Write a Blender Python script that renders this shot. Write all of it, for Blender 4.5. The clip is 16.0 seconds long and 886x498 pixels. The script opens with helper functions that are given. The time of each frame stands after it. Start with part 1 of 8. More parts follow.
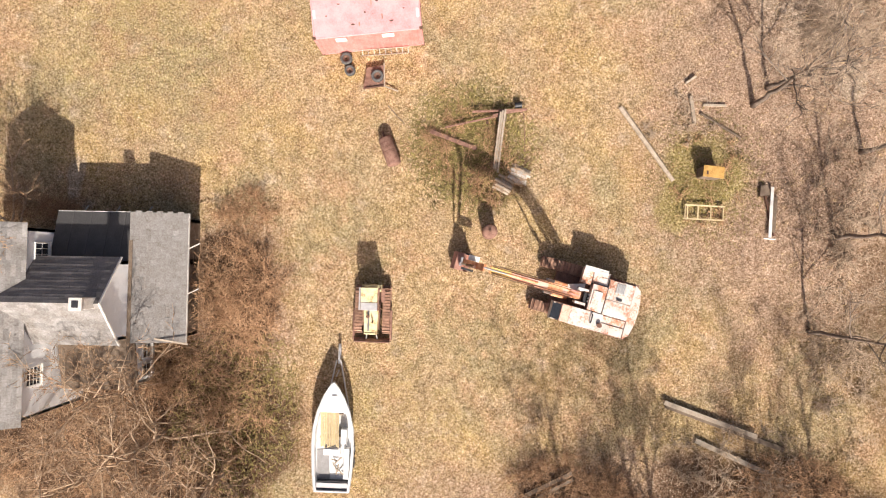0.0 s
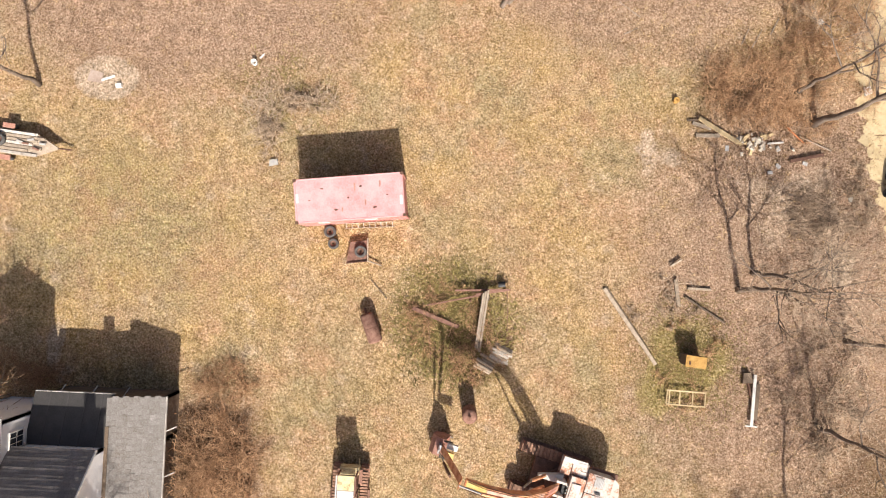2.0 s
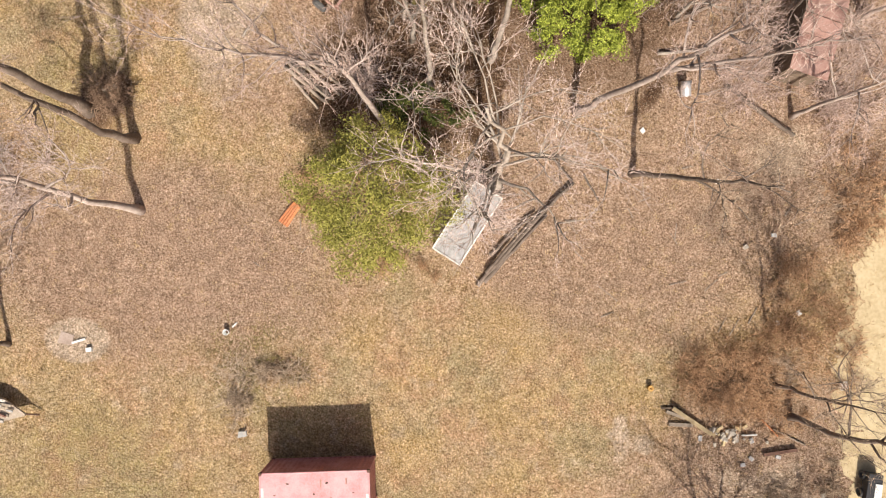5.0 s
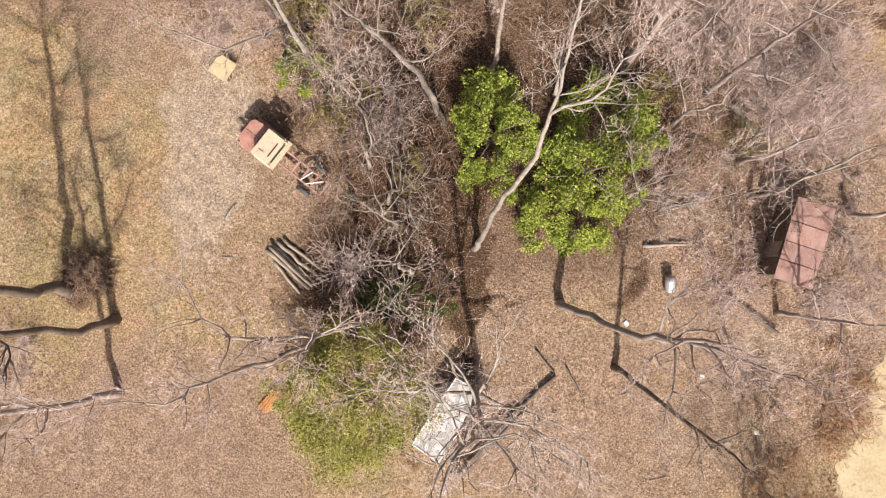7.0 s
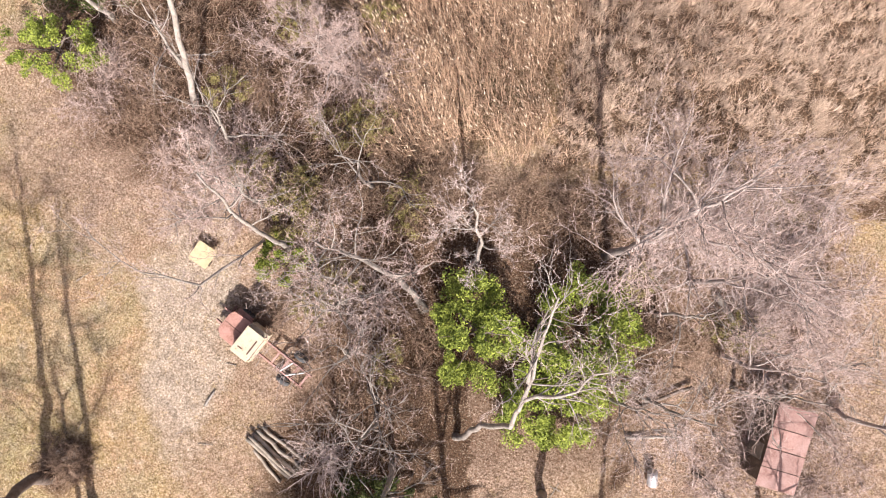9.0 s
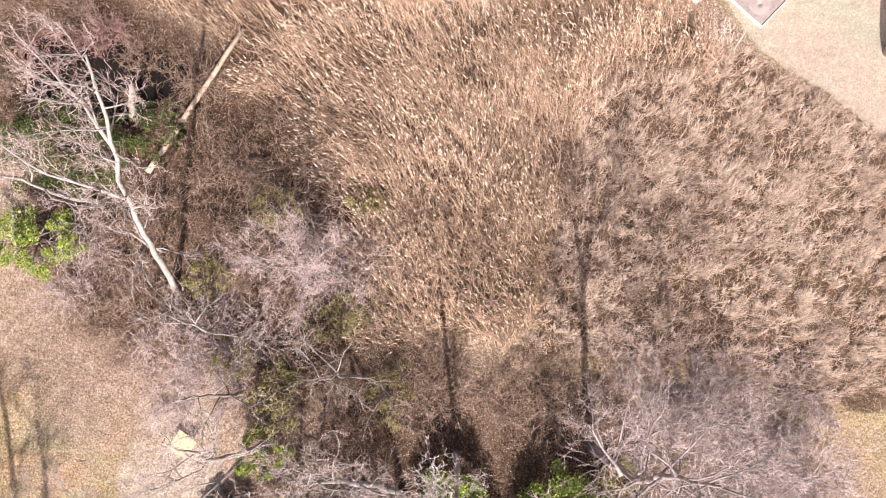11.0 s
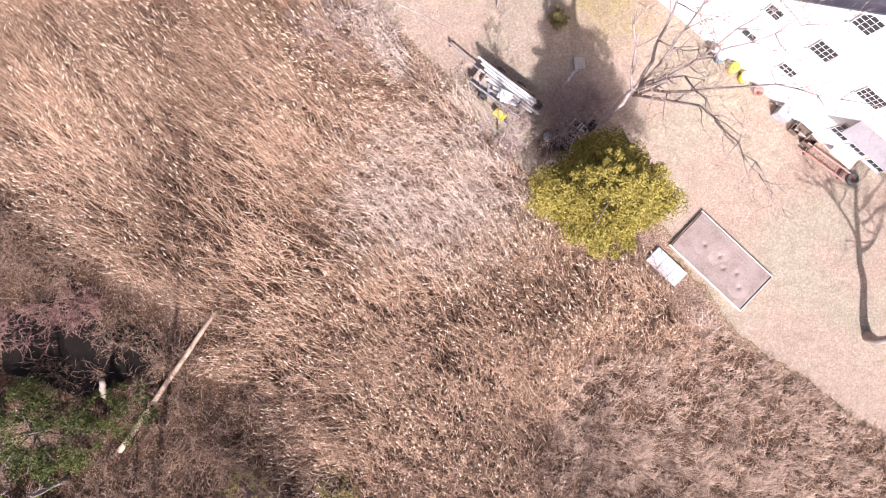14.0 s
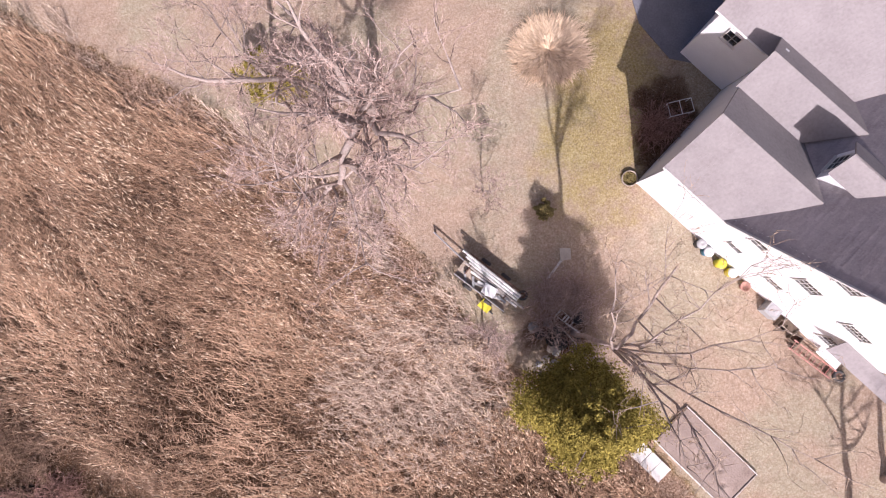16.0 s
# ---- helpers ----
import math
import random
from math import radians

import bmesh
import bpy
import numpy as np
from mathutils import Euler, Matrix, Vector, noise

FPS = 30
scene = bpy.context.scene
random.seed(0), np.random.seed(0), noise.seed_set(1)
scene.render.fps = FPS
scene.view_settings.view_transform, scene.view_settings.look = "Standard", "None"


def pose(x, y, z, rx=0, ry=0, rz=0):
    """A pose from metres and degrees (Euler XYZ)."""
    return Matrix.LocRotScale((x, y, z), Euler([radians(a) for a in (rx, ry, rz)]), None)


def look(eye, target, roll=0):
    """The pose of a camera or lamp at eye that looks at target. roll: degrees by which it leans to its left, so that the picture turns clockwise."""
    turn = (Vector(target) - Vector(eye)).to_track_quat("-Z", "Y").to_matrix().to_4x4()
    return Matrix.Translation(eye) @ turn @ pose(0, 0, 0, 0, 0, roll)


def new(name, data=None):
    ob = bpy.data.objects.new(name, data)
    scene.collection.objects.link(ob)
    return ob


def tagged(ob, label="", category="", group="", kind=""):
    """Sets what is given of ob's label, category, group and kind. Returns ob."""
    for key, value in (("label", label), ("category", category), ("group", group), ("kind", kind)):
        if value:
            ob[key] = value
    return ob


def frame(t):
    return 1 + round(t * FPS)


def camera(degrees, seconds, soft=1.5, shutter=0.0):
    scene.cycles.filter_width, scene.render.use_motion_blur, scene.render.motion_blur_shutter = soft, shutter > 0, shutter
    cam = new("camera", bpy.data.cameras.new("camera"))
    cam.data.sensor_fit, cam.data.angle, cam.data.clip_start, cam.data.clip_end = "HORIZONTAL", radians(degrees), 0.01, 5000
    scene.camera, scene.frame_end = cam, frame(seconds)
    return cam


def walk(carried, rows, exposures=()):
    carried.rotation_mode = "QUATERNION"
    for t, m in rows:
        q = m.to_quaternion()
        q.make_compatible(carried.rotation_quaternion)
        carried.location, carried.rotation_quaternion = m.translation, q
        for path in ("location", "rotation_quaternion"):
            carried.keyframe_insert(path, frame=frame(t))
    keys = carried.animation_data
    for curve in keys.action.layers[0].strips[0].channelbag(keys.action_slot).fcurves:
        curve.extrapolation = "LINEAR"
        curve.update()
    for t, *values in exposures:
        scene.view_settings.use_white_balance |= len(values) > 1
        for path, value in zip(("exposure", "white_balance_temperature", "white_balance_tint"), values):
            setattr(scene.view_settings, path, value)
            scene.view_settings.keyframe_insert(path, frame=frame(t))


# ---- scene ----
# a drone at a steady height, looking almost straight down
HEIGHT, PITCH, ROLL = 35.239, 1.349, 1.145
cam = camera(73.0, 16.0, soft=1.1)
PATH = [  # seconds, x, y, heading
    (0.0, -0.065, 1.107, 0.980),
    (0.5, 0.066, 3.690, 1.425),
    (1.0, 0.264, 6.290, 1.781),
    (1.5, 0.487, 8.908, 2.084),
    (2.0, 0.722, 11.564, 2.361),
    (2.5, 0.938, 14.258, 2.607),
    (3.0, 1.108, 17.022, 2.840),
    (3.5, 1.245, 19.760, 3.083),
    (4.0, 1.343, 22.506, 3.410),
    (4.5, 1.412, 25.262, 3.785),
    (5.0, 1.461, 28.032, 4.170),
    (5.5, 1.501, 30.815, 4.529),
    (6.0, 1.541, 33.615, 4.826),
    (6.5, 1.592, 36.434, 5.022),
    (7.0, 1.632, 39.208, 5.154),
    (7.5, 1.668, 41.983, 5.239),
    (8.0, 1.700, 44.754, 5.300),
    (8.5, 1.721, 47.534, 5.345),
    (9.0, 1.715, 50.338, 5.366),
    (9.5, 1.712, 53.131, 5.386),
    (10.0, 1.712, 55.915, 5.403),
    (10.5, 1.716, 58.690, 5.417),
    (11.0, 1.721, 61.454, 5.427),
    (11.5, 1.728, 64.210, 5.433),
    (12.0, 1.737, 66.955, 5.434),
    (12.5, 1.693, 69.712, 5.482),
    (13.0, 1.650, 72.501, 5.559),
    (13.5, 1.629, 75.256, 5.620),
    (14.0, 1.576, 78.031, 5.698),
    (14.5, 1.540, 80.820, 5.792),
    (15.0, 1.500, 83.612, 5.927),
    (15.5, 1.440, 86.409, 6.104),
    (16.0, 1.355, 89.239, 6.337),
]
walk(cam, [(t, pose(x, y, HEIGHT, PITCH, ROLL, c)) for t, x, y, c in PATH],
     exposures=[(0.0, 0.6, 6700, 12), (2.0, 0.5, 6700, 11), (3.5, 0.4, 6750, 10), (6.0, 0.28, 6700, 11), (7.5, 0.4, 6250, 12), (9.0, 0.68, 6050, 14), (12.5, 0.84, 5750, 17), (14.5, 0.56, 5750, 25), (16.0, 0.22, 6000, 27)])

# ---- light: a clear March noon, sun in the south ----
SUN = Vector((0.198, -1.0, 0.862)).normalized()
world = bpy.data.worlds.new("sky")
world.use_nodes = True
scene.world = world
wn = world.node_tree.nodes
sky = wn.new("ShaderNodeTexSky")
sky.sky_type = "NISHITA"
sky.sun_disc = False
sky.sun_elevation, sky.sun_rotation = radians(40.2), radians(168.8)
sky.air_density, sky.dust_density, sky.ozone_density = 0.6, 5.0, 0.0
wn["Background"].inputs["Strength"].default_value = 0.088
world.node_tree.links.new(sky.outputs[0], wn["Background"].inputs["Color"])
lamp = bpy.data.lights.new("sun", "SUN")
lamp.energy, lamp.angle, lamp.color = 5.0, radians(0.8), (1.0, 0.95, 0.87)
sun = new("sun", lamp)
sun.matrix_world = look(SUN * 200, (0, 0, 0))

RNG = np.random.default_rng(7)


# ---- materials ----
def mat(name, cols, scale=2.0, rough=0.85, metal=0.0, bump=0.25, bscale=30.0, rand=0.12, island=False, mix=0.5, space="Object", spec=0.3, stretch=None):
    """cols: (position, (r, g, b)) stops over a two-scale noise."""
    m = bpy.data.materials.new(name)
    m.use_nodes = True
    nt = m.node_tree
    n, ln = nt.nodes, nt.links
    p = n["Principled BSDF"]
    p.inputs["Roughness"].default_value, p.inputs["Metallic"].default_value = rough, metal
    p.inputs["Specular IOR Level"].default_value = spec
    tc, oi = n.new("ShaderNodeTexCoord"), n.new("ShaderNodeObjectInfo")
    co = tc.outputs[space]
    if stretch:
        mp = n.new("ShaderNodeMapping")
        mp.inputs["Scale"].default_value = stretch
        ln.new(co, mp.inputs["Vector"])
        co = mp.outputs[0]
    w = n.new("ShaderNodeMath")
    w.operation = "MULTIPLY"
    w.inputs[1].default_value = 37.0
    ln.new(oi.outputs["Random"], w.inputs[0])

    def tex(sc, detail):
        t = n.new("ShaderNodeTexNoise")
        t.noise_dimensions = "4D"
        t.inputs["Scale"].default_value, t.inputs["Detail"].default_value = sc, detail
        ln.new(co, t.inputs["Vector"])
        ln.new(w.outputs[0], t.inputs["W"])
        return t.outputs["Fac"]

    a, b = tex(scale, 4.0), tex(scale * 9.0, 3.0)
    mx = n.new("ShaderNodeMix")
    mx.inputs["Factor"].default_value = mix
    ln.new(a, mx.inputs["A"])
    ln.new(b, mx.inputs["B"])
    ramp = n.new("ShaderNodeValToRGB")
    el = ramp.color_ramp.elements
    for i, (pos, c) in enumerate(cols):
        e = el[i] if i < 2 else el.new(pos)
        e.position, e.color = pos, (*c, 1)
    ln.new(mx.outputs["Result"], ramp.inputs[0])
    rnd = oi.outputs["Random"]
    if island:
        rnd = n.new("ShaderNodeNewGeometry").outputs["Random Per Island"]
    mr = n.new("ShaderNodeMapRange")
    mr.inputs["To Min"].default_value, mr.inputs["To Max"].default_value = 1 - rand, 1 + rand
    ln.new(rnd, mr.inputs["Value"])
    hs = n.new("ShaderNodeHueSaturation")
    ln.new(mr.outputs[0], hs.inputs["Value"])
    ln.new(ramp.outputs[0], hs.inputs["Color"])
    ln.new(hs.outputs[0], p.inputs["Base Color"])
    if bump:
        bt = n.new("ShaderNodeTexNoise")
        bt.inputs["Scale"].default_value, bt.inputs["Detail"].default_value = bscale, 3.0
        ln.new(co, bt.inputs["Vector"])
        bp = n.new("ShaderNodeBump")
        bp.inputs["Strength"].default_value, bp.inputs["Distance"].default_value = bump, 0.03
        ln.new(bt.outputs["Fac"], bp.inputs["Height"])
        ln.new(bp.outputs[0], p.inputs["Normal"])
    return m


def blades(name, low, high, rough=0.75, patch=0.35, share=0.55):
    """Thin plant matter: each piece takes a tone between two colours."""
    m = bpy.data.materials.new(name)
    m.use_nodes = True
    n, ln = m.node_tree.nodes, m.node_tree.links
    p = n["Principled BSDF"]
    p.inputs["Roughness"].default_value = rough
    p.inputs["Specular IOR Level"].default_value = 0.2
    g, ns = n.new("ShaderNodeNewGeometry"), n.new("ShaderNodeTexNoise")
    ns.inputs["Scale"].default_value, ns.inputs["Detail"].default_value = patch, 3.0
    tc = n.new("ShaderNodeTexCoord")
    ln.new(tc.outputs["Object"], ns.inputs["Vector"])
    mx = n.new("ShaderNodeMix")
    mx.inputs["Factor"].default_value = share
    ln.new(g.outputs["Random Per Island"], mx.inputs["A"])
    ln.new(ns.outputs["Fac"], mx.inputs["B"])
    ramp = n.new("ShaderNodeValToRGB")
    el = ramp.color_ramp.elements
    el[0].position, el[0].color = 0.22, (*low, 1)
    el[1].position, el[1].color = 0.78, (*high, 1)
    ln.new(mx.outputs["Result"], ramp.inputs[0])
    ln.new(ramp.outputs[0], p.inputs["Base Color"])
    return m


M_STRAW = blades("dry_grass", (0.2, 0.115, 0.045), (0.74, 0.55, 0.31), share=0.35)
M_LAWN2 = blades("pale_lawn_blades", (0.32, 0.24, 0.175), (0.56, 0.45, 0.35))
M_LITTER = blades("dead_leaves", (0.24, 0.145, 0.09), (0.56, 0.41, 0.29))
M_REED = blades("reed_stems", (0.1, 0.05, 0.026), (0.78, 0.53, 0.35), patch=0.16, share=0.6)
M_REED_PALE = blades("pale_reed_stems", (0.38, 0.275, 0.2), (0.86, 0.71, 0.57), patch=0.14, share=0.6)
M_PLUME = blades("reed_plumes", (0.56, 0.4, 0.26), (0.84, 0.68, 0.5))
M_TUSSOCK = blades("mown_reed_tussocks", (0.19, 0.115, 0.075), (0.74, 0.55, 0.4))
M_TWIG = blades("grey_twigs", (0.25, 0.165, 0.13), (0.68, 0.525, 0.455))
M_TWIG_RED = blades("reddish_twigs", (0.19, 0.095, 0.045), (0.66, 0.42, 0.25))
M_TWIG_BROWN = blades("brown_twigs", (0.24, 0.165, 0.11), (0.58, 0.45, 0.33))
M_TWIG_PALE = blades("pale_twigs", (0.31, 0.22, 0.18), (0.74, 0.6, 0.535))
M_TWIG_WOOD = blades("wet_wood_twigs", (0.1, 0.056, 0.032), (0.46, 0.315, 0.22))
M_TWIG_TAN = blades("tan_twigs", (0.15, 0.08, 0.04), (0.5, 0.34, 0.215))
M_STALK = blades("dead_stalks", (0.28, 0.2, 0.14), (0.7, 0.57, 0.44))
M_TWIG_ROSE = blades("rosy_twigs", (0.2, 0.1, 0.075), (0.5, 0.31, 0.25))
M_OLIVE = blades("honeysuckle_leaves", (0.13, 0.1, 0.03), (0.4, 0.33, 0.13))
M_LEAF = blades("evergreen_leaves", (0.13, 0.13, 0.025), (0.4, 0.37, 0.09), rough=0.55)
M_IVY = blades("ivy_leaves", (0.075, 0.1, 0.016), (0.42, 0.47, 0.075), rough=0.55)
M_IVY_DARK = blades("dark_ivy_leaves", (0.022, 0.03, 0.009), (0.13, 0.145, 0.032), rough=0.6)
M_CEDAR = blades("cedar_sprays", (0.13, 0.1, 0.015), (0.45, 0.37, 0.08))
M_WEED = blades("low_green_weeds", (0.1, 0.075, 0.028), (0.36, 0.29, 0.11))

BARK = mat("bark", [(0.3, (0.09, 0.065, 0.05)), (0.55, (0.2, 0.155, 0.125)), (0.75, (0.34, 0.28, 0.24))], 3, 0.9, bump=0.6, bscale=18)
BARK_WOOD = mat("grey_pink_bark", [(0.3, (0.21, 0.16, 0.135)), (0.55, (0.42, 0.345, 0.305)), (0.75, (0.62, 0.54, 0.49))], 3, 0.9, bump=0.6, bscale=18)
BARK_TAN = mat("tan_bark", [(0.3, (0.28, 0.19, 0.12)), (0.55, (0.5, 0.37, 0.26)), (0.75, (0.68, 0.55, 0.42))], 3, 0.9, bump=0.5, bscale=18)
BARK_PALE = mat("pale_bark", [(0.3, (0.15, 0.118, 0.092)), (0.5, (0.33, 0.28, 0.235)), (0.75, (0.52, 0.46, 0.4))], 3, 0.9, bump=0.5, bscale=18)
WOOD = mat("weathered_wood", [(0.3, (0.2, 0.15, 0.11)), (0.55, (0.4, 0.33, 0.26)), (0.75, (0.58, 0.51, 0.43))], 4, 0.85, bump=0.4, rand=0.2, stretch=(1, 1, 1))
WOOD_PALE = mat("pale_grey_wood", [(0.34, (0.22, 0.17, 0.13)), (0.46, (0.5, 0.45, 0.4)), (0.75, (0.72, 0.68, 0.63))], 5, 0.85, bump=0.4, rand=0.25)
WOOD_DARK = mat("old_dark_wood", [(0.3, (0.08, 0.055, 0.04)), (0.6, (0.2, 0.15, 0.11)), (0.8, (0.33, 0.27, 0.22))], 4, 0.9, bump=0.4, rand=0.25)
WOOD_NEW = mat("tan_lumber", [(0.3, (0.42, 0.31, 0.17)), (0.7, (0.62, 0.5, 0.31))], 4, 0.75, bump=0.2, rand=0.15)
WOOD_RED = mat("split_red_wood", [(0.3, (0.4, 0.13, 0.05)), (0.7, (0.66, 0.3, 0.15))], 5, 0.8, bump=0.3, rand=0.2)
WHITEWOOD = mat("white_painted_wood", [(0.3, (0.6, 0.57, 0.52)), (0.7, (0.82, 0.8, 0.77))], 4, 0.7, bump=0.2)
YBOARD = mat("yellow_board", [(0.35, (0.28, 0.14, 0.04)), (0.5, (0.48, 0.28, 0.085)), (0.7, (0.6, 0.38, 0.13))], 4, 0.7, bump=0.15)
RUST = mat("rusty_iron", [(0.3, (0.1, 0.045, 0.03)), (0.55, (0.3, 0.17, 0.13)), (0.8, (0.46, 0.3, 0.24))], 5, 0.8, 0.25, bump=0.35)
RUST_DARK = mat("dark_rusty_steel", [(0.3, (0.07, 0.04, 0.03)), (0.6, (0.2, 0.11, 0.08)), (0.8, (0.32, 0.19, 0.14))], 6, 0.8, 0.3, bump=0.35, rand=0.2)
TRACK = mat("rusty_track_steel", [(0.3, (0.14, 0.075, 0.05)), (0.55, (0.34, 0.2, 0.14)), (0.8, (0.5, 0.34, 0.25))], 6, 0.7, 0.2, bump=0.3, rand=0.2)
RED_PAINT = mat("faded_red_paint", [(0.27, (0.22, 0.07, 0.045)), (0.33, (0.56, 0.26, 0.26)), (0.55, (0.68, 0.38, 0.39)), (0.8, (0.74, 0.46, 0.47))], 1.4, 0.65, 0.0, bump=0.1, rand=0.03, mix=0.35)
RED_SIDE = mat("red_corrugated_paint", [(0.3, (0.34, 0.12, 0.1)), (0.5, (0.52, 0.22, 0.2)), (0.75, (0.62, 0.36, 0.34))], 1.4, 0.6, 0.0, bump=0.1, rand=0.03)
EX_WHITE = mat("faded_machine_paint", [(0.37, (0.3, 0.13, 0.08)), (0.43, (0.5, 0.28, 0.2)), (0.47, (0.52, 0.45, 0.4)), (0.56, (0.61, 0.58, 0.55)), (0.8, (0.68, 0.66, 0.64))], 1.2, 0.6, 0.0, bump=0.12, rand=0.04, mix=0.4)
EX_ORANGE = mat("worn_orange_paint", [(0.34, (0.24, 0.09, 0.05)), (0.42, (0.58, 0.2, 0.09)), (0.54, (0.72, 0.37, 0.2)), (0.7, (0.8, 0.58, 0.44))], 2.2, 0.6, 0.0, bump=0.15, mix=0.45)
EX_PATCH = mat("orange_and_white_paint", [(0.38, (0.4, 0.16, 0.09)), (0.46, (0.58, 0.3, 0.2)), (0.5, (0.6, 0.52, 0.47)), (0.8, (0.68, 0.65, 0.62))], 1.6, 0.6, 0.0, bump=0.12, mix=0.4)
EX_YELLOW = mat("worn_yellow_paint", [(0.34, (0.3, 0.14, 0.05)), (0.42, (0.68, 0.45, 0.14)), (0.8, (0.76, 0.58, 0.28))], 2.2, 0.55, 0.0, bump=0.12, mix=0.4)
CAT_YELLOW = mat("dull_yellow_paint", [(0.38, (0.3, 0.17, 0.08)), (0.47, (0.64, 0.53, 0.3)), (0.8, (0.76, 0.7, 0.52))], 3, 0.6, 0.0, bump=0.12, mix=0.45)
STEEL = mat("bare_steel", [(0.3, (0.35, 0.34, 0.33)), (0.7, (0.6, 0.59, 0.58))], 5, 0.35, 0.9, bump=0.05)
ALU = mat("dull_aluminium", [(0.3, (0.42, 0.4, 0.4)), (0.7, (0.66, 0.64, 0.64))], 4, 0.45, 0.6, bump=0.1)
GELCOAT = mat("white_gelcoat", [(0.33, (0.42, 0.4, 0.38)), (0.45, (0.66, 0.65, 0.64)), (0.6, (0.8, 0.8, 0.8))], 2, 0.35, bump=0.03, rand=0.02, spec=0.5)
BOX_PAINT = mat("stained_box_paint", [(0.36, (0.16, 0.14, 0.125)), (0.46, (0.42, 0.4, 0.385)), (0.7, (0.62, 0.61, 0.61))], 1.6, 0.6, bump=0.12, mix=0.4)
GREY_MAT = mat("grey_deck_mat", [(0.3, (0.2, 0.19, 0.19)), (0.7, (0.32, 0.31, 0.31))], 5, 0.9, bump=0.2)
RUBBER = mat("tyre_rubber", [(0.3, (0.05, 0.048, 0.048)), (0.7, (0.13, 0.125, 0.12))], 8, 0.8, bump=0.2)
BLACK = mat("dark_plastic", [(0.3, (0.02, 0.02, 0.022)), (0.7, (0.05, 0.05, 0.055))], 6, 0.5, bump=0.05)
SHINGLE_D = mat("dark_asphalt_shingle", [(0.3, (0.32, 0.275, 0.275)), (0.5, (0.43, 0.38, 0.38)), (0.75, (0.53, 0.47, 0.47))], 1.6, 0.9, bump=0.4, bscale=60, rand=0.07, island=True)
SHINGLE_L = mat("pale_weathered_shingle", [(0.3, (0.25, 0.22, 0.215)), (0.5, (0.31, 0.28, 0.275)), (0.75, (0.37, 0.335, 0.33))], 0.8, 0.9, bump=0.35, bscale=60, rand=0.05)
SHINGLE_O = mat("old_grey_shingle", [(0.3, (0.13, 0.105, 0.085)), (0.42, (0.2, 0.18, 0.165)), (0.58, (0.27, 0.255, 0.245)), (0.75, (0.38, 0.36, 0.34))], 1.3, 0.92, bump=0.5, bscale=50, rand=0.2, mix=0.5, island=True)
SHINGLE_OD = mat("dark_old_shingle", [(0.3, (0.14, 0.128, 0.122)), (0.5, (0.2, 0.185, 0.178)), (0.75, (0.28, 0.26, 0.25))], 1.6, 0.9, bump=0.4, bscale=60, rand=0.16, island=True)
TARP = mat("dark_roofing_felt", [(0.3, (0.055, 0.052, 0.052)), (0.7, (0.1, 0.095, 0.094))], 2, 0.75, bump=0.3, bscale=8)
SIDING = mat("white_siding", [(0.3, (0.78, 0.78, 0.79)), (0.7, (0.87, 0.87, 0.88))], 1.5, 0.6, bump=0.08, rand=0.03)
GLASS = mat("window_glass", [(0.3, (0.02, 0.024, 0.03)), (0.7, (0.045, 0.05, 0.06))], 1, 0.08, bump=0.0, spec=0.6)
BRICK = mat("chimney_brick", [(0.3, (0.42, 0.38, 0.34)), (0.7, (0.68, 0.64, 0.6))], 5, 0.9, bump=0.3)
CONCRETE = mat("pale_concrete", [(0.3, (0.4, 0.35, 0.29)), (0.6, (0.58, 0.52, 0.44)), (0.8, (0.7, 0.64, 0.55))], 3, 0.9, bump=0.3)
STONE = mat("grey_stone", [(0.3, (0.28, 0.27, 0.26)), (0.7, (0.5, 0.49, 0.47))], 4, 0.9, bump=0.4, rand=0.25)
WATER = mat("murky_pool_water", [(0.3, (0.007, 0.005, 0.004)), (0.7, (0.02, 0.014, 0.01))], 0.9, 0.6, bump=0.05, bscale=3, spec=0.12)
SOIL = mat("bed_soil", [(0.3, (0.23, 0.17, 0.14)), (0.5, (0.36, 0.28, 0.235)), (0.75, (0.47, 0.38, 0.33))], 1.5, 0.95, bump=0.7, bscale=12)
SAND = mat("sandy_road", [(0.3, (0.45, 0.34, 0.19)), (0.55, (0.62, 0.5, 0.31)), (0.8, (0.72, 0.6, 0.4))], 0.6, 0.95, bump=0.4, bscale=6)
CREAM = mat("cream_cab_paint", [(0.36, (0.3, 0.15, 0.08)), (0.44, (0.62, 0.5, 0.35)), (0.8, (0.75, 0.66, 0.5))], 3, 0.6, bump=0.12)
HOOD = mat("rusted_red_hood", [(0.35, (0.22, 0.1, 0.07)), (0.5, (0.42, 0.22, 0.17)), (0.8, (0.52, 0.31, 0.26))], 3, 0.7, bump=0.15)
HOOD_PALE = mat("faded_salmon_paint", [(0.35, (0.45, 0.22, 0.15)), (0.5, (0.66, 0.4, 0.32)), (0.8, (0.75, 0.56, 0.48))], 3, 0.65, bump=0.12)
TINROOF = mat("rusty_tin_roof", [(0.3, (0.25, 0.12, 0.09)), (0.5, (0.4, 0.24, 0.2)), (0.8, (0.52, 0.36, 0.32))], 1.5, 0.75, 0.1, bump=0.2)
BLUE = mat("blue_plastic", [(0.3, (0.05, 0.2, 0.3)), (0.7, (0.1, 0.3, 0.42))], 4, 0.4, bump=0.03)
YELLOW = mat("yellow_plastic", [(0.3, (0.65, 0.55, 0.03)), (0.7, (0.78, 0.68, 0.08))], 4, 0.4, bump=0.03)
WHITE_PL = mat("white_plastic", [(0.3, (0.7, 0.7, 0.68)), (0.7, (0.82, 0.82, 0.8))], 4, 0.45, bump=0.03)
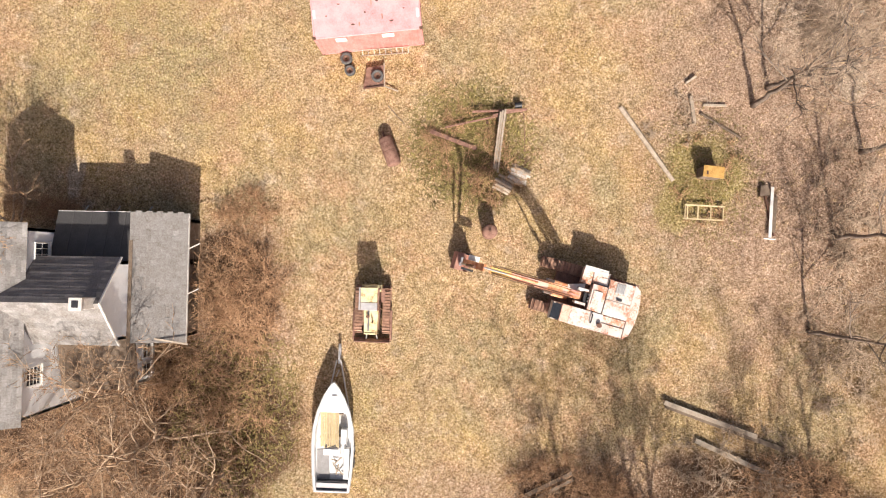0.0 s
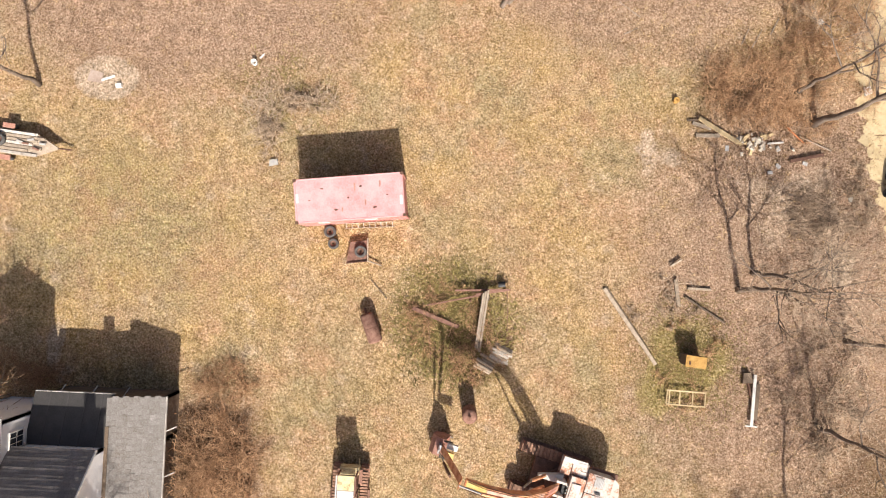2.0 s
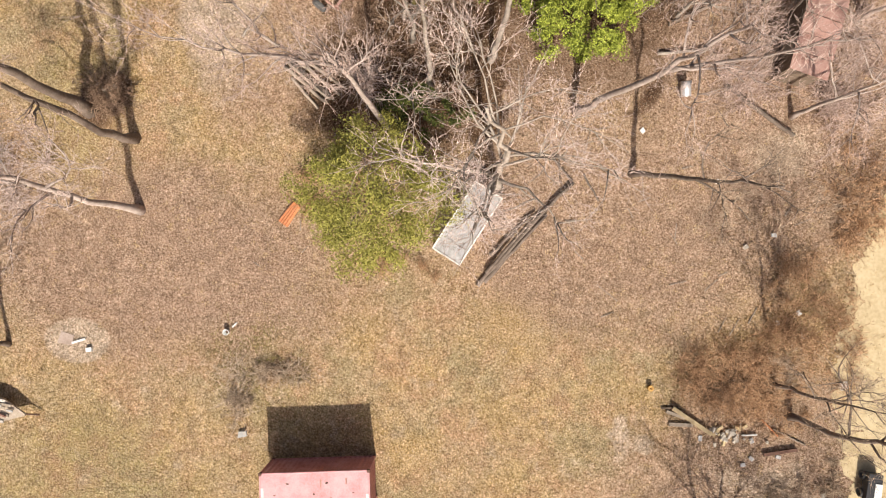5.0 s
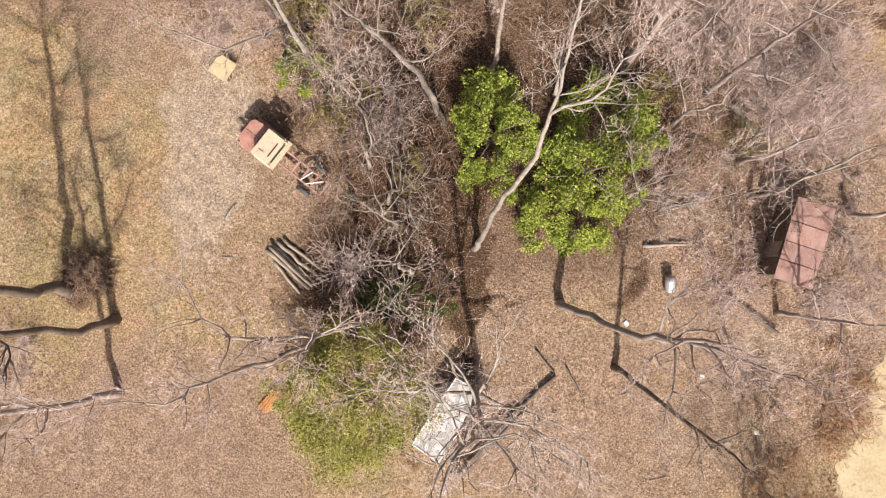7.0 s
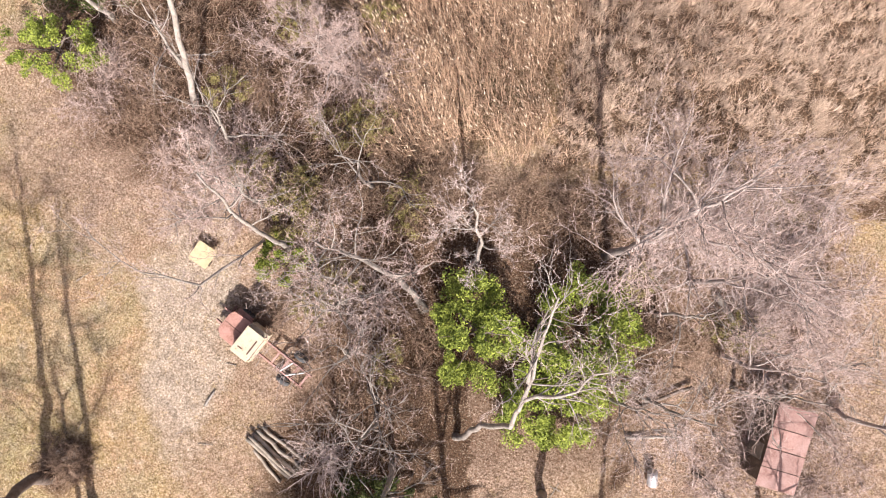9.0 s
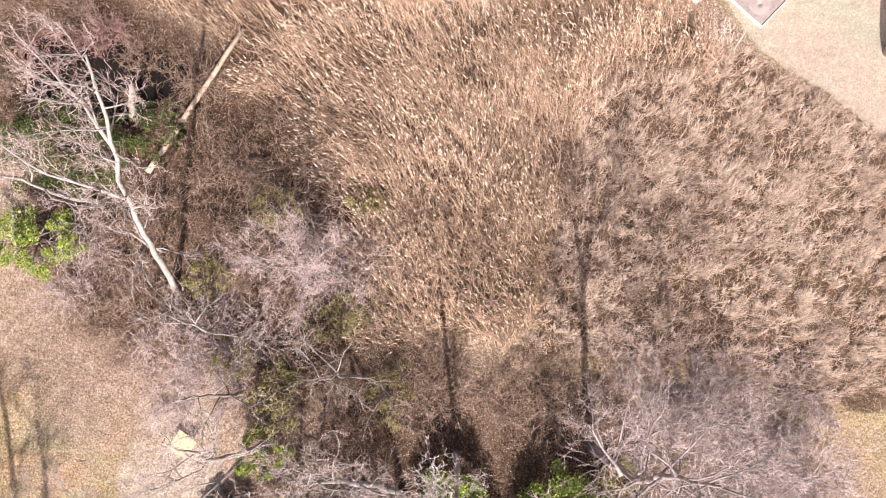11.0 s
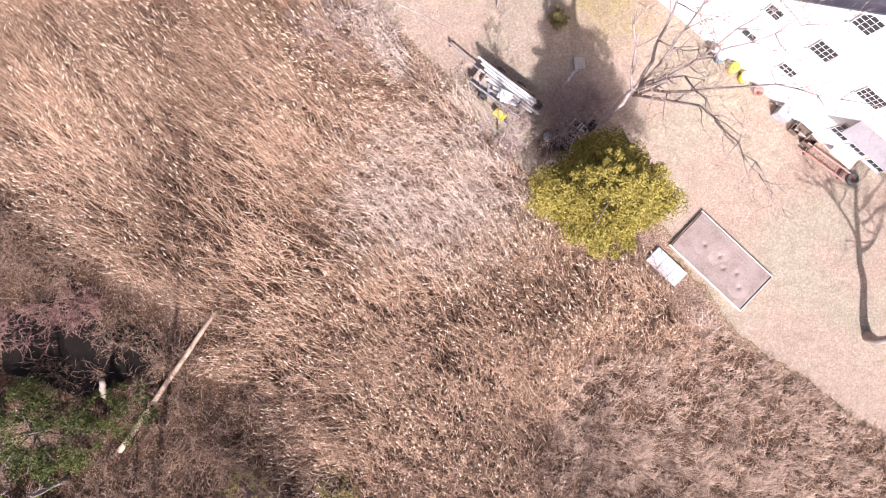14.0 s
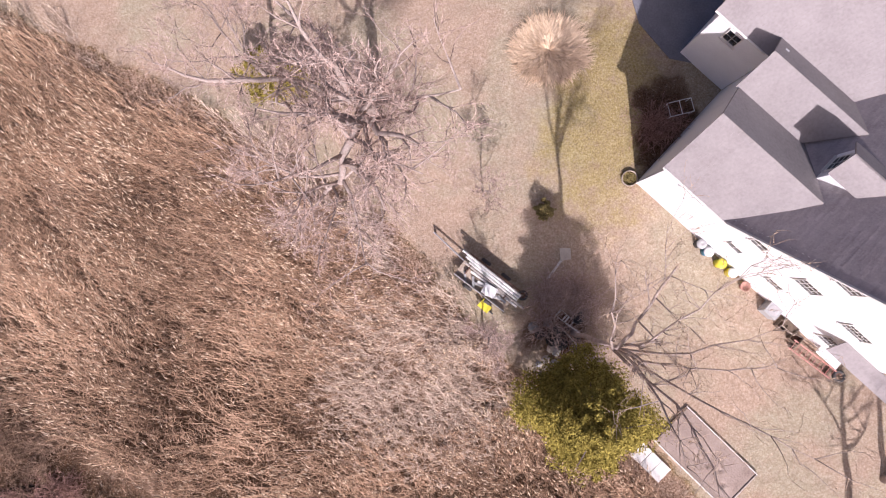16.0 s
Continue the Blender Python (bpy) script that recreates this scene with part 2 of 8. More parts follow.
GREY_PL = mat("grey_plastic", [(0.3, (0.3, 0.3, 0.3)), (0.7, (0.48, 0.48, 0.47))], 4, 0.5, bump=0.05)
REDLAD = mat("red_fibreglass", [(0.3, (0.48, 0.19, 0.15)), (0.7, (0.66, 0.38, 0.33))], 4, 0.5, bump=0.05)
PATIO = mat("blue_grey_patio", [(0.3, (0.13, 0.13, 0.15)), (0.7, (0.22, 0.215, 0.235))], 1.2, 0.8, bump=0.2)


# ---- mesh tools ----
class Shape:
    """Collects simple solids into one mesh."""

    def __init__(self):
        self.v, self.f = [], []

    def add(self, verts, faces, m=None):
        o = len(self.v)
        self.v += [tuple(m @ Vector(p)) for p in verts] if m else [tuple(p) for p in verts]
        self.f += [[i + o for i in q] for q in faces]
        return self

    def box(self, c, s, m=None, ch=0.012):
        """A box with chamfered edges: centre, size."""
        h = [d / 2 for d in s]
        ch = min(ch, *(d * 0.45 for d in h))
        vs, idx = [], {}
        for sx in (-1, 1):
            for sy in (-1, 1):
                for sz in (-1, 1):
                    sg = (sx, sy, sz)
                    for a in range(3):
                        idx[sg, a] = len(vs)
                        vs.append(Vector([sg[k] * (h[k] if k == a else h[k] - ch) for k in range(3)]))
        fs = []
        cs = [(sx, sy, sz) for sx in (-1, 1) for sy in (-1, 1) for sz in (-1, 1)]
        for a in range(3):
            b, c2 = (a + 1) % 3, (a + 2) % 3
            for sg in (-1, 1):
                q = []
                for u, w in ((-1, -1), (1, -1), (1, 1), (-1, 1)):
                    k = [0, 0, 0]
                    k[a], k[b], k[c2] = sg, u, w
                    q.append(idx[tuple(k), a])
                fs.append(q if sg > 0 else q[::-1])
            for u in (-1, 1):
                for w in (-1, 1):
                    k0, k1 = [0, 0, 0], [0, 0, 0]
                    k0[a], k0[b], k0[c2], k1[a], k1[b], k1[c2] = -1, u, w, 1, u, w
                    fs.append([idx[tuple(k0), b], idx[tuple(k0), c2], idx[tuple(k1), c2], idx[tuple(k1), b]])
        for sg in cs:
            fs.append([idx[sg, 0], idx[sg, 1], idx[sg, 2]])
        out = []
        for q in fs:
            nrm = (vs[q[1]] - vs[q[0]]).cross(vs[q[2]] - vs[q[0]])
            out.append(q if nrm.dot(sum((vs[i] for i in q), Vector())) > 0 else q[::-1])
        t = Matrix.Translation(c)
        return self.add(vs, out, (m @ t) if m else t)

    def tube(self, pts, rad, n=8, cap=True):
        """A round bar along points, with one radius or a radius for each."""
        pts = [Vector(p) for p in pts]
        rad = [rad] * len(pts) if isinstance(rad, (int, float)) else rad
        vs, fs, side = [], [], None
        for i, p in enumerate(pts):
            d = (pts[min(i + 1, len(pts) - 1)] - pts[max(i - 1, 0)]).normalized()
            if side is None:
                side = d.orthogonal().normalized()
            else:
                side = (side - d * side.dot(d)).normalized()
            up = d.cross(side)
            vs += [p + (side * math.cos(k * math.tau / n) + up * math.sin(k * math.tau / n)) * rad[i] for k in range(n)]
        for i in range(len(pts) - 1):
            for k in range(n):
                a, b = i * n + k, i * n + (k + 1) % n
                fs.append([a, b, b + n, a + n])
        if cap:
            fs.append(list(range(n))[::-1])
            fs.append([(len(pts) - 1) * n + k for k in range(n)])
        return self.add(vs, fs)

    def prism(self, poly, z0, z1, m=None):
        n = len(poly)
        vs = [(x, y, z0) for x, y in poly] + [(x, y, z1) for x, y in poly]
        fs = [list(range(n))[::-1], [n + k for k in range(n)]] + [[k, (k + 1) % n, n + (k + 1) % n, n + k] for k in range(n)]
        return self.add(vs, fs, m)

    def slab(self, quad, th):
        """A flat plate: its upper corners, counterclockwise from above, and its thickness."""
        q = [Vector(p) for p in quad]
        nrm = (q[1] - q[0]).cross(q[2] - q[0]).normalized()
        lo = [p - nrm * th for p in q]
        n = len(q)
        return self.add(q + lo, [list(range(n)), [n + k for k in range(n)][::-1]] + [[k, n + k, n + (k + 1) % n, (k + 1) % n] for k in range(n)])

    def ring(self, c, prof, n=24, m=None):
        """Turned round the z axis: a closed profile of (radius, height)."""
        vs, fs, k = [], [], len(prof)
        for i in range(n):
            a = i * math.tau / n
            vs += [(c[0] + r * math.cos(a), c[1] + r * math.sin(a), c[2] + z) for r, z in prof]
        for i in range(n):
            for j in range(k):
                a, b = i * k + j, i * k + (j + 1) % k
                a2, b2 = ((i + 1) % n) * k + j, ((i + 1) % n) * k + (j + 1) % k
                fs.append([a, a2, b2, b])
        return self.add(vs, fs, m)

    def mesh(self, name, smooth=False):
        me = bpy.data.meshes.new(name)
        me.from_pydata(self.v, [], self.f)
        if smooth:
            me.polygons.foreach_set("use_smooth", [True] * len(me.polygons))
        me.validate()
        return me


def np_mesh(name, verts, faces):
    """A mesh from arrays: faces all of one corner count."""
    me = bpy.data.meshes.new(name)
    verts = np.ascontiguousarray(verts, dtype=np.float32).reshape(-1, 3)
    faces = np.ascontiguousarray(faces, dtype=np.int32)
    k = faces.shape[1]
    me.vertices.add(len(verts))
    me.vertices.foreach_set("co", verts.ravel())
    me.loops.add(faces.size)
    me.loops.foreach_set("vertex_index", faces.ravel())
    me.polygons.add(len(faces))
    me.polygons.foreach_set("loop_start", np.arange(0, faces.size, k, dtype=np.int32))
    me.update(calc_edges=True)
    return me


def part(name, shape, material, parent, label="", smooth=False):
    me = shape.mesh(name, smooth) if isinstance(shape, Shape) else shape
    if not me.materials:
        me.materials.append(material)
    ob = new(name, me)
    ob.parent = parent
    return tagged(ob, label)


def thing(name, x, y, z=0.0, turn=0.0, label="", category="", group="", kind=""):
    ob = new(name)
    ob.empty_display_size = 0.2
    ob.matrix_basis = pose(x, y, z, 0, 0, turn)
    return tagged(ob, label, category, group, kind)


def single(name, shape, material, x=0, y=0, z=0, turn=0, label="", category="", group="", kind="", smooth=False, tilt=0):
    me = shape.mesh(name, smooth) if isinstance(shape, Shape) else shape
    if not me.materials:
        me.materials.append(material)
    ob = new(name, me)
    ob.matrix_basis = pose(x, y, z, tilt, 0, turn)
    return tagged(ob, label, category, group, kind)


def fbm(x, y, f=1.0, o=0.0):
    """Smooth noise over arrays of places."""
    out = np.zeros_like(x)
    for k, (a, g) in enumerate(((1, 1), (0.5, 2.1), (0.25, 4.3))):
        out += a * np.sin(x * f * g * 1.3 + 1.7 * np.sin(y * f * g * 0.9 + k + o) + o * 2.1) * np.cos(y * f * g * 1.1 + 1.3 * np.sin(x * f * g * 0.7 + o + 2 * k) + o)
    return out / 1.75


def inside(x, y, poly):
    r = np.zeros(x.shape, bool)
    n = len(poly)
    for i in range(n):
        (x0, y0), (x1, y1) = poly[i], poly[(i + 1) % n]
        if y0 != y1:
            c = ((y0 > y) != (y1 > y)) & (x < (x1 - x0) * (y - y0) / (y1 - y0) + x0)
            r ^= c
    return r


def soft_inside(x, y, poly, r=0.45):
    """How far a place lies inside a polygon, with a soft edge."""
    return sum(inside(x + dx * r, y + dy * r, poly).astype(float) for dx, dy in ((0.5, 0.2), (-0.2, 0.5), (-0.5, -0.2), (0.2, -0.5), (1, -0.4), (0.4, 1), (-1, 0.4), (-0.4, -1))) / 8


def blob(x, y, cx, cy, rx, ry, soft=0.5):
    d = np.hypot((x - cx) / rx, (y - cy) / ry)
    return np.clip((1 + soft - d) / (2 * soft), 0, 1)


# ---- ground: one sheet to the horizon ----
REEDS = [(-2.5, 57), (6, 57), (7.5, 64), (8.5, 72), (16.6, 75.2), (12.2, 79.3), (11.3, 81.6), (5, 83), (0, 88), (-2.6, 90.5), (-13, 95.5), (-30, 101), (-35, 101), (-35, 85), (-25.5, 81), (-20, 76.5), (-15.5, 75.2), (-11, 71.5), (-7, 67), (-4, 62)]
TUSSOCKS = [(6, 56.5), (16, 57), (34, 54), (35.5, 65), (27, 70.3), (17.8, 75.5), (8.5, 72), (7.5, 64)]
LAWN = [(-60, 112), (-23.2, 99.9), (-13, 96.4), (-2.4, 91.2), (0, 88.6), (5.2, 83.6), (12.7, 82.2), (17.9, 75.9), (26.4, 71), (60, 55), (80, 160), (-60, 160)]


def zones(x, y):
    j = fbm(x, y, 0.55, 1.0) * 1.2 + fbm(x, y, 1.7, 2.0) * 0.5
    xj, yj = x + j, y + fbm(x, y, 0.6, 5.0) * 1.2
    litter = np.maximum.reduce([blob(xj, yj, 20, 10, 10, 15) * 0.9, blob(xj, yj, 10, 31, 14, 8) * 0.8, blob(xj, yj, -16, 27, 14, 7) * 0.85, blob(xj, yj, -13, -2, 4, 6) * 0.9, blob(xj, yj, 2, 46, 15, 12),
                                blob(xj, yj, 20, 42, 10, 14), blob(xj, yj, -14, 58, 14, 10), blob(xj, yj, 9, -13, 14, 4) * 0.7, blob(xj, yj, -19, -9, 9, 7), blob(xj, yj, 1, 7.5, 4, 3.5) * 0.5,
                                blob(xj, yj, -10, 40, 7, 8) * 0.6])
    green = np.maximum.reduce([blob(xj, yj, -19, 13, 11, 8) * 0.45, blob(xj, yj, -4, -9, 8, 5) * 0.45, blob(xj, yj, 14.5, 6, 3, 3) * 0.8, blob(xj, yj, 1, 8, 3, 3) * 0.6, blob(xj, yj, -12, -8, 3, 4) * 0.8,
                               blob(xj, yj, 6, 22, 9, 8) * 0.35, blob(xj, yj, -22, 36, 3, 9) * 0.5, blob(xj, yj, 9.0, 99, 4.5, 9) * 0.62, blob(xj, yj, 21, 77.5, 3, 3) * 0.35])
    # marsh mud, and shade painted under brambles, by the white house and the cedar
    mud_shade = np.maximum.reduce([soft_inside(xj, yj, REEDS) * (0.62 - 0.2 * np.clip((y - 83) / 5, 0, 1) + 0.25 * blob(xj, yj, -11, 78, 11, 5, 0.7) - 0.5 * blob(xj, yj, 0.5, 81.8, 5.5, 4.0, 0.7)), blob(xj, yj, -24, 77.5, 6.5, 3.6) * 1.0,  soft_inside(xj, yj, TUSSOCKS) * 0.8, blob(xj, yj, 2.5, 41.5, 0.9, 9, 0.3) * 1.3, blob(xj, yj, 12.4, 38.7, 0.9, 1.5, 0.7) * 1.0, blob(xj, yj, -20.2, 36.6, 1.7, 1.6) * 1.0, blob(xj, yj, -2.5, 40.5, 4.2, 4.5) * 1.1, blob(xj, yj, -9.5, 53, 4, 4) * 0.4, blob(xj, yj, 0, 50, 7, 7) * 0.85, blob(xj, yj, -13, 67, 9, 8) * 0.9, blob(xj, yj, -22, 71, 8, 5.5) * 1.15, blob(xj, yj, 9, 48, 8, 8) * 0.8, blob(xj, yj, 7, 41, 7, 4) * 0.55, blob(xj, yj, -19, 61.5, 6.5, 4) * 1.0, blob(xj, yj, -19, -9.5, 9, 5.5) * 1.25, blob(xj, yj, 7.5, -13.5, 6, 3) * 0.9, blob(xj, yj, 18, -13, 8, 4) * 0.9, blob(xj, yj, 25.5, -3, 3, 9) * 0.6, blob(xj, yj, -12.6, -1, 2.4, 3.8) * 1.2, blob(xj, yj, -13.5, -9, 4.5, 5) * 1.15, blob(xj, yj, 17.6, 22.6, 3.5, 2.4) * 0.55, blob(xj, yj, 2.0, 6.2, 2.2, 2.0) * 0.9, blob(xj, yj, 0.8, 9.0, 2.6, 1.6) * 0.45, blob(xj, yj, 14.6, 6.6, 2.2, 2.4) * 0.5, blob(xj, yj, -8.2, 20.9, 2.2, 0.8) * 0.6, blob(xj, yj, -10.4, 18.6, 0.6, 1.5) * 0.75, blob(xj, yj, -7.5, 57, 5, 7) * 0.8, blob(xj, yj, -16.5, 57.5, 5.5, 4.5) * 0.8, blob(xj, yj, 17, 50, 6, 5) * 0.4,
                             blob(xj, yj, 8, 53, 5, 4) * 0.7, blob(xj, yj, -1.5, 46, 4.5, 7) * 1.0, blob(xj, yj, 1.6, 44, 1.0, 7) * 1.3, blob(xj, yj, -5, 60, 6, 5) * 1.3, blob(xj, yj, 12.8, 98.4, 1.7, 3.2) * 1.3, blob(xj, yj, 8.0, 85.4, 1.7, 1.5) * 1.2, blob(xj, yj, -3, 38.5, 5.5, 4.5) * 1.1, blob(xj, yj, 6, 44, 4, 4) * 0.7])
    lawn = soft_inside(xj * 0.4 + x * 0.6, yj * 0.4 + y * 0.6, LAWN, 0.6)
    litter = np.maximum(litter * (1 - 0.6 * lawn), np.clip((y - 62) / 4, 0, 1) * (1 - lawn))
    bare = np.maximum.reduce([blob(xj, yj, 20.5, 15.5, 3.5, 3) * 0.6, blob(xj, yj, 12, 18.5, .7, 1.6) * .9, blob(xj, yj, 22.8, 12.5, 1.4, .9), blob(x, y, -20.6, 21.8, 1.9, 1.3, .25) * 1.3, blob(xj, yj, -13.5, 45, 3.2, 8) * .95,
                              blob(xj, yj, 20.5, 36, 3, 2.5) * .6, blob(xj, yj, 22, 90, 6, 6) * .35, blob(xj, yj, -22.5, 5.5, .8, 2) * .8])
    return litter, green, mud_shade, lawn, bare


def steps():
    inner_x = np.arange(-46, 46.01, 0.4)
    inner_y = np.arange(-30, 125.01, 0.4)
    far = np.array([60, 90, 150, 300, 700, 1500, 3000.0])
    return np.r_[-far[::-1], inner_x, far], np.r_[-far[::-1] - 20, inner_y, far + 90]


gx, gy = steps()
X, Y = np.meshgrid(gx, gy)
fade = np.clip(1.2 - np.maximum(np.abs(X) - 40, np.abs(Y - 47) - 70) / 30, 0, 1)
Z = (fbm(X, Y, 0.16, 3.0) * 0.09 + fbm(X, Y, 0.9, 4.0) * 0.025 - 0.06) * fade
nx, ny = len(gx), len(gy)
ids = np.arange(nx * ny).reshape(ny, nx)
quads = np.stack([ids[:-1, :-1], ids[:-1, 1:], ids[1:, 1:], ids[1:, :-1]], -1).reshape(-1, 4)
gm = np_mesh("ground", np.stack([X, Y, Z], -1), quads)
gm.polygons.foreach_set("use_smooth", np.ones(len(quads), bool))
for key, val in zip(("litter", "green", "mud_shade", "lawn", "bare"), zones(X.ravel(), Y.ravel())):
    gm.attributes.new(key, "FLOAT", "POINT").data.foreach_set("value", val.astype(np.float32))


def ground_z(x, y):
    """Height of the ground at arrays of places."""
    x, y = np.asarray(x, float), np.asarray(y, float)
    return fbm(x, y, 0.16, 3.0) * 0.09 + fbm(x, y, 0.9, 4.0) * 0.025 - 0.06


def gz(x, y):
    return float(ground_z(np.array([x]), np.array([y]))[0])


def ground_material():
    m = bpy.data.materials.new("turf_and_leaf_litter")
    m.use_nodes = True
    n, ln = m.node_tree.nodes, m.node_tree.links
    p = n["Principled BSDF"]
    p.inputs["Roughness"].default_value, p.inputs["Specular IOR Level"].default_value = 0.95, 0.15
    tc = n.new("ShaderNodeTexCoord")

    def tex(sc, det=5.0, rough=0.6):
        t = n.new("ShaderNodeTexNoise")
        t.inputs["Scale"].default_value, t.inputs["Detail"].default_value, t.inputs["Roughness"].default_value = sc, det, rough
        ln.new(tc.outputs["Object"], t.inputs["Vector"])
        return t.outputs["Fac"]

    fine, mid, big, clump = tex(11.0, 6, 0.9), tex(1.3), tex(0.22), tex(8.0, 4, 0.75)

    def ramp(fac, stops):
        r = n.new("ShaderNodeValToRGB")
        for i, (pos, c) in enumerate(stops):
            e = r.color_ramp.elements[i] if i < 2 else r.color_ramp.elements.new(pos)
            e.position, e.color = pos, (*c, 1)
        ln.new(fac, r.inputs[0])
        return r.outputs[0]

    def blend(fac, a, b):
        x = n.new("ShaderNodeMix")
        x.data_type = "RGBA"
        ln.new(fac, x.inputs["Factor"])
        ln.new(a, x.inputs["A"])
        ln.new(b, x.inputs["B"])
        return x.outputs["Result"]

    def math2(op, a, b):
        x = n.new("ShaderNodeMath")
        x.operation = op
        for i, s in enumerate((a, b)):
            if isinstance(s, (int, float)):
                x.inputs[i].default_value = s
            else:
                ln.new(s, x.inputs[i])
        return x.outputs[0]

    def zone(key, lo=0.35, hi=0.65):
        at = n.new("ShaderNodeAttribute")
        at.attribute_name = key
        s = math2("ADD", at.outputs["Fac"], math2("MULTIPLY", math2("SUBTRACT", math2("ADD", math2("MULTIPLY", mid, 0.55), math2("MULTIPLY", fine, 0.45)), 0.5), 1.1))
        r = n.new("ShaderNodeMapRange")
        r.interpolation_type = "SMOOTHSTEP"
        r.inputs["From Min"].default_value, r.inputs["From Max"].default_value = lo, hi
        ln.new(s, r.inputs["Value"])
        return math2("MULTIPLY", r.outputs[0], math2("MINIMUM", math2("ADD", at.outputs["Fac"], 0.15), 1.0))

    straw = ramp(fine, [(0.34, (0.14, 0.08, 0.038)), (0.46, (0.38, 0.26, 0.15)), (0.54, (0.55, 0.41, 0.255)), (0.64, (0.72, 0.58, 0.4))])
    straw2 = ramp(fine, [(0.34, (0.15, 0.09, 0.033)), (0.5, (0.48, 0.33, 0.16)), (0.64, (0.72, 0.55, 0.32))])
    straw = blend(ramp(big, [(0.42, (0, 0, 0)), (0.58, (1, 1, 1))]), straw, straw2)
    grey = ramp(fine, [(0.36, (0.15, 0.115, 0.06)), (0.5, (0.36, 0.29, 0.165)), (0.66, (0.52, 0.44, 0.28))])
    straw = blend(ramp(tex(0.13, 4), [(0.45, (0, 0, 0)), (0.62, (0.85, 0.85, 0.85))]), straw, grey)
    rosy = ramp(fine, [(0.34, (0.19, 0.1, 0.05)), (0.5, (0.48, 0.3, 0.18)), (0.64, (0.68, 0.49, 0.33))])
    straw = blend(ramp(tex(0.31, 5, 0.7), [(0.48, (0, 0, 0)), (0.62, (0.8, 0.8, 0.8))]), straw, rosy)
    worn = ramp(fine, [(0.34, (0.3, 0.215, 0.15)), (0.5, (0.54, 0.42, 0.31)), (0.64, (0.74, 0.62, 0.48))])
    straw = blend(ramp(tex(0.75, 5, 0.65), [(0.57, (0, 0, 0)), (0.68, (0.6, 0.6, 0.6))]), straw, worn)
    litter = ramp(fine, [(0.36, (0.17, 0.1, 0.065)), (0.46, (0.32, 0.21, 0.145)), (0.55, (0.45, 0.32, 0.235)), (0.68, (0.6, 0.48, 0.38))])
    green = ramp(fine, [(0.36, (0.13, 0.1, 0.035)), (0.5, (0.34, 0.275, 0.11)), (0.66, (0.52, 0.44, 0.21))])
    # one dark colour for both wet soil and the shade painted into the ground
    mud_shade = ramp(fine, [(0.36, (0.035, 0.02, 0.013)), (0.5, (0.105, 0.062, 0.038)), (0.66, (0.26, 0.165, 0.11))])
    lawn = ramp(fine, [(0.3, (0.31, 0.22, 0.155)), (0.5, (0.43, 0.325, 0.245)), (0.7, (0.54, 0.43, 0.335))])
    lawn2 = ramp(fine, [(0.3, (0.29, 0.245, 0.165)), (0.5, (0.4, 0.345, 0.25)), (0.7, (0.5, 0.44, 0.34))])
    lawn = blend(ramp(tex(0.16, 5, 0.65), [(0.44, (0, 0, 0)), (0.6, (0.9, 0.9, 0.9))]), lawn, lawn2)
    bare = ramp(fine, [(0.34, (0.33, 0.23, 0.155)), (0.5, (0.5, 0.39, 0.29)), (0.66, (0.64, 0.54, 0.44))])
    col = blend(zone("lawn", 0.4, 0.6), straw, lawn)
    col = blend(zone("litter"), col, litter)
    col = blend(zone("green"), col, green)
    col = blend(zone("bare"), col, bare)
    col = blend(zone("mud_shade"), col, mud_shade)
    v = n.new("ShaderNodeHueSaturation")
    r = n.new("ShaderNodeMapRange")
    r.inputs["From Min"].default_value, r.inputs["From Max"].default_value = 0.3, 0.7
    r.inputs["To Min"].default_value, r.inputs["To Max"].default_value = 0.74, 1.16
    ln.new(mid, r.inputs["Value"])
    calm = math2("SUBTRACT", 1.0, math2("MULTIPLY", zone("lawn", 0.4, 0.6), 0.6))
    r2 = n.new("ShaderNodeMapRange")
    r2.inputs["From Min"].default_value, r2.inputs["From Max"].default_value = 0.34, 0.64
    r2.inputs["To Min"].default_value, r2.inputs["To Max"].default_value = 0.46, 1.6
    ln.new(clump, r2.inputs["Value"])
    r3 = n.new("ShaderNodeMapRange")
    r3.inputs["From Min"].default_value, r3.inputs["From Max"].default_value = 0.34, 0.64
    r3.inputs["To Min"].default_value, r3.inputs["To Max"].default_value = 1.2, 0.92
    ln.new(clump, r3.inputs["Value"])
    ln.new(r3.outputs[0], v.inputs["Saturation"])
    tone = math2("SUBTRACT", math2("MULTIPLY", r.outputs[0], r2.outputs[0]), 1.0)
    ln.new(math2("ADD", 1.0, math2("MULTIPLY", tone, calm)), v.inputs["Value"])
    fleck = ramp(tex(13.0, 3, 0.6), [(0.6, (0, 0, 0)), (0.67, (0.65, 0.65, 0.65))])
    speck = ramp(tex(17.0, 2, 0.5), [(0.36, (0.8, 0.8, 0.8)), (0.43, (0, 0, 0))])
    brown = ramp(mid, [(0.4, (0.13, 0.07, 0.035)), (0.6, (0.2, 0.115, 0.06))])
    col = blend(math2("MULTIPLY", speck, calm), col, brown)
    pale = ramp(mid, [(0.4, (0.66, 0.53, 0.38)), (0.6, (0.74, 0.64, 0.5))])
    col = blend(math2("MULTIPLY", fleck, calm), col, pale)
    ln.new(col, v.inputs["Color"])
    ln.new(v.outputs[0], p.inputs["Base Color"])
    bp = n.new("ShaderNodeBump")
    bp.inputs["Strength"].default_value, bp.inputs["Distance"].default_value = 1.0, 0.15
    ln.new(math2("MULTIPLY", tex(6.5, 6, 0.8), calm), bp.inputs["Height"])
    ln.new(bp.outputs[0], p.inputs["Normal"])
    return m


gm.materials.append(ground_material())
ground = new("ground", gm)
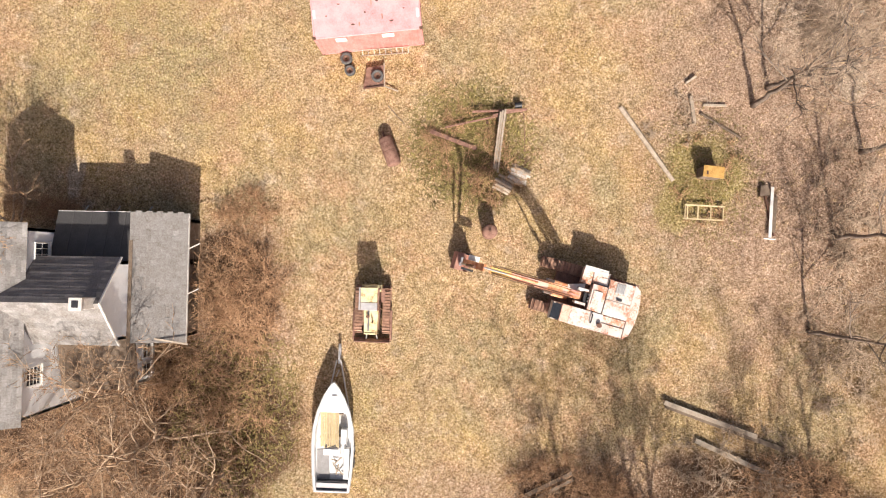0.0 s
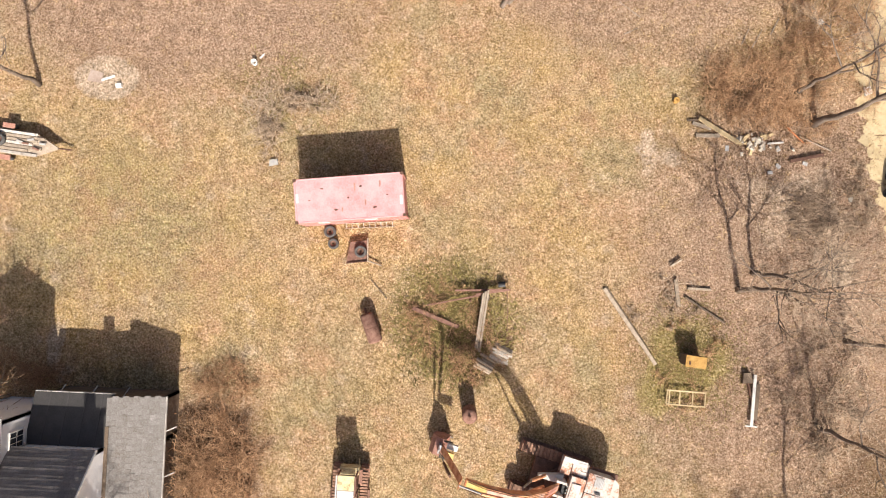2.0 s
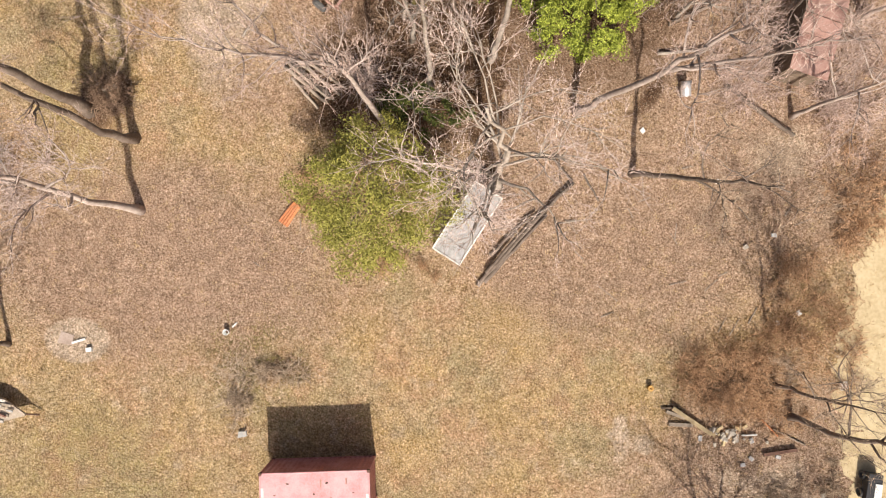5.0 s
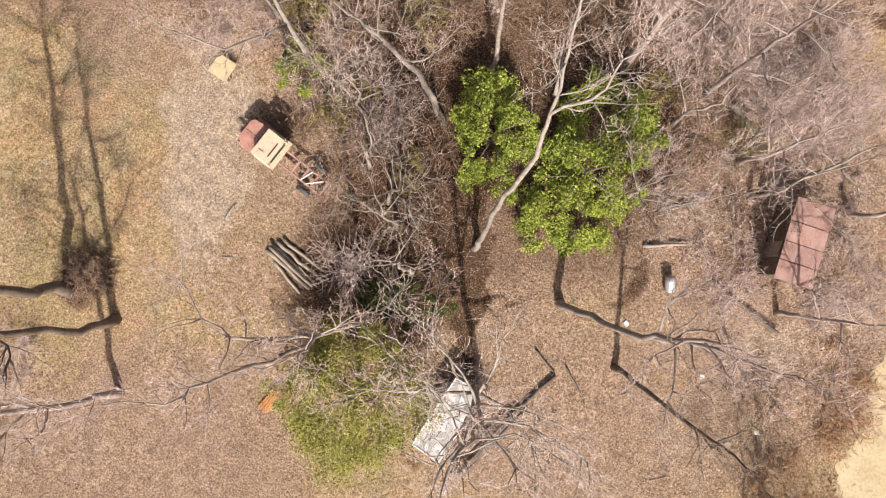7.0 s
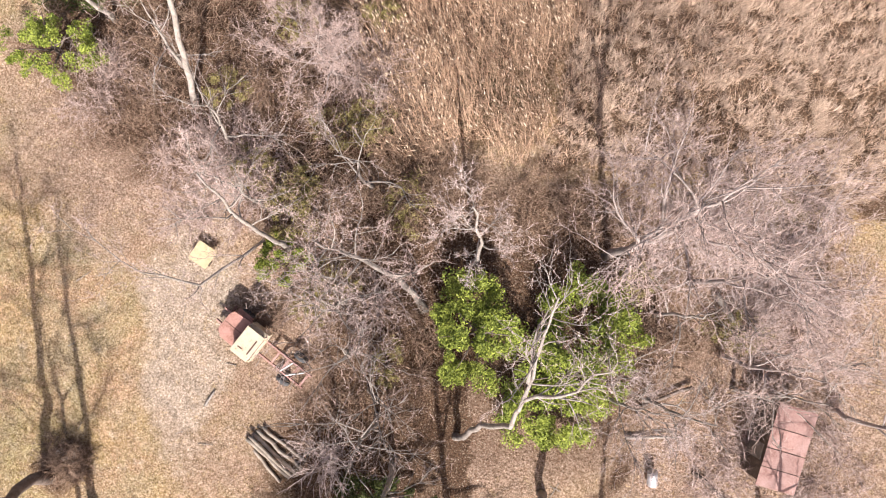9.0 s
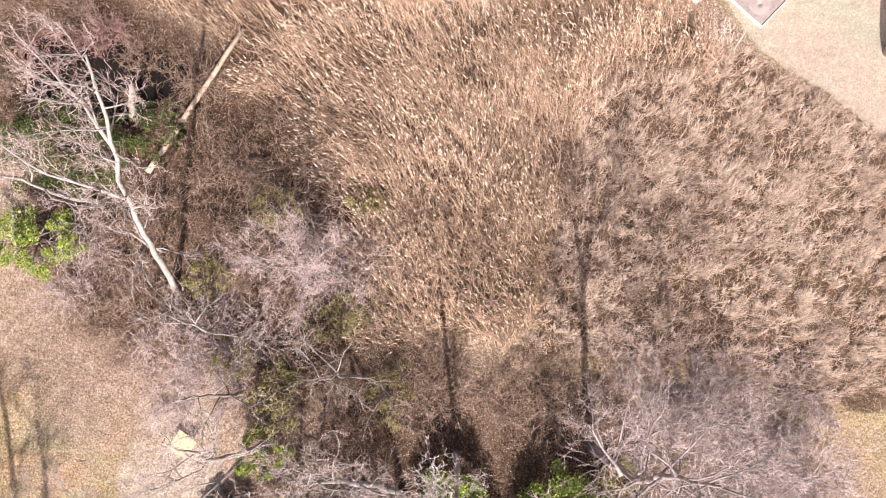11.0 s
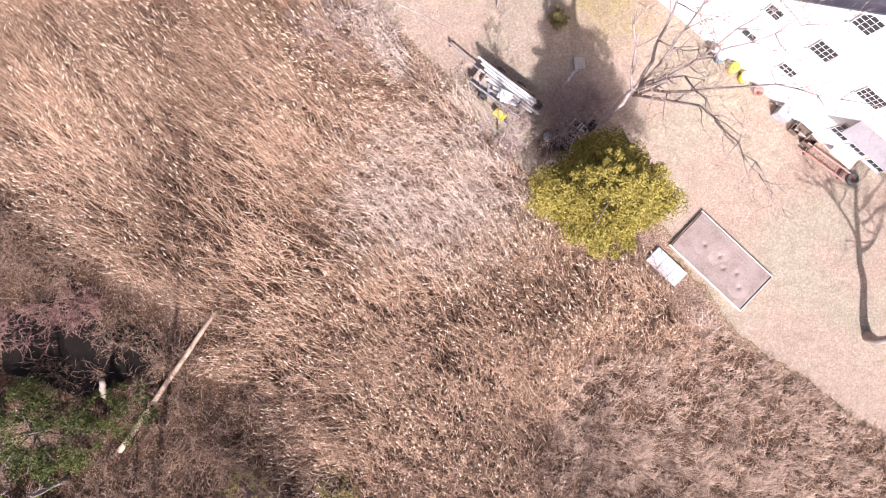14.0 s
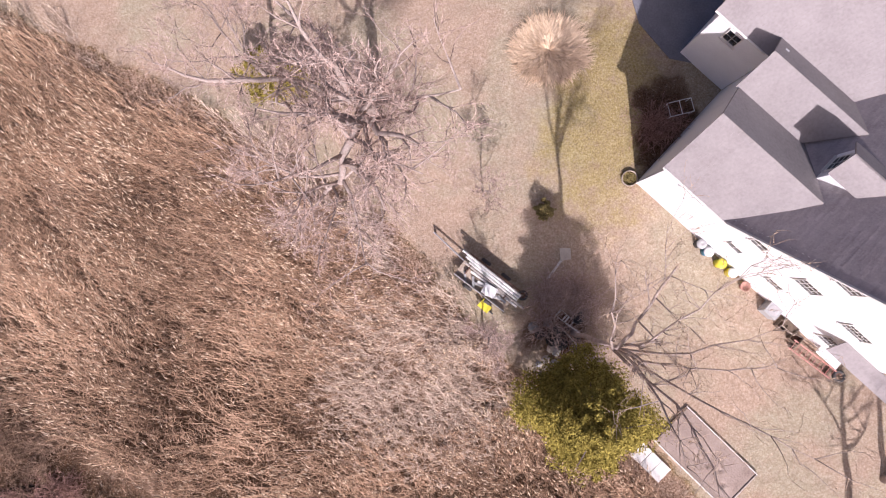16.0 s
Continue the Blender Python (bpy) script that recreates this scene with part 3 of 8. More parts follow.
tagged(ground, "dry winter field with straw grass, leaf litter and marsh soil", "ground", kind="structure")


# ---- plants ----
def scatter(n, x0, x1, y0, y1, keep):
    x, y = RNG.uniform(x0, x1, n), RNG.uniform(y0, y1, n)
    k = keep(x, y)
    return x[k], y[k]


def blade_field(name, x, y, length, width, lean, flow, material, label, category, jitter=0.7, curl=0.25):
    """Bent blades on the ground: each one a narrow pointed strip. flow: the way in which they lean, an angle for each."""
    n = len(x)
    L = RNG.uniform(*length, n)
    a = flow + RNG.normal(0, jitter, n)
    el = np.clip(RNG.normal(lean, 0.2, n), 0.08, 1.5)
    dx, dy, dz = np.cos(a) * np.cos(el), np.sin(a) * np.cos(el), np.sin(el)
    sx, sy = -np.sin(a) * width / 2, np.cos(a) * width / 2
    z = ground_z(x, y) - 0.01
    b0 = np.stack([x - sx, y - sy, z], 1)
    b1 = np.stack([x + sx, y + sy, z], 1)
    mx, my, mz = x + dx * L * 0.55, y + dy * L * 0.55, z + dz * L * 0.6
    m0 = np.stack([mx - sx * 0.8, my - sy * 0.8, mz], 1)
    m1 = np.stack([mx + sx * 0.8, my + sy * 0.8, mz], 1)
    t = np.stack([x + dx * L * (1 + curl), y + dy * L * (1 + curl), z + dz * L * (1 - curl)], 1)
    v = np.stack([b0, b1, m1, m0, t], 1).reshape(-1, 3)
    i = np.arange(n)[:, None] * 5
    f = np.concatenate([i + [0, 1, 2], i + [0, 2, 3], i + [3, 2, 4]])
    me = np_mesh(name, v, f)
    return single(name, me, material, label=label, category=category, kind="stuff")


def leaf_quads(p, size, flat=0.5):
    """Small leaves at points p: tilted four-cornered pieces."""
    n = len(p)
    a = RNG.uniform(0, math.tau, n)
    t = RNG.normal(0, flat, n)
    t2 = RNG.normal(0, flat, n)
    s = RNG.uniform(0.6, 1.3, n) * size
    u = np.stack([np.cos(a) * np.cos(t), np.sin(a) * np.cos(t), np.sin(t)], 1) * s[:, None]
    w = np.stack([-np.sin(a) * np.cos(t2), np.cos(a) * np.cos(t2), np.sin(t2)], 1) * s[:, None] * 0.55
    v = np.stack([p - u, p + w * 0.9 - u * 0.1, p + u, p - w * 0.9 + u * 0.1], 1).reshape(-1, 3)
    f = np.arange(n * 4).reshape(n, 4)
    return v, f


def cones(p0, p1, r):
    """Twigs: three-sided spikes from p0 to p1."""
    n = len(p0)
    d = p1 - p0
    d /= np.linalg.norm(d, axis=1, keepdims=True) + 1e-9
    ref = np.where(np.abs(d[:, 2:3]) > 0.9, [[1.0, 0, 0]], [[0, 0, 1.0]])
    s = np.cross(d, ref)
    s /= np.linalg.norm(s, axis=1, keepdims=True) + 1e-9
    u = np.cross(d, s)
    r = np.broadcast_to(r, (n,))[:, None]
    ring = [p0 + (s * math.cos(k * 2.0944) + u * math.sin(k * 2.0944)) * r for k in range(3)]
    v = np.stack([*ring, p1], 1).reshape(-1, 3)
    i = np.arange(n)[:, None] * 4
    return v, np.concatenate([i + [0, 1, 3], i + [1, 2, 3], i + [2, 0, 3]])


def slivers(p0, p1, r):
    """The finest twigs: one narrow pointed piece each."""
    d = p1 - p0
    s = np.cross(d, [0.0, 0.0, 1.0])
    s = s / (np.linalg.norm(s, axis=1, keepdims=True) + 1e-9) * np.broadcast_to(r, (len(p0),))[:, None]
    v = np.stack([p0 - s, p0 + s, p1], 1).reshape(-1, 3)
    return v, np.arange(len(v)).reshape(-1, 3)


def joined(*sets):
    """Several (corners, faces) sets as one."""
    off, V, F = 0, [], []
    for v, f in sets:
        V.append(v), F.append(f + off)
        off += len(v)
    return np.concatenate(V), np.concatenate(F)


def unit(v):
    return v / (np.linalg.norm(v, axis=-1, keepdims=True) + 1e-9)


def grow_tree(trunk, r0, seed, limbs=9, limb_len=4.0, start=0.35, twigs=1.0, up=0.35, fine=0.012, extra=()):
    """Limbs and twigs for a bare tree whose trunk runs along given points. Gives the solid part and the twigs."""
    g = np.random.default_rng(seed)
    s = Shape()
    tp = [np.array(p, float) for p in trunk]
    # a smooth, slightly crooked trunk
    fine_t = []
    for i in range(len(tp) - 1):
        for k in range(4):
            fine_t.append(tp[i] + (tp[i + 1] - tp[i]) * k / 4 + g.normal(0, r0 * 0.35, 3) * (k > 0))
    fine_t.append(tp[-1])
    m = len(fine_t)
    rr = [r0 * (1 - 0.8 * (i / (m - 1)) ** 0.9) * (1.35 if i == 0 else 1) for i in range(m)]
    s.tube(fine_t, rr, 8)
    seg0, seg1, sr = [], [], []
    fin0, fin1, fr = [], [], []

    def branch(p, d, length, r, level):
        k = 5 if level == 1 else 4 if level < 4 else 3
        pts = [p]
        for i in range(k):
            d = unit(d + g.normal(0, 0.2, 3) + np.array([0, 0, up * 0.2]))
            pts.append(pts[-1] + d * length / k)
        if level <= 2:
            s.tube(pts, [max(r * (1 - 0.8 * i / k), 0.006) for i in range(k + 1)], 6 if level == 1 else 4)
        elif level == 4:
            for i in range(k):
                fin0.append(pts[i]), fin1.append(pts[i + 1] + (pts[i + 1] - pts[i]) * 0.2), fr.append(max(r * (1 - 0.6 * i / k), fine * 0.65))
        else:
            for i in range(k):
                seg0.append(pts[i]), seg1.append(pts[i + 1] + (pts[i + 1] - pts[i]) * 0.15), sr.append(max(r * (1 - 0.7 * i / k), fine * 0.6))
        if level < 4:
            cnt = {1: 6, 2: 6, 3: 4.2}[level] * (twigs if level > 1 else 1)
            for _ in range(int(cnt + g.random())):
                t = g.uniform(0.25, 1.0)
                i = min(int(t * k), k - 1)
                q = pts[i] + (pts[i + 1] - pts[i]) * (t * k - i)
                dd = unit(unit(pts[i + 1] - pts[i]) * 0.75 + g.normal(0, 0.55, 3) + np.array([0, 0, up * 0.4]))
                branch(q, dd, length * g.uniform(0.38, 0.62), max(r * 0.5, fine), level + 1)

    for j in range(limbs):
        t = start + (1 - start) * (j + g.random()) / limbs
        i = min(int(t * (m - 1)), m - 2)
        q = fine_t[i] + (fine_t[i + 1] - fine_t[i]) * (t * (m - 1) - i)
        a = j * 2.4 + g.uniform(-0.5, 0.5)
        tilt = g.uniform(0.25, 0.8)
        d = unit(np.array([math.cos(a), math.sin(a), tilt]))
        branch(q, d, limb_len * (1.15 - 0.55 * t) * g.uniform(0.75, 1.2), rr[i] * 0.55, 1)
    for line in extra:
        q = [np.array(p, float) for p in line]
        pts = []
        for i in range(len(q) - 1):
            for k in range(3):
                pts.append(q[i] + (q[i + 1] - q[i]) * k / 3 + g.normal(0, 0.08, 3) * (k > 0))
        pts.append(q[-1])
        m = len(pts)
        lr = [r0 * 0.45 * (1 - 0.88 * i / (m - 1)) for i in range(m)]
        s.tube(pts, lr, 6)
        for i in range(1, m):
            for _ in range(2):
                d = unit(unit(pts[i] - pts[i - 1]) + g.normal(0, 0.6, 3))
                branch(pts[i], d, g.uniform(0.9, 2.2), max(lr[i] * 0.6, fine * 1.5), 2)
    v, f = joined(cones(np.array(seg0), np.array(seg1), np.array(sr)), slivers(np.array(fin0), np.array(fin1), np.array(fr)))
    return s, np_mesh("twigs", v, f)


def bare_tree(x, y, h, r=0.16, lean=(0, 0), seed=1, bark=None, twig=None, label="tall bare deciduous tree with grey bark", trunk=None, forks=0, **kw):
    """A leafless tree: trunk with limbs, and a crown of twigs."""
    ob = thing("bare_tree", x, y, gz(x, y) - 0.05, 0, label, "tree", "bare trees")
    g = np.random.default_rng(seed + 1000)
    if trunk is None:
        trunk = [(0, 0, 0), (lean[0] * 0.25 + g.normal(0, 0.12), lean[1] * 0.25 + g.normal(0, 0.12), h * 0.3), (lean[0] * 0.6 + g.normal(0, 0.25), lean[1] * 0.6 + g.normal(0, 0.25), h * 0.65), (lean[0], lean[1], h)]
    else:
        trunk = [(p[0] - x, p[1] - y, p[2]) for p in trunk]
    if "extra" in kw:
        kw["extra"] = [[(p[0] - x, p[1] - y, p[2]) for p in line] for line in kw["extra"]]
    s, tw = grow_tree(trunk, r, seed, **kw)
    part("trunk", s, bark or (BARK_WOOD if y > 37 else BARK), ob, smooth=True)
    part("crown", tw, twig or (M_TWIG if y > 34 else M_TWIG_BROWN), ob, "fine leafless twigs")
    return ob


def crown_points(cx, cy, cz, rx, ry, rz, n, clumps, seed, low=-0.35):
    """Leaf places in clumps over an uneven dome."""
    g = np.random.default_rng(seed)
    d = g.normal(0, 1, (clumps, 3))
    d = unit(d)
    d = d[d[:, 2] > low]
    k = len(d)
    rad = g.uniform(0.62, 1.02, k) * (1 + 0.12 * np.sin(d[:, 0] * 5 + seed) + 0.1 * np.cos(d[:, 1] * 6))
    c = d * rad[:, None] * [rx, ry, rz] + [cx, cy, cz]
    sz = g.uniform(0.5, 1.25, k) * 0.2 * (rx + ry) / 2
    who = g.integers(0, k, n)
    o = unit(g.normal(0, 1, (n, 3))) * (g.random((n, 1)) ** 0.5)
    return c[who] + o * sz[who][:, None] * [1, 1, 0.7]


def evergreen(name, x, y, parts_, trunk_h, material, label, seed, size=0.09, stems=None):
    """A leafy tree or mound: stems and a crown of many leaves. parts_: domes (dx, dy, z, rx, ry, rz, leaves, clumps)."""
    ob = thing(name, x, y, gz(x, y) - 0.03, 0, label, "tree")
    g = np.random.default_rng(seed)
    for dx, dy, *_ in (stems or [(0, 0)]):
        s = Shape()
        q = min(1.0, max(p[3] for p in parts_) / 3.2)
        s.tube([(dx, dy, 0), (dx + g.normal(0, 0.15) * q, dy + g.normal(0, 0.15) * q, trunk_h * 0.5), (dx + g.normal(0, 0.3) * q, dy + g.normal(0, 0.3) * q, trunk_h * 0.9)], [0.2 * q, 0.14 * q, 0.05 * q], 8)
        for k in range(9):
            a, zz = k * 2.4, trunk_h * (0.35 + 0.06 * k)
            s.tube([(dx, dy, zz), (dx + math.cos(a) * 1.1 * q, dy + math.sin(a) * 1.1 * q, zz + 0.5 * q), (dx + math.cos(a) * 2.2 * q, dy + math.sin(a) * 2.2 * q, zz + 0.8 * q)], [0.07 * q, 0.045 * q, 0.012 * q], 5)
        part("trunk", s, BARK, ob, smooth=True)
    pts = np.concatenate([crown_points(a, b, c, d, e, f, n, cl, seed + i) for i, (a, b, c, d, e, f, n, cl) in enumerate(parts_)])
    pts[:, 2] = np.maximum(pts[:, 2], 0.12)
    v, f = leaf_quads(pts, size, 0.6)
    part("crown", np_mesh("crown", v, f), material, ob)
    return ob


def bramble(name, x, y, rx, ry, h, n, material, label, seed, arch=1.0, r=0.011):
    """A thicket: arching thin canes from many roots."""
    g = np.random.default_rng(seed)
    roots = max(6, n // 14)
    a, q = g.uniform(0, math.tau, roots), np.sqrt(g.random(roots))
    bx, by = x + np.cos(a) * q * rx * 0.9, y + np.sin(a) * q * ry * 0.9
    who = g.integers(0, roots, n)
    p = np.stack([bx[who], by[who]], 1)
    z = ground_z(p[:, 0], p[:, 1])
    p = np.concatenate([p + g.normal(0, 0.1, (n, 2)), z[:, None]], 1)
    th = g.uniform(0, math.tau, n)
    d = np.stack([np.cos(th) * 0.5, np.sin(th) * 0.5, np.ones(n)], 1)
    L = h * g.uniform(0.5, 1.25, n) * (1.1 - 0.5 * q[who])
    P0, P1, Q0, Q1 = [], [], [], []
    for k in range(5):
        d = unit(d + g.normal(0, 0.25, (n, 3)) - np.array([0, 0, 0.26 * arch]))
        e = p + d * (L / 3.6)[:, None]
        e[:, 2] = np.maximum(e[:, 2], z + 0.03)
        P0.append(p), P1.append(e)
        # side twigs
        for _ in range(2):
            m = g.random(n) < 0.75
            dd = unit(d[m] + g.normal(0, 0.75, (m.sum(), 3)))
            Q0.append((p[m] + e[m]) / 2), Q1.append((p[m] + e[m]) / 2 + dd * (L[m] * g.uniform(0.12, 0.45, m.sum()))[:, None])
        p = e
    P0, P1, Q0, Q1 = (np.concatenate(q) for q in (P0, P1, Q0, Q1))
    v, f = joined(cones(P0, P1, r * 1.6 * g.uniform(0.6, 1.5, len(P0))), slivers(Q0, Q1, r * 1.2 * g.uniform(0.6, 1.4, len(Q0))))
    return single(name, np_mesh(name, v, f), material, label=label, category="thicket", kind="stuff")


# dry lawn blades of the yard and the field
def in_yard(x, y):
    lit, gr, mud_shade, lawn, bare = zones(x, y)
    return (mud_shade < 0.4) & (lawn < 0.5) & (RNG.random(len(x)) > np.maximum(lit * 0.75, bare * 0.8)) & (RNG.random(len(x)) < 0.45 + 0.75 * fbm(x, y, 2.6, 8.0))


tx, ty = scatter(44000, -29, 28, -16, 62, in_yard)
lean_ = np.repeat(fbm(tx, ty, 0.3, 2.0) * 3 + RNG.normal(0, 0.8, len(tx)), 7)
px_, py_ = np.repeat(tx, 7) + RNG.normal(0, 0.085, len(tx) * 7), np.repeat(ty, 7) + RNG.normal(0, 0.085, len(ty) * 7)
blade_field("dry_grass", px_, py_, (0.09, 0.26), 0.024, 0.6, lean_, M_STRAW, "short straw-coloured winter grass on the field", "grass", 1.2)
px_, py_ = scatter(36000, -30, 34, 70, 112, lambda x, y: inside(x, y, LAWN) & (RNG.random(len(x)) < 0.5))
blade_field("pale_lawn", px_, py_, (0.05, 0.14), 0.02, 0.45, fbm(px_, py_, 0.3, 3.0) * 3, M_LAWN2, "thin dormant lawn grass behind the house", "grass", 1.5)
px_, py_ = scatter(16000, -29, 28, -16, 62, lambda x, y: zones(x, y)[1] * RNG.random(len(x)) > 0.42)
blade_field("green_weeds", px_, py_, (0.08, 0.22), 0.035, 0.5, fbm(px_, py_, 0.3, 2.0) * 3, M_WEED, "sparse yellow-green weeds in the dry grass", "weeds", 2.0)


def in_litter(x, y):
    lit, gr, mud_shade, lawn, bare = zones(x, y)
    return (lawn < 0.5) & (mud_shade < 0.35 + 0.4 * RNG.random(len(x))) & (RNG.random(len(x)) < np.maximum(lit, 0.12)) & ~inside(x, y, REEDS) & ~inside(x, y, TUSSOCKS)


px_, py_ = scatter(80000, -29, 29, -16, 66, in_litter)
v_, f_ = leaf_quads(np.stack([px_, py_, ground_z(px_, py_) + 0.02], 1), 0.05, 0.35)
single("leaf_litter", np_mesh("leaf_litter", v_, f_), M_LITTER, label="brown fallen leaves scattered over the ground", category="leaves", kind="stuff")


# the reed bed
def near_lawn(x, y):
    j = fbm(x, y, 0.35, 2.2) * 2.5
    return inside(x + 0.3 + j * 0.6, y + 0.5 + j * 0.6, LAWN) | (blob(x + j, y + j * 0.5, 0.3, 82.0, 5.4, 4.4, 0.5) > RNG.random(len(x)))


def reed_bed(pale, material, label):
    x, y = scatter(135000, -35, 18, 56, 102, lambda x, y: (near_lawn(x, y) == pale) & inside(x + fbm(x, y, 0.5, 1) * 1.6 + RNG.normal(0, 0.5, len(x)), y + fbm(x, y, 0.5, 3) * 1.6 + RNG.normal(0, 0.5, len(x)), REEDS) & (RNG.random(len(x)) < (0.62 + 0.6 * fbm(x, y, 0.42, 6.0)) * (1.05 - 0.5 * blob(x, y, -11, 78, 11, 5, 0.7))))
    n = len(x)
    flow = 2.55 + fbm(x, y, 0.13, 2.5) * 0.8 + fbm(x, y, 0.8, 5.5) * 0.45 + RNG.normal(0, 0.42, n)
    el = np.clip(RNG.normal(0.95, 0.26, n) + 0.3 * fbm(x, y, 0.35, 9.0), 0.15, 1.5)
    L = RNG.uniform(1.3, 2.5, n) * (0.85 + 0.2 * fbm(x, y, 0.2, 4.0))
    z = ground_z(x, y)
    d = np.stack([np.cos(flow) * np.cos(el), np.sin(flow) * np.cos(el), np.sin(el)], 1)
    b = np.stack([x, y, z - 0.02], 1)
    t = b + d * L[:, None]
    side = np.stack([-np.sin(flow), np.cos(flow), np.zeros(n)], 1)
    mid = b + d * L[:, None] * 0.55 + [0, 0, 0.06]
    v = np.stack([b - side * 0.011, b + side * 0.011, mid + side * 0.01, mid - side * 0.01, t], 1)
    V = [v.reshape(-1, 3)]
    i = np.arange(n)[:, None] * 5
    F = [np.concatenate([i + [0, 1, 2], i + [0, 2, 3], i + [3, 2, 4]])]
    off = n * 5
    for k in range(3):
        h = RNG.uniform(0.3, 0.85, n)[:, None]
        q = b + d * L[:, None] * h
        a = flow + RNG.normal(0, 0.9, n)
        e = np.stack([np.cos(a), np.sin(a), RNG.uniform(-0.5, 0.5, n)], 1) * RNG.uniform(0.25, 0.6, n)[:, None]
        s2 = np.stack([-np.sin(a), np.cos(a), np.zeros(n)], 1) * 0.014
        V.append(np.stack([q - s2, q + s2, q + e], 1).reshape(-1, 3))
        F.append(np.arange(n * 3).reshape(n, 3) + off)
        off += n * 3
    single("reed_bed", np_mesh("reed_bed", np.concatenate(V), np.concatenate(F)), material, label=label, category="reeds", kind="stuff")
    m = RNG.random(n) < 0.27 + 0.3 * fbm(x, y, 0.3, 7.0)
    t, d, side = t[m], d[m], side[m]
    k = len(t)
    pl = RNG.uniform(0.18, 0.5, k)[:, None]
    e = unit(d + np.array([0, 0, -0.45])) * pl
    wd = side * RNG.uniform(0.02, 0.048, k)[:, None]
    upv = np.cross(side, unit(e)) * 0.026
    v = np.stack([t, t + e * 0.4 + wd, t + e, t + e * 0.4 - wd, t + e * 0.4 + upv, t + e * 0.4 - upv], 1).reshape(-1, 3)
    i = np.arange(k)[:, None] * 6
    f = np.concatenate([i + [0, 1, 4], i + [1, 2, 4], i + [2, 3, 4], i + [3, 0, 4], i + [1, 0, 5], i + [2, 1, 5], i + [3, 2, 5], i + [0, 3, 5]])
    single("reed_plumes", np_mesh("reed_plumes", v, f), M_PLUME, label="pale feathery seed heads on the dead reeds", category="reeds", kind="stuff")


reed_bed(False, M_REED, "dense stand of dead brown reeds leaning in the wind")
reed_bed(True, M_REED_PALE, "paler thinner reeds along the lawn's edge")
tx, ty = scatter(7500, 5, 36, 56, 76, lambda x, y: inside(x, y, TUSSOCKS) & (0.6 * fbm(x, y, 2.4, 3.0) + 0.5 * fbm(y + 3.0, x, 0.83, 1.0) + RNG.normal(0, 0.28, len(x)) > 0.06))
cx_, cy_, who_ = np.repeat(tx, 26), np.repeat(ty, 26), np.repeat(RNG.uniform(0, 6.3, len(tx)), 26)
tx, ty = cx_ + RNG.normal(0, 0.12, len(cx_)), cy_ + RNG.normal(0, 0.12, len(cy_))
blade_field("marsh_tussocks", tx, ty, (0.25, 0.75), 0.028, 0.95, np.arctan2(ty - cy_, tx - cx_) * 0.5 + who_ * 0.35 + fbm(tx, ty, 0.3, 1.0), M_TUSSOCK, "flattened tussocks of dead marsh grass", "marsh grass", 0.7)
px_, py_ = scatter(16000, 5, 36, 56, 76, lambda x, y: inside(x, y, TUSSOCKS))
blade_field("marsh_grass", px_, py_, (0.3, 0.8), 0.02, 0.6, 1.4 + fbm(px_, py_, 0.3, 1.0), M_REED, "thin dead marsh grass between the tussocks", "marsh grass", 0.9)


# ---- trees ----
bare_tree(17.3, 10.7, 9, 0.16, (0.4, 0.2), 11, label="bare tree with a forked trunk at the wood's edge")
bare_tree(18.1, 11.7, 8, 0.13, (0.8, -0.3), 12, label="slim bare tree beside brush at the wood's edge")
bare_tree(21.4, 20.6, 12, 0.2, (0.8, 0.3), 13, label="bare tree standing by the debris heap and sandy road")
bare_tree(20.4, 22.4, 9, 0.13, (0.2, 0.5), 14)
bare_tree(-17.4, 29.8, 13, 0.24, (-2.6, 0.6), 15, bark=BARK_WOOD, twig=M_TWIG_PALE, start=0.4, limbs=13, limb_len=4.8, twigs=1.1, label="tall bare tree on the open leaf-strewn ground")
bare_tree(-24.7, 21.3, 9, 0.15, (-0.4, 0), 16)
bare_tree(-18.1, 34.1, 15, 0.28, (-0.8, 0), 17, start=0.6, limbs=7, label="tall bare tree beside a brushy stump")
bare_tree(-21.0, 35.5, 16, 0.36, (-0.6, 0.3), 18, start=0.62, limbs=8, label="thick bare tree beside a brushy stump")
bare_tree(-3.0, 35.6, 13, 0.2, seed=19, bark=BARK_WOOD, trunk=[(-3.0, 35.6, 0), (-3.4, 35.7, 6), (-3.8, 35.7, 11), (-3.7, 35.3, 14)], limbs=6, start=0.6, limb_len=3.0, extra=[[(-3.8, 35.7, 11), (-5.0, 35.7, 12.5), (-6.2, 35.8, 13.9), (-7.1, 36.9, 15), (-7.4, 38.0, 15.6)], [(-3.8, 35.6, 11.5), (-4.7, 35.0, 13.6), (-6.2, 34.5, 15.6), (-6.8, 34.1, 17.2), (-8.5, 34.3, 18)]], label="tall bare tree with long crooked limbs over leaf litter")
bare_tree(-2.0, 41.0, 8.5, 0.16, (0.2, 0.6), 20, twigs=0.3, limbs=7, limb_len=4.6, bark=BARK_PALE, twig=M_TWIG_PALE, label="pale-barked bare tree in the thicket")
bare_tree(-0.8, 38.4, 15, 0.18, (0.4, 0.6), 53, bark=BARK_PALE, twig=M_TWIG_PALE, limbs=6, start=0.65, limb_len=2.8, twigs=0.5, label="tall slim pale tree in the thicket")
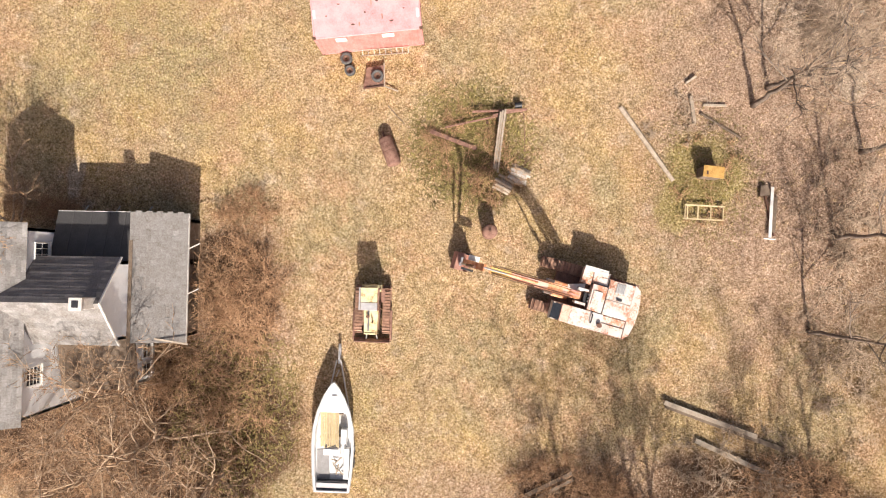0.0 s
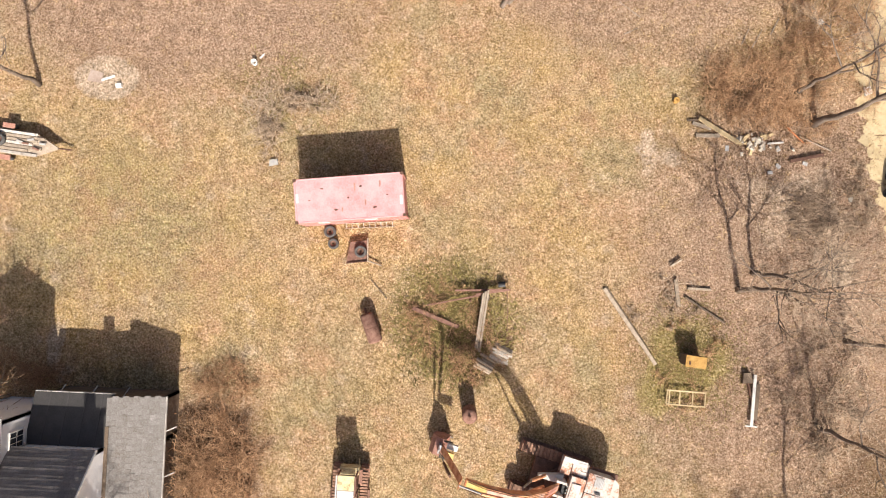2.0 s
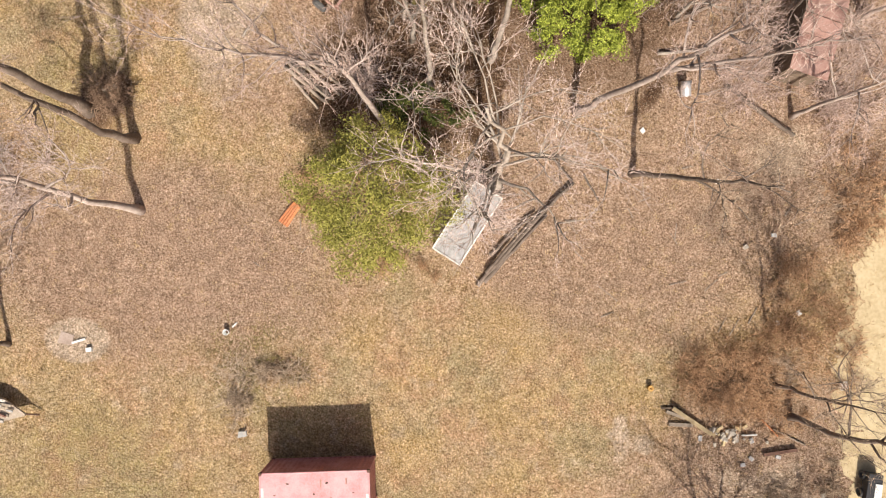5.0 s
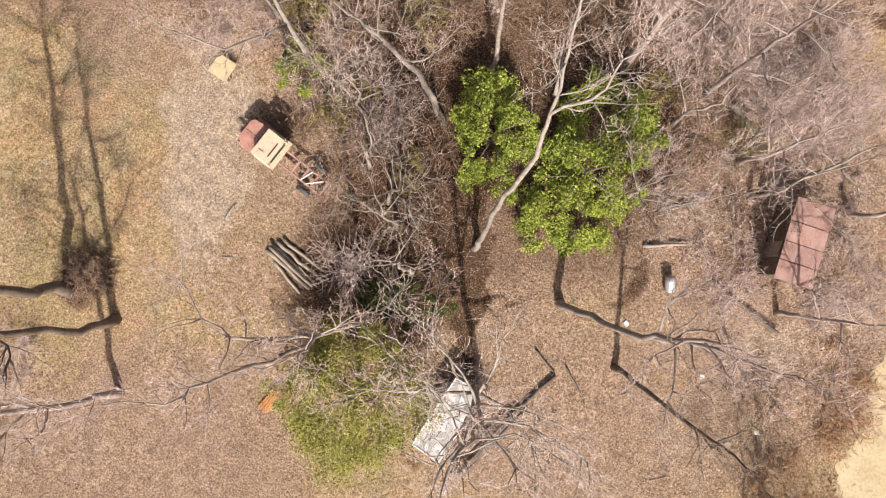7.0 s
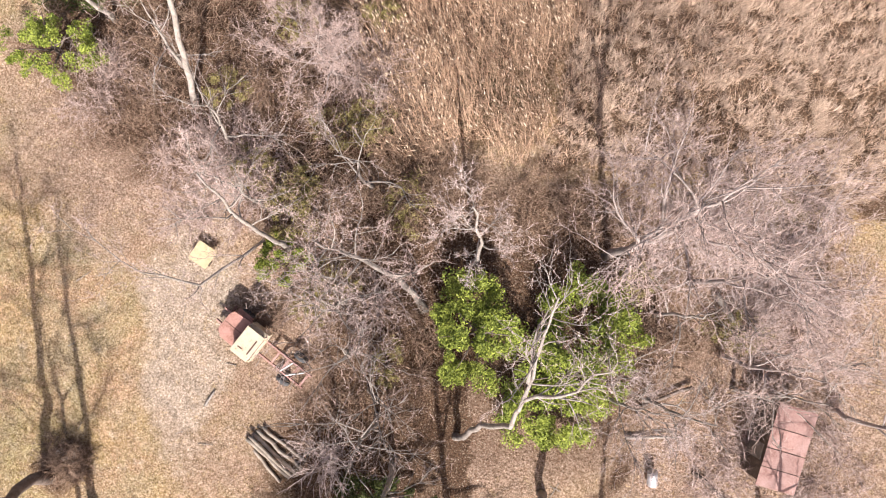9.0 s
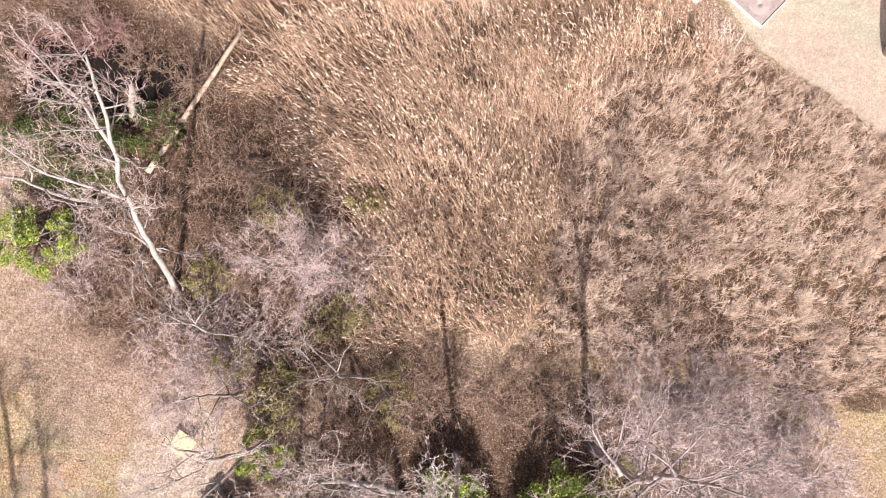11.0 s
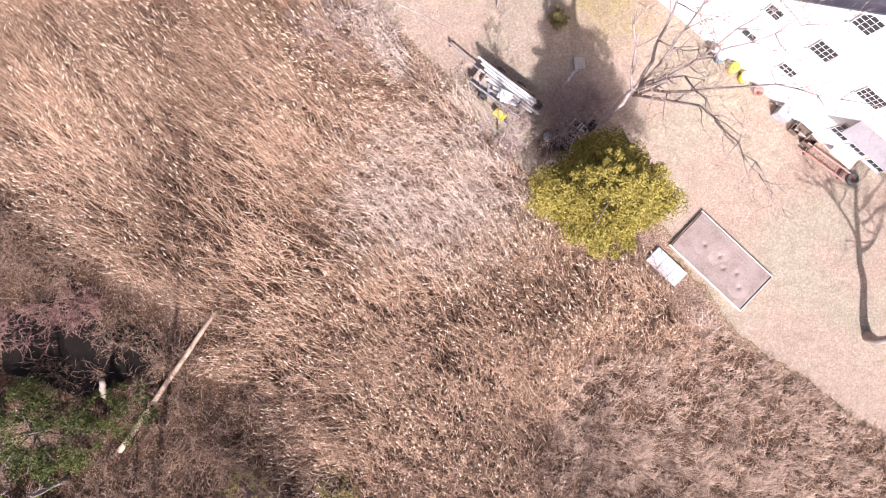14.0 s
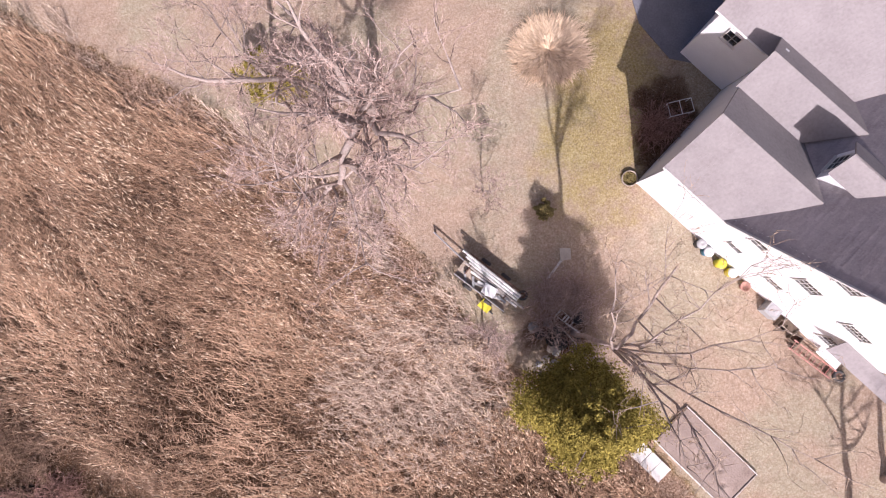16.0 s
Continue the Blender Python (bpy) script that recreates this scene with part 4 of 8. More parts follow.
bare_tree(2.7, 40.2, 15, 0.19, seed=21, bark=BARK_PALE, twig=M_TWIG_PALE, trunk=[(2.7, 40.2, 0), (3.05, 40.9, 2.5), (3.7, 42.7, 6.3), (4.6, 43.9, 10.8), (4.8, 45.3, 12.2), (5.2, 47.5, 12.9), (5.3, 49.5, 15.2)], limbs=7, start=0.7, limb_len=2.8, twigs=0.55, extra=[[(4.8, 45.3, 12.2), (6.2, 45.8, 12.9), (6.9, 46.9, 14.3), (7.9, 47.7, 15.4)], [(4.9, 46, 12.4), (5.1, 48.3, 12.6), (6.0, 50.0, 13.6)]], label="tall pale leaning tree rising out of ivy")
bare_tree(0.2, 47.4, 8, 0.22, seed=22, bark=BARK_PALE, trunk=[(0.2, 47.4, 0), (-1.25, 49.3, 3.3), (-3.2, 50.2, 5.8), (-5.0, 50.8, 7.8)], limbs=9, limb_len=4.0, start=0.45, label="leaning bare tree beside the ditch")
bare_tree(2.9, 50.4, 11, 0.17, seed=23, bark=BARK_PALE, twig=M_TWIG_PALE, trunk=[(2.9, 50.4, 0), (2.8, 50.8, 5), (2.8, 51.3, 9.7), (2.2, 52.6, 12)], limbs=8, start=0.6, limb_len=3, label="pale bare tree with curling limbs")
bare_tree(3.7, 32.6, 16.5, 0.25, (-1.6, 0.4), 24, start=0.22, limbs=17, limb_len=5.6, twigs=0.9, bark=BARK_PALE, twig=M_TWIG_PALE, label="tall bare tree beside the dumped white box")
bare_tree(8.0, 37.4, 14, 0.24, seed=25, trunk=[(8.0, 37.4, 0), (8.35, 37.2, 3.4), (9.7, 36.8, 9.5), (10.5, 37.0, 12), (11.4, 37.3, 14.5)], limbs=8, start=0.55, limb_len=4, extra=[[(9.8, 36.8, 9.8), (12.0, 36.8, 11.8), (13.1, 36.4, 14.5), (14.2, 36.3, 16)]], label="bare tree with a forked trunk above leaf litter")
bare_tree(11.4, 34.0, 11, 0.17, seed=26, trunk=[(11.4, 34.0, 0), (12.4, 33.3, 4.4), (13.5, 32.5, 8.6), (14.2, 32.0, 11.5)], limbs=7, start=0.4, limb_len=3.5)
bare_tree(10.6, 43.4, 8, 0.14, (1.0, 1.0), 27, bark=BARK_PALE, twig=M_TWIG_PALE, label="small pale bare tree beside the ivy")
bare_tree(10.5, 51.6, 13, 0.24, seed=28, trunk=[(10.5, 51.6, 0), (10.9, 52.3, 7.4), (11.6, 53.3, 9.6), (12.2, 54.2, 13)], limbs=14, start=0.45, limb_len=5.0, twigs=1.2, up=0.2, extra=[[(10.9, 52.3, 7.4), (10.5, 54.9, 9.8), (10.4, 57, 12)], [(10.7, 52.0, 6), (9.4, 53.6, 5.9), (8.6, 55.5, 7.5)]], label="broad bare tree with a dense twiggy crown")
bare_tree(15.5, 50.5, 12, 0.18, (0.5, 0.5), 29, limbs=10, twigs=1.3, limb_len=4.5)
bare_tree(-14.6, 58.3, 15, 0.2, seed=31, bark=BARK_PALE, twig=M_TWIG, trunk=[(-14.6, 58.3, 0), (-13.6, 60.0, 4.2), (-12.75, 61.4, 7.9), (-12.05, 63.0, 11), (-11.3, 65.5, 14.1), (-11.4, 67.3, 15.5)], limbs=13, limb_len=2.8, start=0.5, twigs=0.9, extra=[[(-12.1, 62.8, 10.7), (-14.5, 63.4, 12.3), (-16.2, 64.6, 13.5)], [(-11.6, 64.6, 13), (-13.2, 66.6, 13.8), (-14.5, 68.2, 15)]], label="leaning white-barked bare tree at the reed bed's edge")
bare_tree(-6.2, 60.4, 7, 0.12, (0.3, 0.2), 32, limbs=14, twigs=1.5, limb_len=3.2, start=0.15, label="bushy bare tree with fine pinkish twigs")
bare_tree(-7.8, 50.2, 10, 0.18, seed=33, bark=BARK_PALE, trunk=[(-7.8, 50.2, 0), (-8.1, 50.8, 4.5), (-8.5, 51.7, 8.8), (-9.2, 53.0, 11)], limbs=7, start=0.45, limb_len=3.5, extra=[[(-8.1, 50.6, 5), (-10.0, 48.2, 7.7), (-12.4, 48.6, 8.6), (-15.0, 50.2, 9.6)]], label="crooked bare tree at the thicket's edge")
bare_tree(-4.4, 47.4, 8, 0.14, (0, 0.2), 34, twigs=0.8, limbs=9, bark=BARK_PALE, twig=M_TWIG_PALE)
bare_tree(-20.0, 63.0, 10, 0.17, (0, 0.5), 35, bark=BARK_PALE)
bare_tree(20.5, 38.0, 10, 0.15, (0.5, 0.2), 36, twigs=1.2)
bare_tree(24.0, 44.0, 10, 0.16, (0.5, 0.2), 37, twigs=1.2)
bare_tree(17.5, 46.5, 9, 0.15, (0.5, 0.2), 38, twigs=1.3)
bare_tree(22.0, 3.0, 9, 0.14, (0.6, 0.2), 39, twigs=1.2)
bare_tree(20.5, -2.5, 8, 0.12, (0.6, 0.2), 40, twigs=1.2)
bare_tree(23.5, 8.0, 9, 0.14, (0.6, 0.2), 41, twigs=1.2)
bare_tree(8.6, 86.0, 15, 0.16, seed=42, bark=BARK_WOOD, twig=M_TWIG_BROWN, trunk=[(8.6, 86.0, 0), (8.6, 86.2, 5), (8.65, 86.4, 9.6), (8.9, 88.0, 11.6), (9.2, 90.0, 14)], limbs=6, start=0.7, limb_len=3.5, twigs=0.7, extra=[[(8.65, 86.4, 9.4), (9.5, 86.3, 12.5), (10.2, 86.5, 14.1), (12.2, 87.0, 15.5)], [(8.65, 86.4, 9.2), (8.9, 85.3, 14.5), (9.4, 83.6, 16)], [(8.7, 86.2, 8.8), (10.0, 85.6, 12.0), (11.6, 85.0, 15.4), (13.2, 84.4, 16.3)], [(8.6, 86.3, 9), (7.6, 88.0, 12), (7.2, 90.0, 14)], [(8.65, 86.4, 9.3), (9.02, 87.03, 12.3), (9.9, 88.6, 14.6), (10.8, 90.2, 16)], [(8.7, 86.3, 9.0), (10.3, 86.9, 13.2), (11.9, 88.2, 15.6)], [(8.7, 86.2, 9.0), (10.2, 84.9, 12.6), (11.0, 83.2, 14.4), (11.4, 82.0, 15.2)]], label="large bare yard tree with a spreading crown")
bare_tree(25.8, 76.2, 12, 0.26, (0.6, 0), 43, limb_len=4.5, twigs=0.8, label="thick bare tree on the pale lawn")
bare_tree(27.3, 79.6, 11, 0.2, (0.6, 0), 44, limb_len=4.5, twigs=0.8)
bare_tree(-4.4, 97.4, 13, 0.4, seed=45, bark=BARK_WOOD, twig=M_TWIG, trunk=[(-4.4, 97.4, 0), (-4.0, 96.8, 5.0), (-3.2, 95.4, 10.4), (-3.75, 92.6, 10.4), (-4.6, 91.6, 9.6)], limbs=16, start=0.4, limb_len=5.2, up=0.2, twigs=1.2, extra=[[(-3.4, 95.4, 9.6), (-2.4, 96.0, 12), (-1.0, 97.0, 14)], [(-4.0, 96.4, 7), (-6.5, 96.2, 10.5), (-9.0, 95.2, 12.5), (-10.6, 95.4, 13.5)], [(-3.3, 95.3, 10.2), (-4.6, 96.5, 13), (-6.2, 98.4, 15)], [(-3.4, 95.0, 10.4), (-1.6, 94.0, 12.0), (0.2, 93.6, 13.4)], [(-4.1, 96.8, 6.5), (-5.8, 98.8, 9), (-8.2, 99.6, 11.5)], [(-3.3, 94.6, 10.4), (-4.4, 94.4, 12.2), (-6.4, 94.0, 14)], [(-3.6, 93.0, 10.4), (-2.4, 92.2, 11.4), (-1.6, 91.0, 12.0)]], label="large bare tree between lawn and reed bed")
bare_tree(-10.5, 98.5, 10, 0.16, (0.2, 0.2), 46, limbs=10, twigs=1.1)
bare_tree(2.6, 93.4, 5, 0.06, (0, 0), 47, limbs=9, limb_len=1.6, start=0.25, up=0.8, label="young bare sapling on the lawn")
bare_tree(3.4, 85.4, 5.5, 0.07, (0, 0), 48, limbs=9, limb_len=1.8, start=0.25, label="thin bare tree in front of the parked trailer")
for k, (tx_, ty_, th_) in enumerate([(-20.0, -10.8, 6.5), (-17.0, -9.0, 5.5), (-13.5, -11.5, 6), (-19.0, -6.6, 4.5), (-25.5, 2.5, 5)]):
    bare_tree(tx_, ty_, th_ + 1.5, 0.15, (0.2, 0.1), 60 + k, limbs=15, limb_len=4.2, start=0.12, twigs=0.8, fine=0.019, up=0.2, bark=BARK_TAN, twig=M_TWIG_TAN, label="small bare brown tree crowding the old house")

for k, (tx_, ty_, th_, lx_, ly_) in enumerate([(-2.6, 42.4, 6.5, 1.2, 1.0), (-1.2, 37.2, 6.0, -1.0, -0.8), (-3.9, 44.4, 7.0, 0.6, 1.4), (-6.2, 48.6, 7.0, 1.2, 0.8), (-9.8, 52.6, 6.5, -1.2, 1.0), (-12.2, 56.2, 7.0, 0.8, 1.4), (-3.6, 54.4, 6.5, -1.0, 0.6), (-15.6, 60.6, 6.5, 0.8, 1.0), (13.4, 43.4, 6.5, 1.4, 0.4), (18.4, 44.6, 7.0, 1.2, 0.8), (13.6, 48.4, 6.5, 1.0, 1.0), (21.6, 46.0, 6.5, 0.6, 1.0)]):
    bare_tree(tx_, ty_, th_, 0.13, (lx_, ly_), 120 + k, limbs=7, limb_len=3.4, start=0.2, up=0.05, twigs=0.3, fine=0.019, bark=BARK_PALE, twig=M_TWIG, label="small crooked bare tree in the tangled wood")
for k, (tx_, ty_, th_) in enumerate([(7.6, -17.8, 12), (11.4, -17.6, 12), (12.8, -18.6, 13), (18.6, -18.0, 12), (22.0, -16.5, 12)]):
    bare_tree(tx_, ty_, th_, 0.2, (0.1, 0.2), 90 + k, limbs=16, limb_len=3.9, start=0.3, twigs=1.3, label="tall bare tree in the wood behind the timbers")
evergreen("holly_tree", -3.2, 31.4, [(0, 0, 2.9, 4.3, 4.0, 2.9, 30000, 300)], 5.0, M_LEAF, "dense yellow-green evergreen tree with a broad round crown", 71, 0.068)
# this second evergreen stays out of view, added only to cast shade northward
evergreen("holly_tree", -13.6, -18.6, [(0, 0, 5.0, 3.4, 2.8, 3.6, 16000, 180)], 7.0, M_LEAF, "unseen evergreen added to shade the ground by the old house", 79, 0.08)
evergreen("ivy_thicket", 5.5, 45.3, [(-2.6, 1.6, 1.7, 2.3, 3.2, 2.3, 17000, 150), (3.8, 1.2, 1.5, 3.1, 3.7, 2.3, 18000, 150), (2.4, -3.0, 0.9, 3.1, 2.1, 1.4, 10000, 100), (0.2, -0.6, 0.6, 2.6, 2.6, 1.0, 6000, 70)], 3.2, M_IVY, "bright green ivy mounded over trees and stumps", 72, 0.08, [(-2.2, 1.3), (2.6, -0.6)])
evergreen("ivy_bush", -8.3, 49.6, [(0, 0, 1.1, 1.6, 1.5, 1.5, 5000, 60)], 2.0, M_IVY, "green ivy bush in bare brambles", 73, 0.07)
evergreen("ivy_bush", -21.5, 66.0, [(0, 0, 1.1, 4.0, 2.8, 1.6, 12000, 120), (4.6, 1.6, .7, 2.2, 1.6, 1.0, 4000, 60)], 2.0, M_IVY_DARK, "dark green ivy under the white bare tree", 74, 0.07)
evergreen("ivy_bush", -22.5, 60.5, [(0, 0, 1.4, 3.0, 1.8, 1.6, 8000, 80)], 2.0, M_IVY, "green ivy clump at the field's corner", 75, 0.07)
evergreen("cedar_tree", 8.8, 82.3, [(0, 0, 2.6, 3.3, 2.6, 2.3, 18000, 260), (0.1, 0, 4.6, 3.4, 2.7, 2.4, 40000, 420), (-0.2, 0.3, 6.8, 2.2, 1.8, 2.0, 17000, 180), (-0.4, 0.3, 8.6, 1.1, 1.0, 1.4, 6000, 70)], 9.0, M_CEDAR, "yellow-green cedar at the lawn's edge", 76, 0.07)
evergreen("holly_bush", -1.2, 36.8, [(0, 0, 1.0, 2.8, 1.6, 1.4, 6000, 70)], 1.8, M_IVY_DARK, "dark green bush in bare brambles", 77, 0.07)
evergreen("holly_bush", -7.8, 52.5, [(0, 0, 1.0, 1.7, 2.6, 1.3, 4500, 60)], 1.8, M_WEED, "greyish green honeysuckle bush", 78, 0.07)
for k, (x, y, rx, ry) in enumerate([(-10.6, 54.8, 1.6, 1.4), (-5.2, 57.6, 2.2, 1.6), (-1.2, 53.6, 1.3, 1.9), (18.2, 48.0, 1.9, 1.3), (-12.6, 59.2, 1.5, 1.2), (-3.8, 64.5, 1.3, 0.9), (-5.4, 48.6, 1.7, 1.2), (-1.6, 44.2, 1.0, 1.4), (-6.4, 46.9, 1.2, 1.0), (12.2, 50.2, 1.5, 1.1), (-4.0, 58.5, 1.4, 1.8), (-9.0, 63.6, 1.6, 1.4)]):
    evergreen("honeysuckle_bush", x, y, [(0, 0, 0.7, rx, ry, 0.9, 2200, 90)], 1.2, M_OLIVE, "olive honeysuckle tangled in bare brambles", 300 + k, 0.055)
evergreen("boxwood_bush", 6.2, 92.9, [(0, 0, 0.42, 0.6, 0.55, 0.55, 4500, 140), (0, 0, 0.35, 0.35, 0.3, 0.35, 1500, 60)], 0.6, M_WEED, "small dark round evergreen bush on the lawn", 310, 0.05)
evergreen("cedar_bush", -10.2, 98.6, [(0, 0, 1.2, 2.4, 1.5, 1.4, 6000, 70)], 2.0, M_CEDAR, "olive evergreen shrub behind the big bare tree", 79, 0.09)

g_ = np.random.default_rng(77)
# thickets: (name, x, y, rx, ry, h, canes, material, label)
THICKETS = [
    (-12.6, -1.0, 2.3, 3.6, 2.2, 950, M_TWIG_RED, "dense reddish brown brambles beside the old house"),
    (-12.4, 4.0, 1.9, 1.6, 1.2, 350, M_TWIG_RED, "brown brambles at the old house corner"),
    (-13.0, -7.5, 3.0, 3.5, 1.3, 500, M_TWIG_RED, "brown brambles with green undergrowth"),
    (-20.0, -9.5, 5.0, 3.0, 1.6, 300, M_TWIG_RED, "tangled brown shrubs in front of the old house"),
    (-19.8, -4.7, 1.8, 1.3, 2.6, 420, M_TWIG_RED, "shrubs growing against the old house"),
    (6.5, -11.5, 4.0, 1.8, 1.2, 600, M_TWIG_RED, "brown brush around old beams"),
    (16.5, -10.0, 4.5, 2.6, 1.0, 600, M_TWIG, "dry brush over old planks"),
    (0.4, 8.2, 2.8, 2.6, 0.7, 620, M_TWIG_RED, "dry vines over scrap beams"),
    (13.0, 9.8, 2.4, 2.0, 0.6, 220, M_TWIG, "dry brush pile with sticks"),
    (22.5, 5.0, 2.5, 4.5, 1.3, 600, M_TWIG, "grey brush at the wood's edge"),
    (22.0, -3.5, 2.5, 4.0, 1.3, 500, M_TWIG, "grey brush at the wood's edge"),
    (8.0, -13.0, 4.0, 1.6, 1.3, 700, M_TWIG_RED, "dark brown brush under tall trees"),
    (19.5, -12.0, 4.0, 2.5, 1.3, 800, M_TWIG_RED, "dark brown brush behind old timbers"),
    (-23.5, 77.2, 4.5, 2.6, 1.5, 1300, M_TWIG_RED, "dark brambles between the pool and the reeds"),
    (17.6, 22.5, 3.2, 2.6, 1.5, 900, M_TWIG_RED, "brown brambles behind the debris heap"),
    (21.5, 26.0, 2.4, 5.0, 1.4, 800, M_TWIG_RED, "brown brambles beside the sandy road"),
    (22.5, 15.0, 3.0, 2.4, 0.7, 500, M_TWIG, "pale cut brush heap"),
    (24.5, 34.0, 2.0, 4.0, 1.4, 600, M_TWIG_RED, "brown brambles beside the sandy road"),
    (-8.4, 20.8, 2.2, 0.7, 0.7, 330, M_TWIG, "dead brush pile behind the container"),
    (-10.7, 18.9, 0.8, 1.7, 0.8, 260, M_TWIG, "dead brush at the container's corner"),
    (-7.6, 31.6, 0.9, 1.6, 1.0, 200, M_TWIG_RED, "dead twigs beside the evergreen"),
    (-2.0, 27.6, 3.5, 0.8, 0.6, 260, M_TWIG_RED, "dry twigs under the evergreen's edge"),
    (-24.5, 31.5, 2.5, 2.5, 1.6, 350, M_TWIG_PALE, "grey fallen tree top"),
    (-20.0, 36.7, 1.7, 1.6, 1.1, 700, M_TWIG_RED, "brush round a stump"),
    (-3.2, 39.4, 3.8, 3.2, 1.8, 600, M_TWIG_RED, "dense dark brambles in the thicket"),
    (-5.4, 42.0, 1.6, 2.0, 1.6, 220, M_TWIG_RED, "grey brambles round the log pile"),
    (-4.6, 45.2, 2.2, 2.2, 2.2, 320, M_TWIG_RED, "brown tangled brambles behind the truck"),
    (-5.0, 50.0, 4.0, 5.0, 2.2, 1400, M_TWIG_RED, "dense brown brambles in the wet wood"),
    (0.5, 54.5, 3.0, 3.5, 2.0, 900, M_TWIG_RED, "brown brambles beside the reed bed"),
    (8.0, 54.0, 4.5, 3.0, 1.8, 800, M_TWIG_RED, "dark brown brambles beside the marsh"),
    (13.5, 55.0, 4.0, 4.0, 1.8, 600, M_TWIG, "grey brush beside the marsh"),
    (15.5, 45.5, 4.0, 4.0, 1.8, 450, M_TWIG_RED, "grey brush round the rusty shed"),
    (21.5, 48.5, 4.0, 4.0, 1.8, 800, M_TWIG, "grey brush in the wood"),
    (-12.5, 54.5, 4.5, 4.0, 2.0, 1000, M_TWIG, "grey brambles at the field's edge"),
    (-9.5, 61.5, 4.0, 4.0, 2.0, 700, M_TWIG_RED, "brown brambles beside the reed bed"),
    (-8.5, 66.5, 3.0, 3.5, 2.2, 600, M_TWIG_RED, "brown brambles beside the reed bed"),
    (-14.3, 69.8, 2.2, 2.8, 1.6, 450, M_TWIG_RED, "dark brambles among ivy"),
    (-23.5, 74.2, 3.0, 1.8, 1.4, 350, M_TWIG_RED, "dark brambles among ivy"),
    (-3.0, 60.0, 2.8, 4.2, 1.8, 1000, M_TWIG_RED, "brown brambles beside the reed bed"),
    (-27.5, 69.0, 2.5, 4.0, 2.0, 500, M_TWIG_RED, "dark brambles among ivy"),
    (-17.6, 71.8, 1.8, 1.6, 1.2, 300, M_TWIG_RED, "dead brown brush overhanging the pool"),
    (-23.5, 71.6, 2.2, 1.4, 1.2, 300, M_TWIG_ROSE, "rosy brush in the pool's edge"),
    (-20.5, 69.0, 3.0, 1.2, 1.0, 260, M_TWIG_RED, "dead stalks standing in the pool"),
    (-8.6, 46.6, 1.8, 1.2, 1.2, 300, M_TWIG_RED, "brown brush behind the abandoned truck"),
    (12.6, 98.4, 1.5, 0.9, 1.6, 260, M_TWIG_ROSE, "bare rosy shrub against the white house"),
    (8.0, 87.9, 1.5, 1.2, 0.8, 200, M_TWIG, "grey brush round junk under the tree"),
    (24.2, 24.5, 1.2, 4.5, 0.7, 420, M_TWIG_RED, "low brown weeds on the road's edge"),
    (24.6, 17.0, 1.2, 2.5, 0.5, 220, M_TWIG, "low dry weeds on the road's edge"),
    (20.8, 20.6, 2.2, 1.2, 0.5, 300, M_TWIG_RED, "low brown brush over scrap"),
    (2.5, 31.2, 1.5, 1.8, 2.0, 240, M_TWIG_PALE, "pale grey fallen branches over the dumped box"),
    (-20.6, 73.0, 1.5, 1.1, 1.3, 420, M_TWIG_ROSE, "rosy red shrub beside the dark pool"),
    (-13.0, 65.0, 3.5, 4.0, 2.2, 450, M_TWIG_RED, "brown brambles below the leaning tree"),
    (-17.0, 62.0, 3.5, 3.0, 2.0, 450, M_TWIG_RED, "brown brambles below the leaning tree"),
    (-7.5, 56.0, 3.5, 4.0, 2.4, 550, M_TWIG_RED, "brown brambles in the wet wood"),
    (17.5, 40.5, 3.0, 2.5, 1.4, 500, M_TWIG, "grey brush in front of the tin shed"),
    (23.5, 40.0, 3.0, 5.0, 1.6, 700, M_TWIG, "grey brush behind the tin shed"),
    (12.5, 47.0, 3.0, 3.5, 1.6, 300, M_TWIG_RED, "grey brush beside the ivy"),
    (20.0, 55.5, 5.0, 3.0, 1.6, 700, M_TWIG, "grey brush at the marsh's edge"),
    (-1.0, 45.5, 2.5, 3.5, 2.0, 800, M_TWIG_RED, "brown brambles beside the ditch"),
    (-16.5, -5.5, 2.2, 2.2, 1.6, 400, M_TWIG_RED, "tangled shrubs against the old house"),
    (-24.0, -11.5, 3.5, 3.0, 1.6, 350, M_TWIG_RED, "tangled brown shrubs by the old house"),
    (-15.5, -11.5, 3.5, 2.2, 1.3, 350, M_TWIG_RED, "tangled brown shrubs by the old house"),
    (-24.5, 4.2, 2.5, 1.0, 1.2, 300, M_TWIG_RED, "brown shrubs behind the old house"),
    (-6.6, 90.6, 3.6, 1.6, 1.5, 700, M_TWIG_PALE, "pale lilac-grey shrubs on the reed bed's edge"),
    (2.6, 84.8, 2.0, 1.4, 1.0, 350, M_TWIG, "thin grey brush in front of the trailer"),
    (8.0, 87.2, 2.2, 2.0, 1.8, 600, M_TWIG, "grey brush heap under the bare tree"),
    (-6.0, 98.5, 5.0, 2.5, 1.8, 700, M_TWIG_PALE, "pale shrubs under the big bare tree"),
    (14.6, 6.2, 2.6, 3.0, 0.45, 420, M_TWIG_RED, "dry brown brush round the yellow cabinet"),
    (2.2, 6.2, 1.8, 1.8, 0.7, 480, M_TWIG_RED, "dark dead brush beside the scrap beams"),
    (-17.5, 57.0, 4.0, 3.2, 1.7, 900, M_TWIG_RED, "brown brambles at the field's corner"),
    (-20.5, 59.0, 3.0, 3.0, 1.7, 600, M_TWIG, "grey brambles at the field's corner"),
    (16.5, 53.0, 4.5, 4.0, 2.2, 600, M_TWIG_PALE, "pale fine-twigged shrubs beside the marsh"),
    (21.5, 51.5, 4.0, 3.5, 2.2, 700, M_TWIG_PALE, "pale fine-twigged shrubs beside the marsh"),
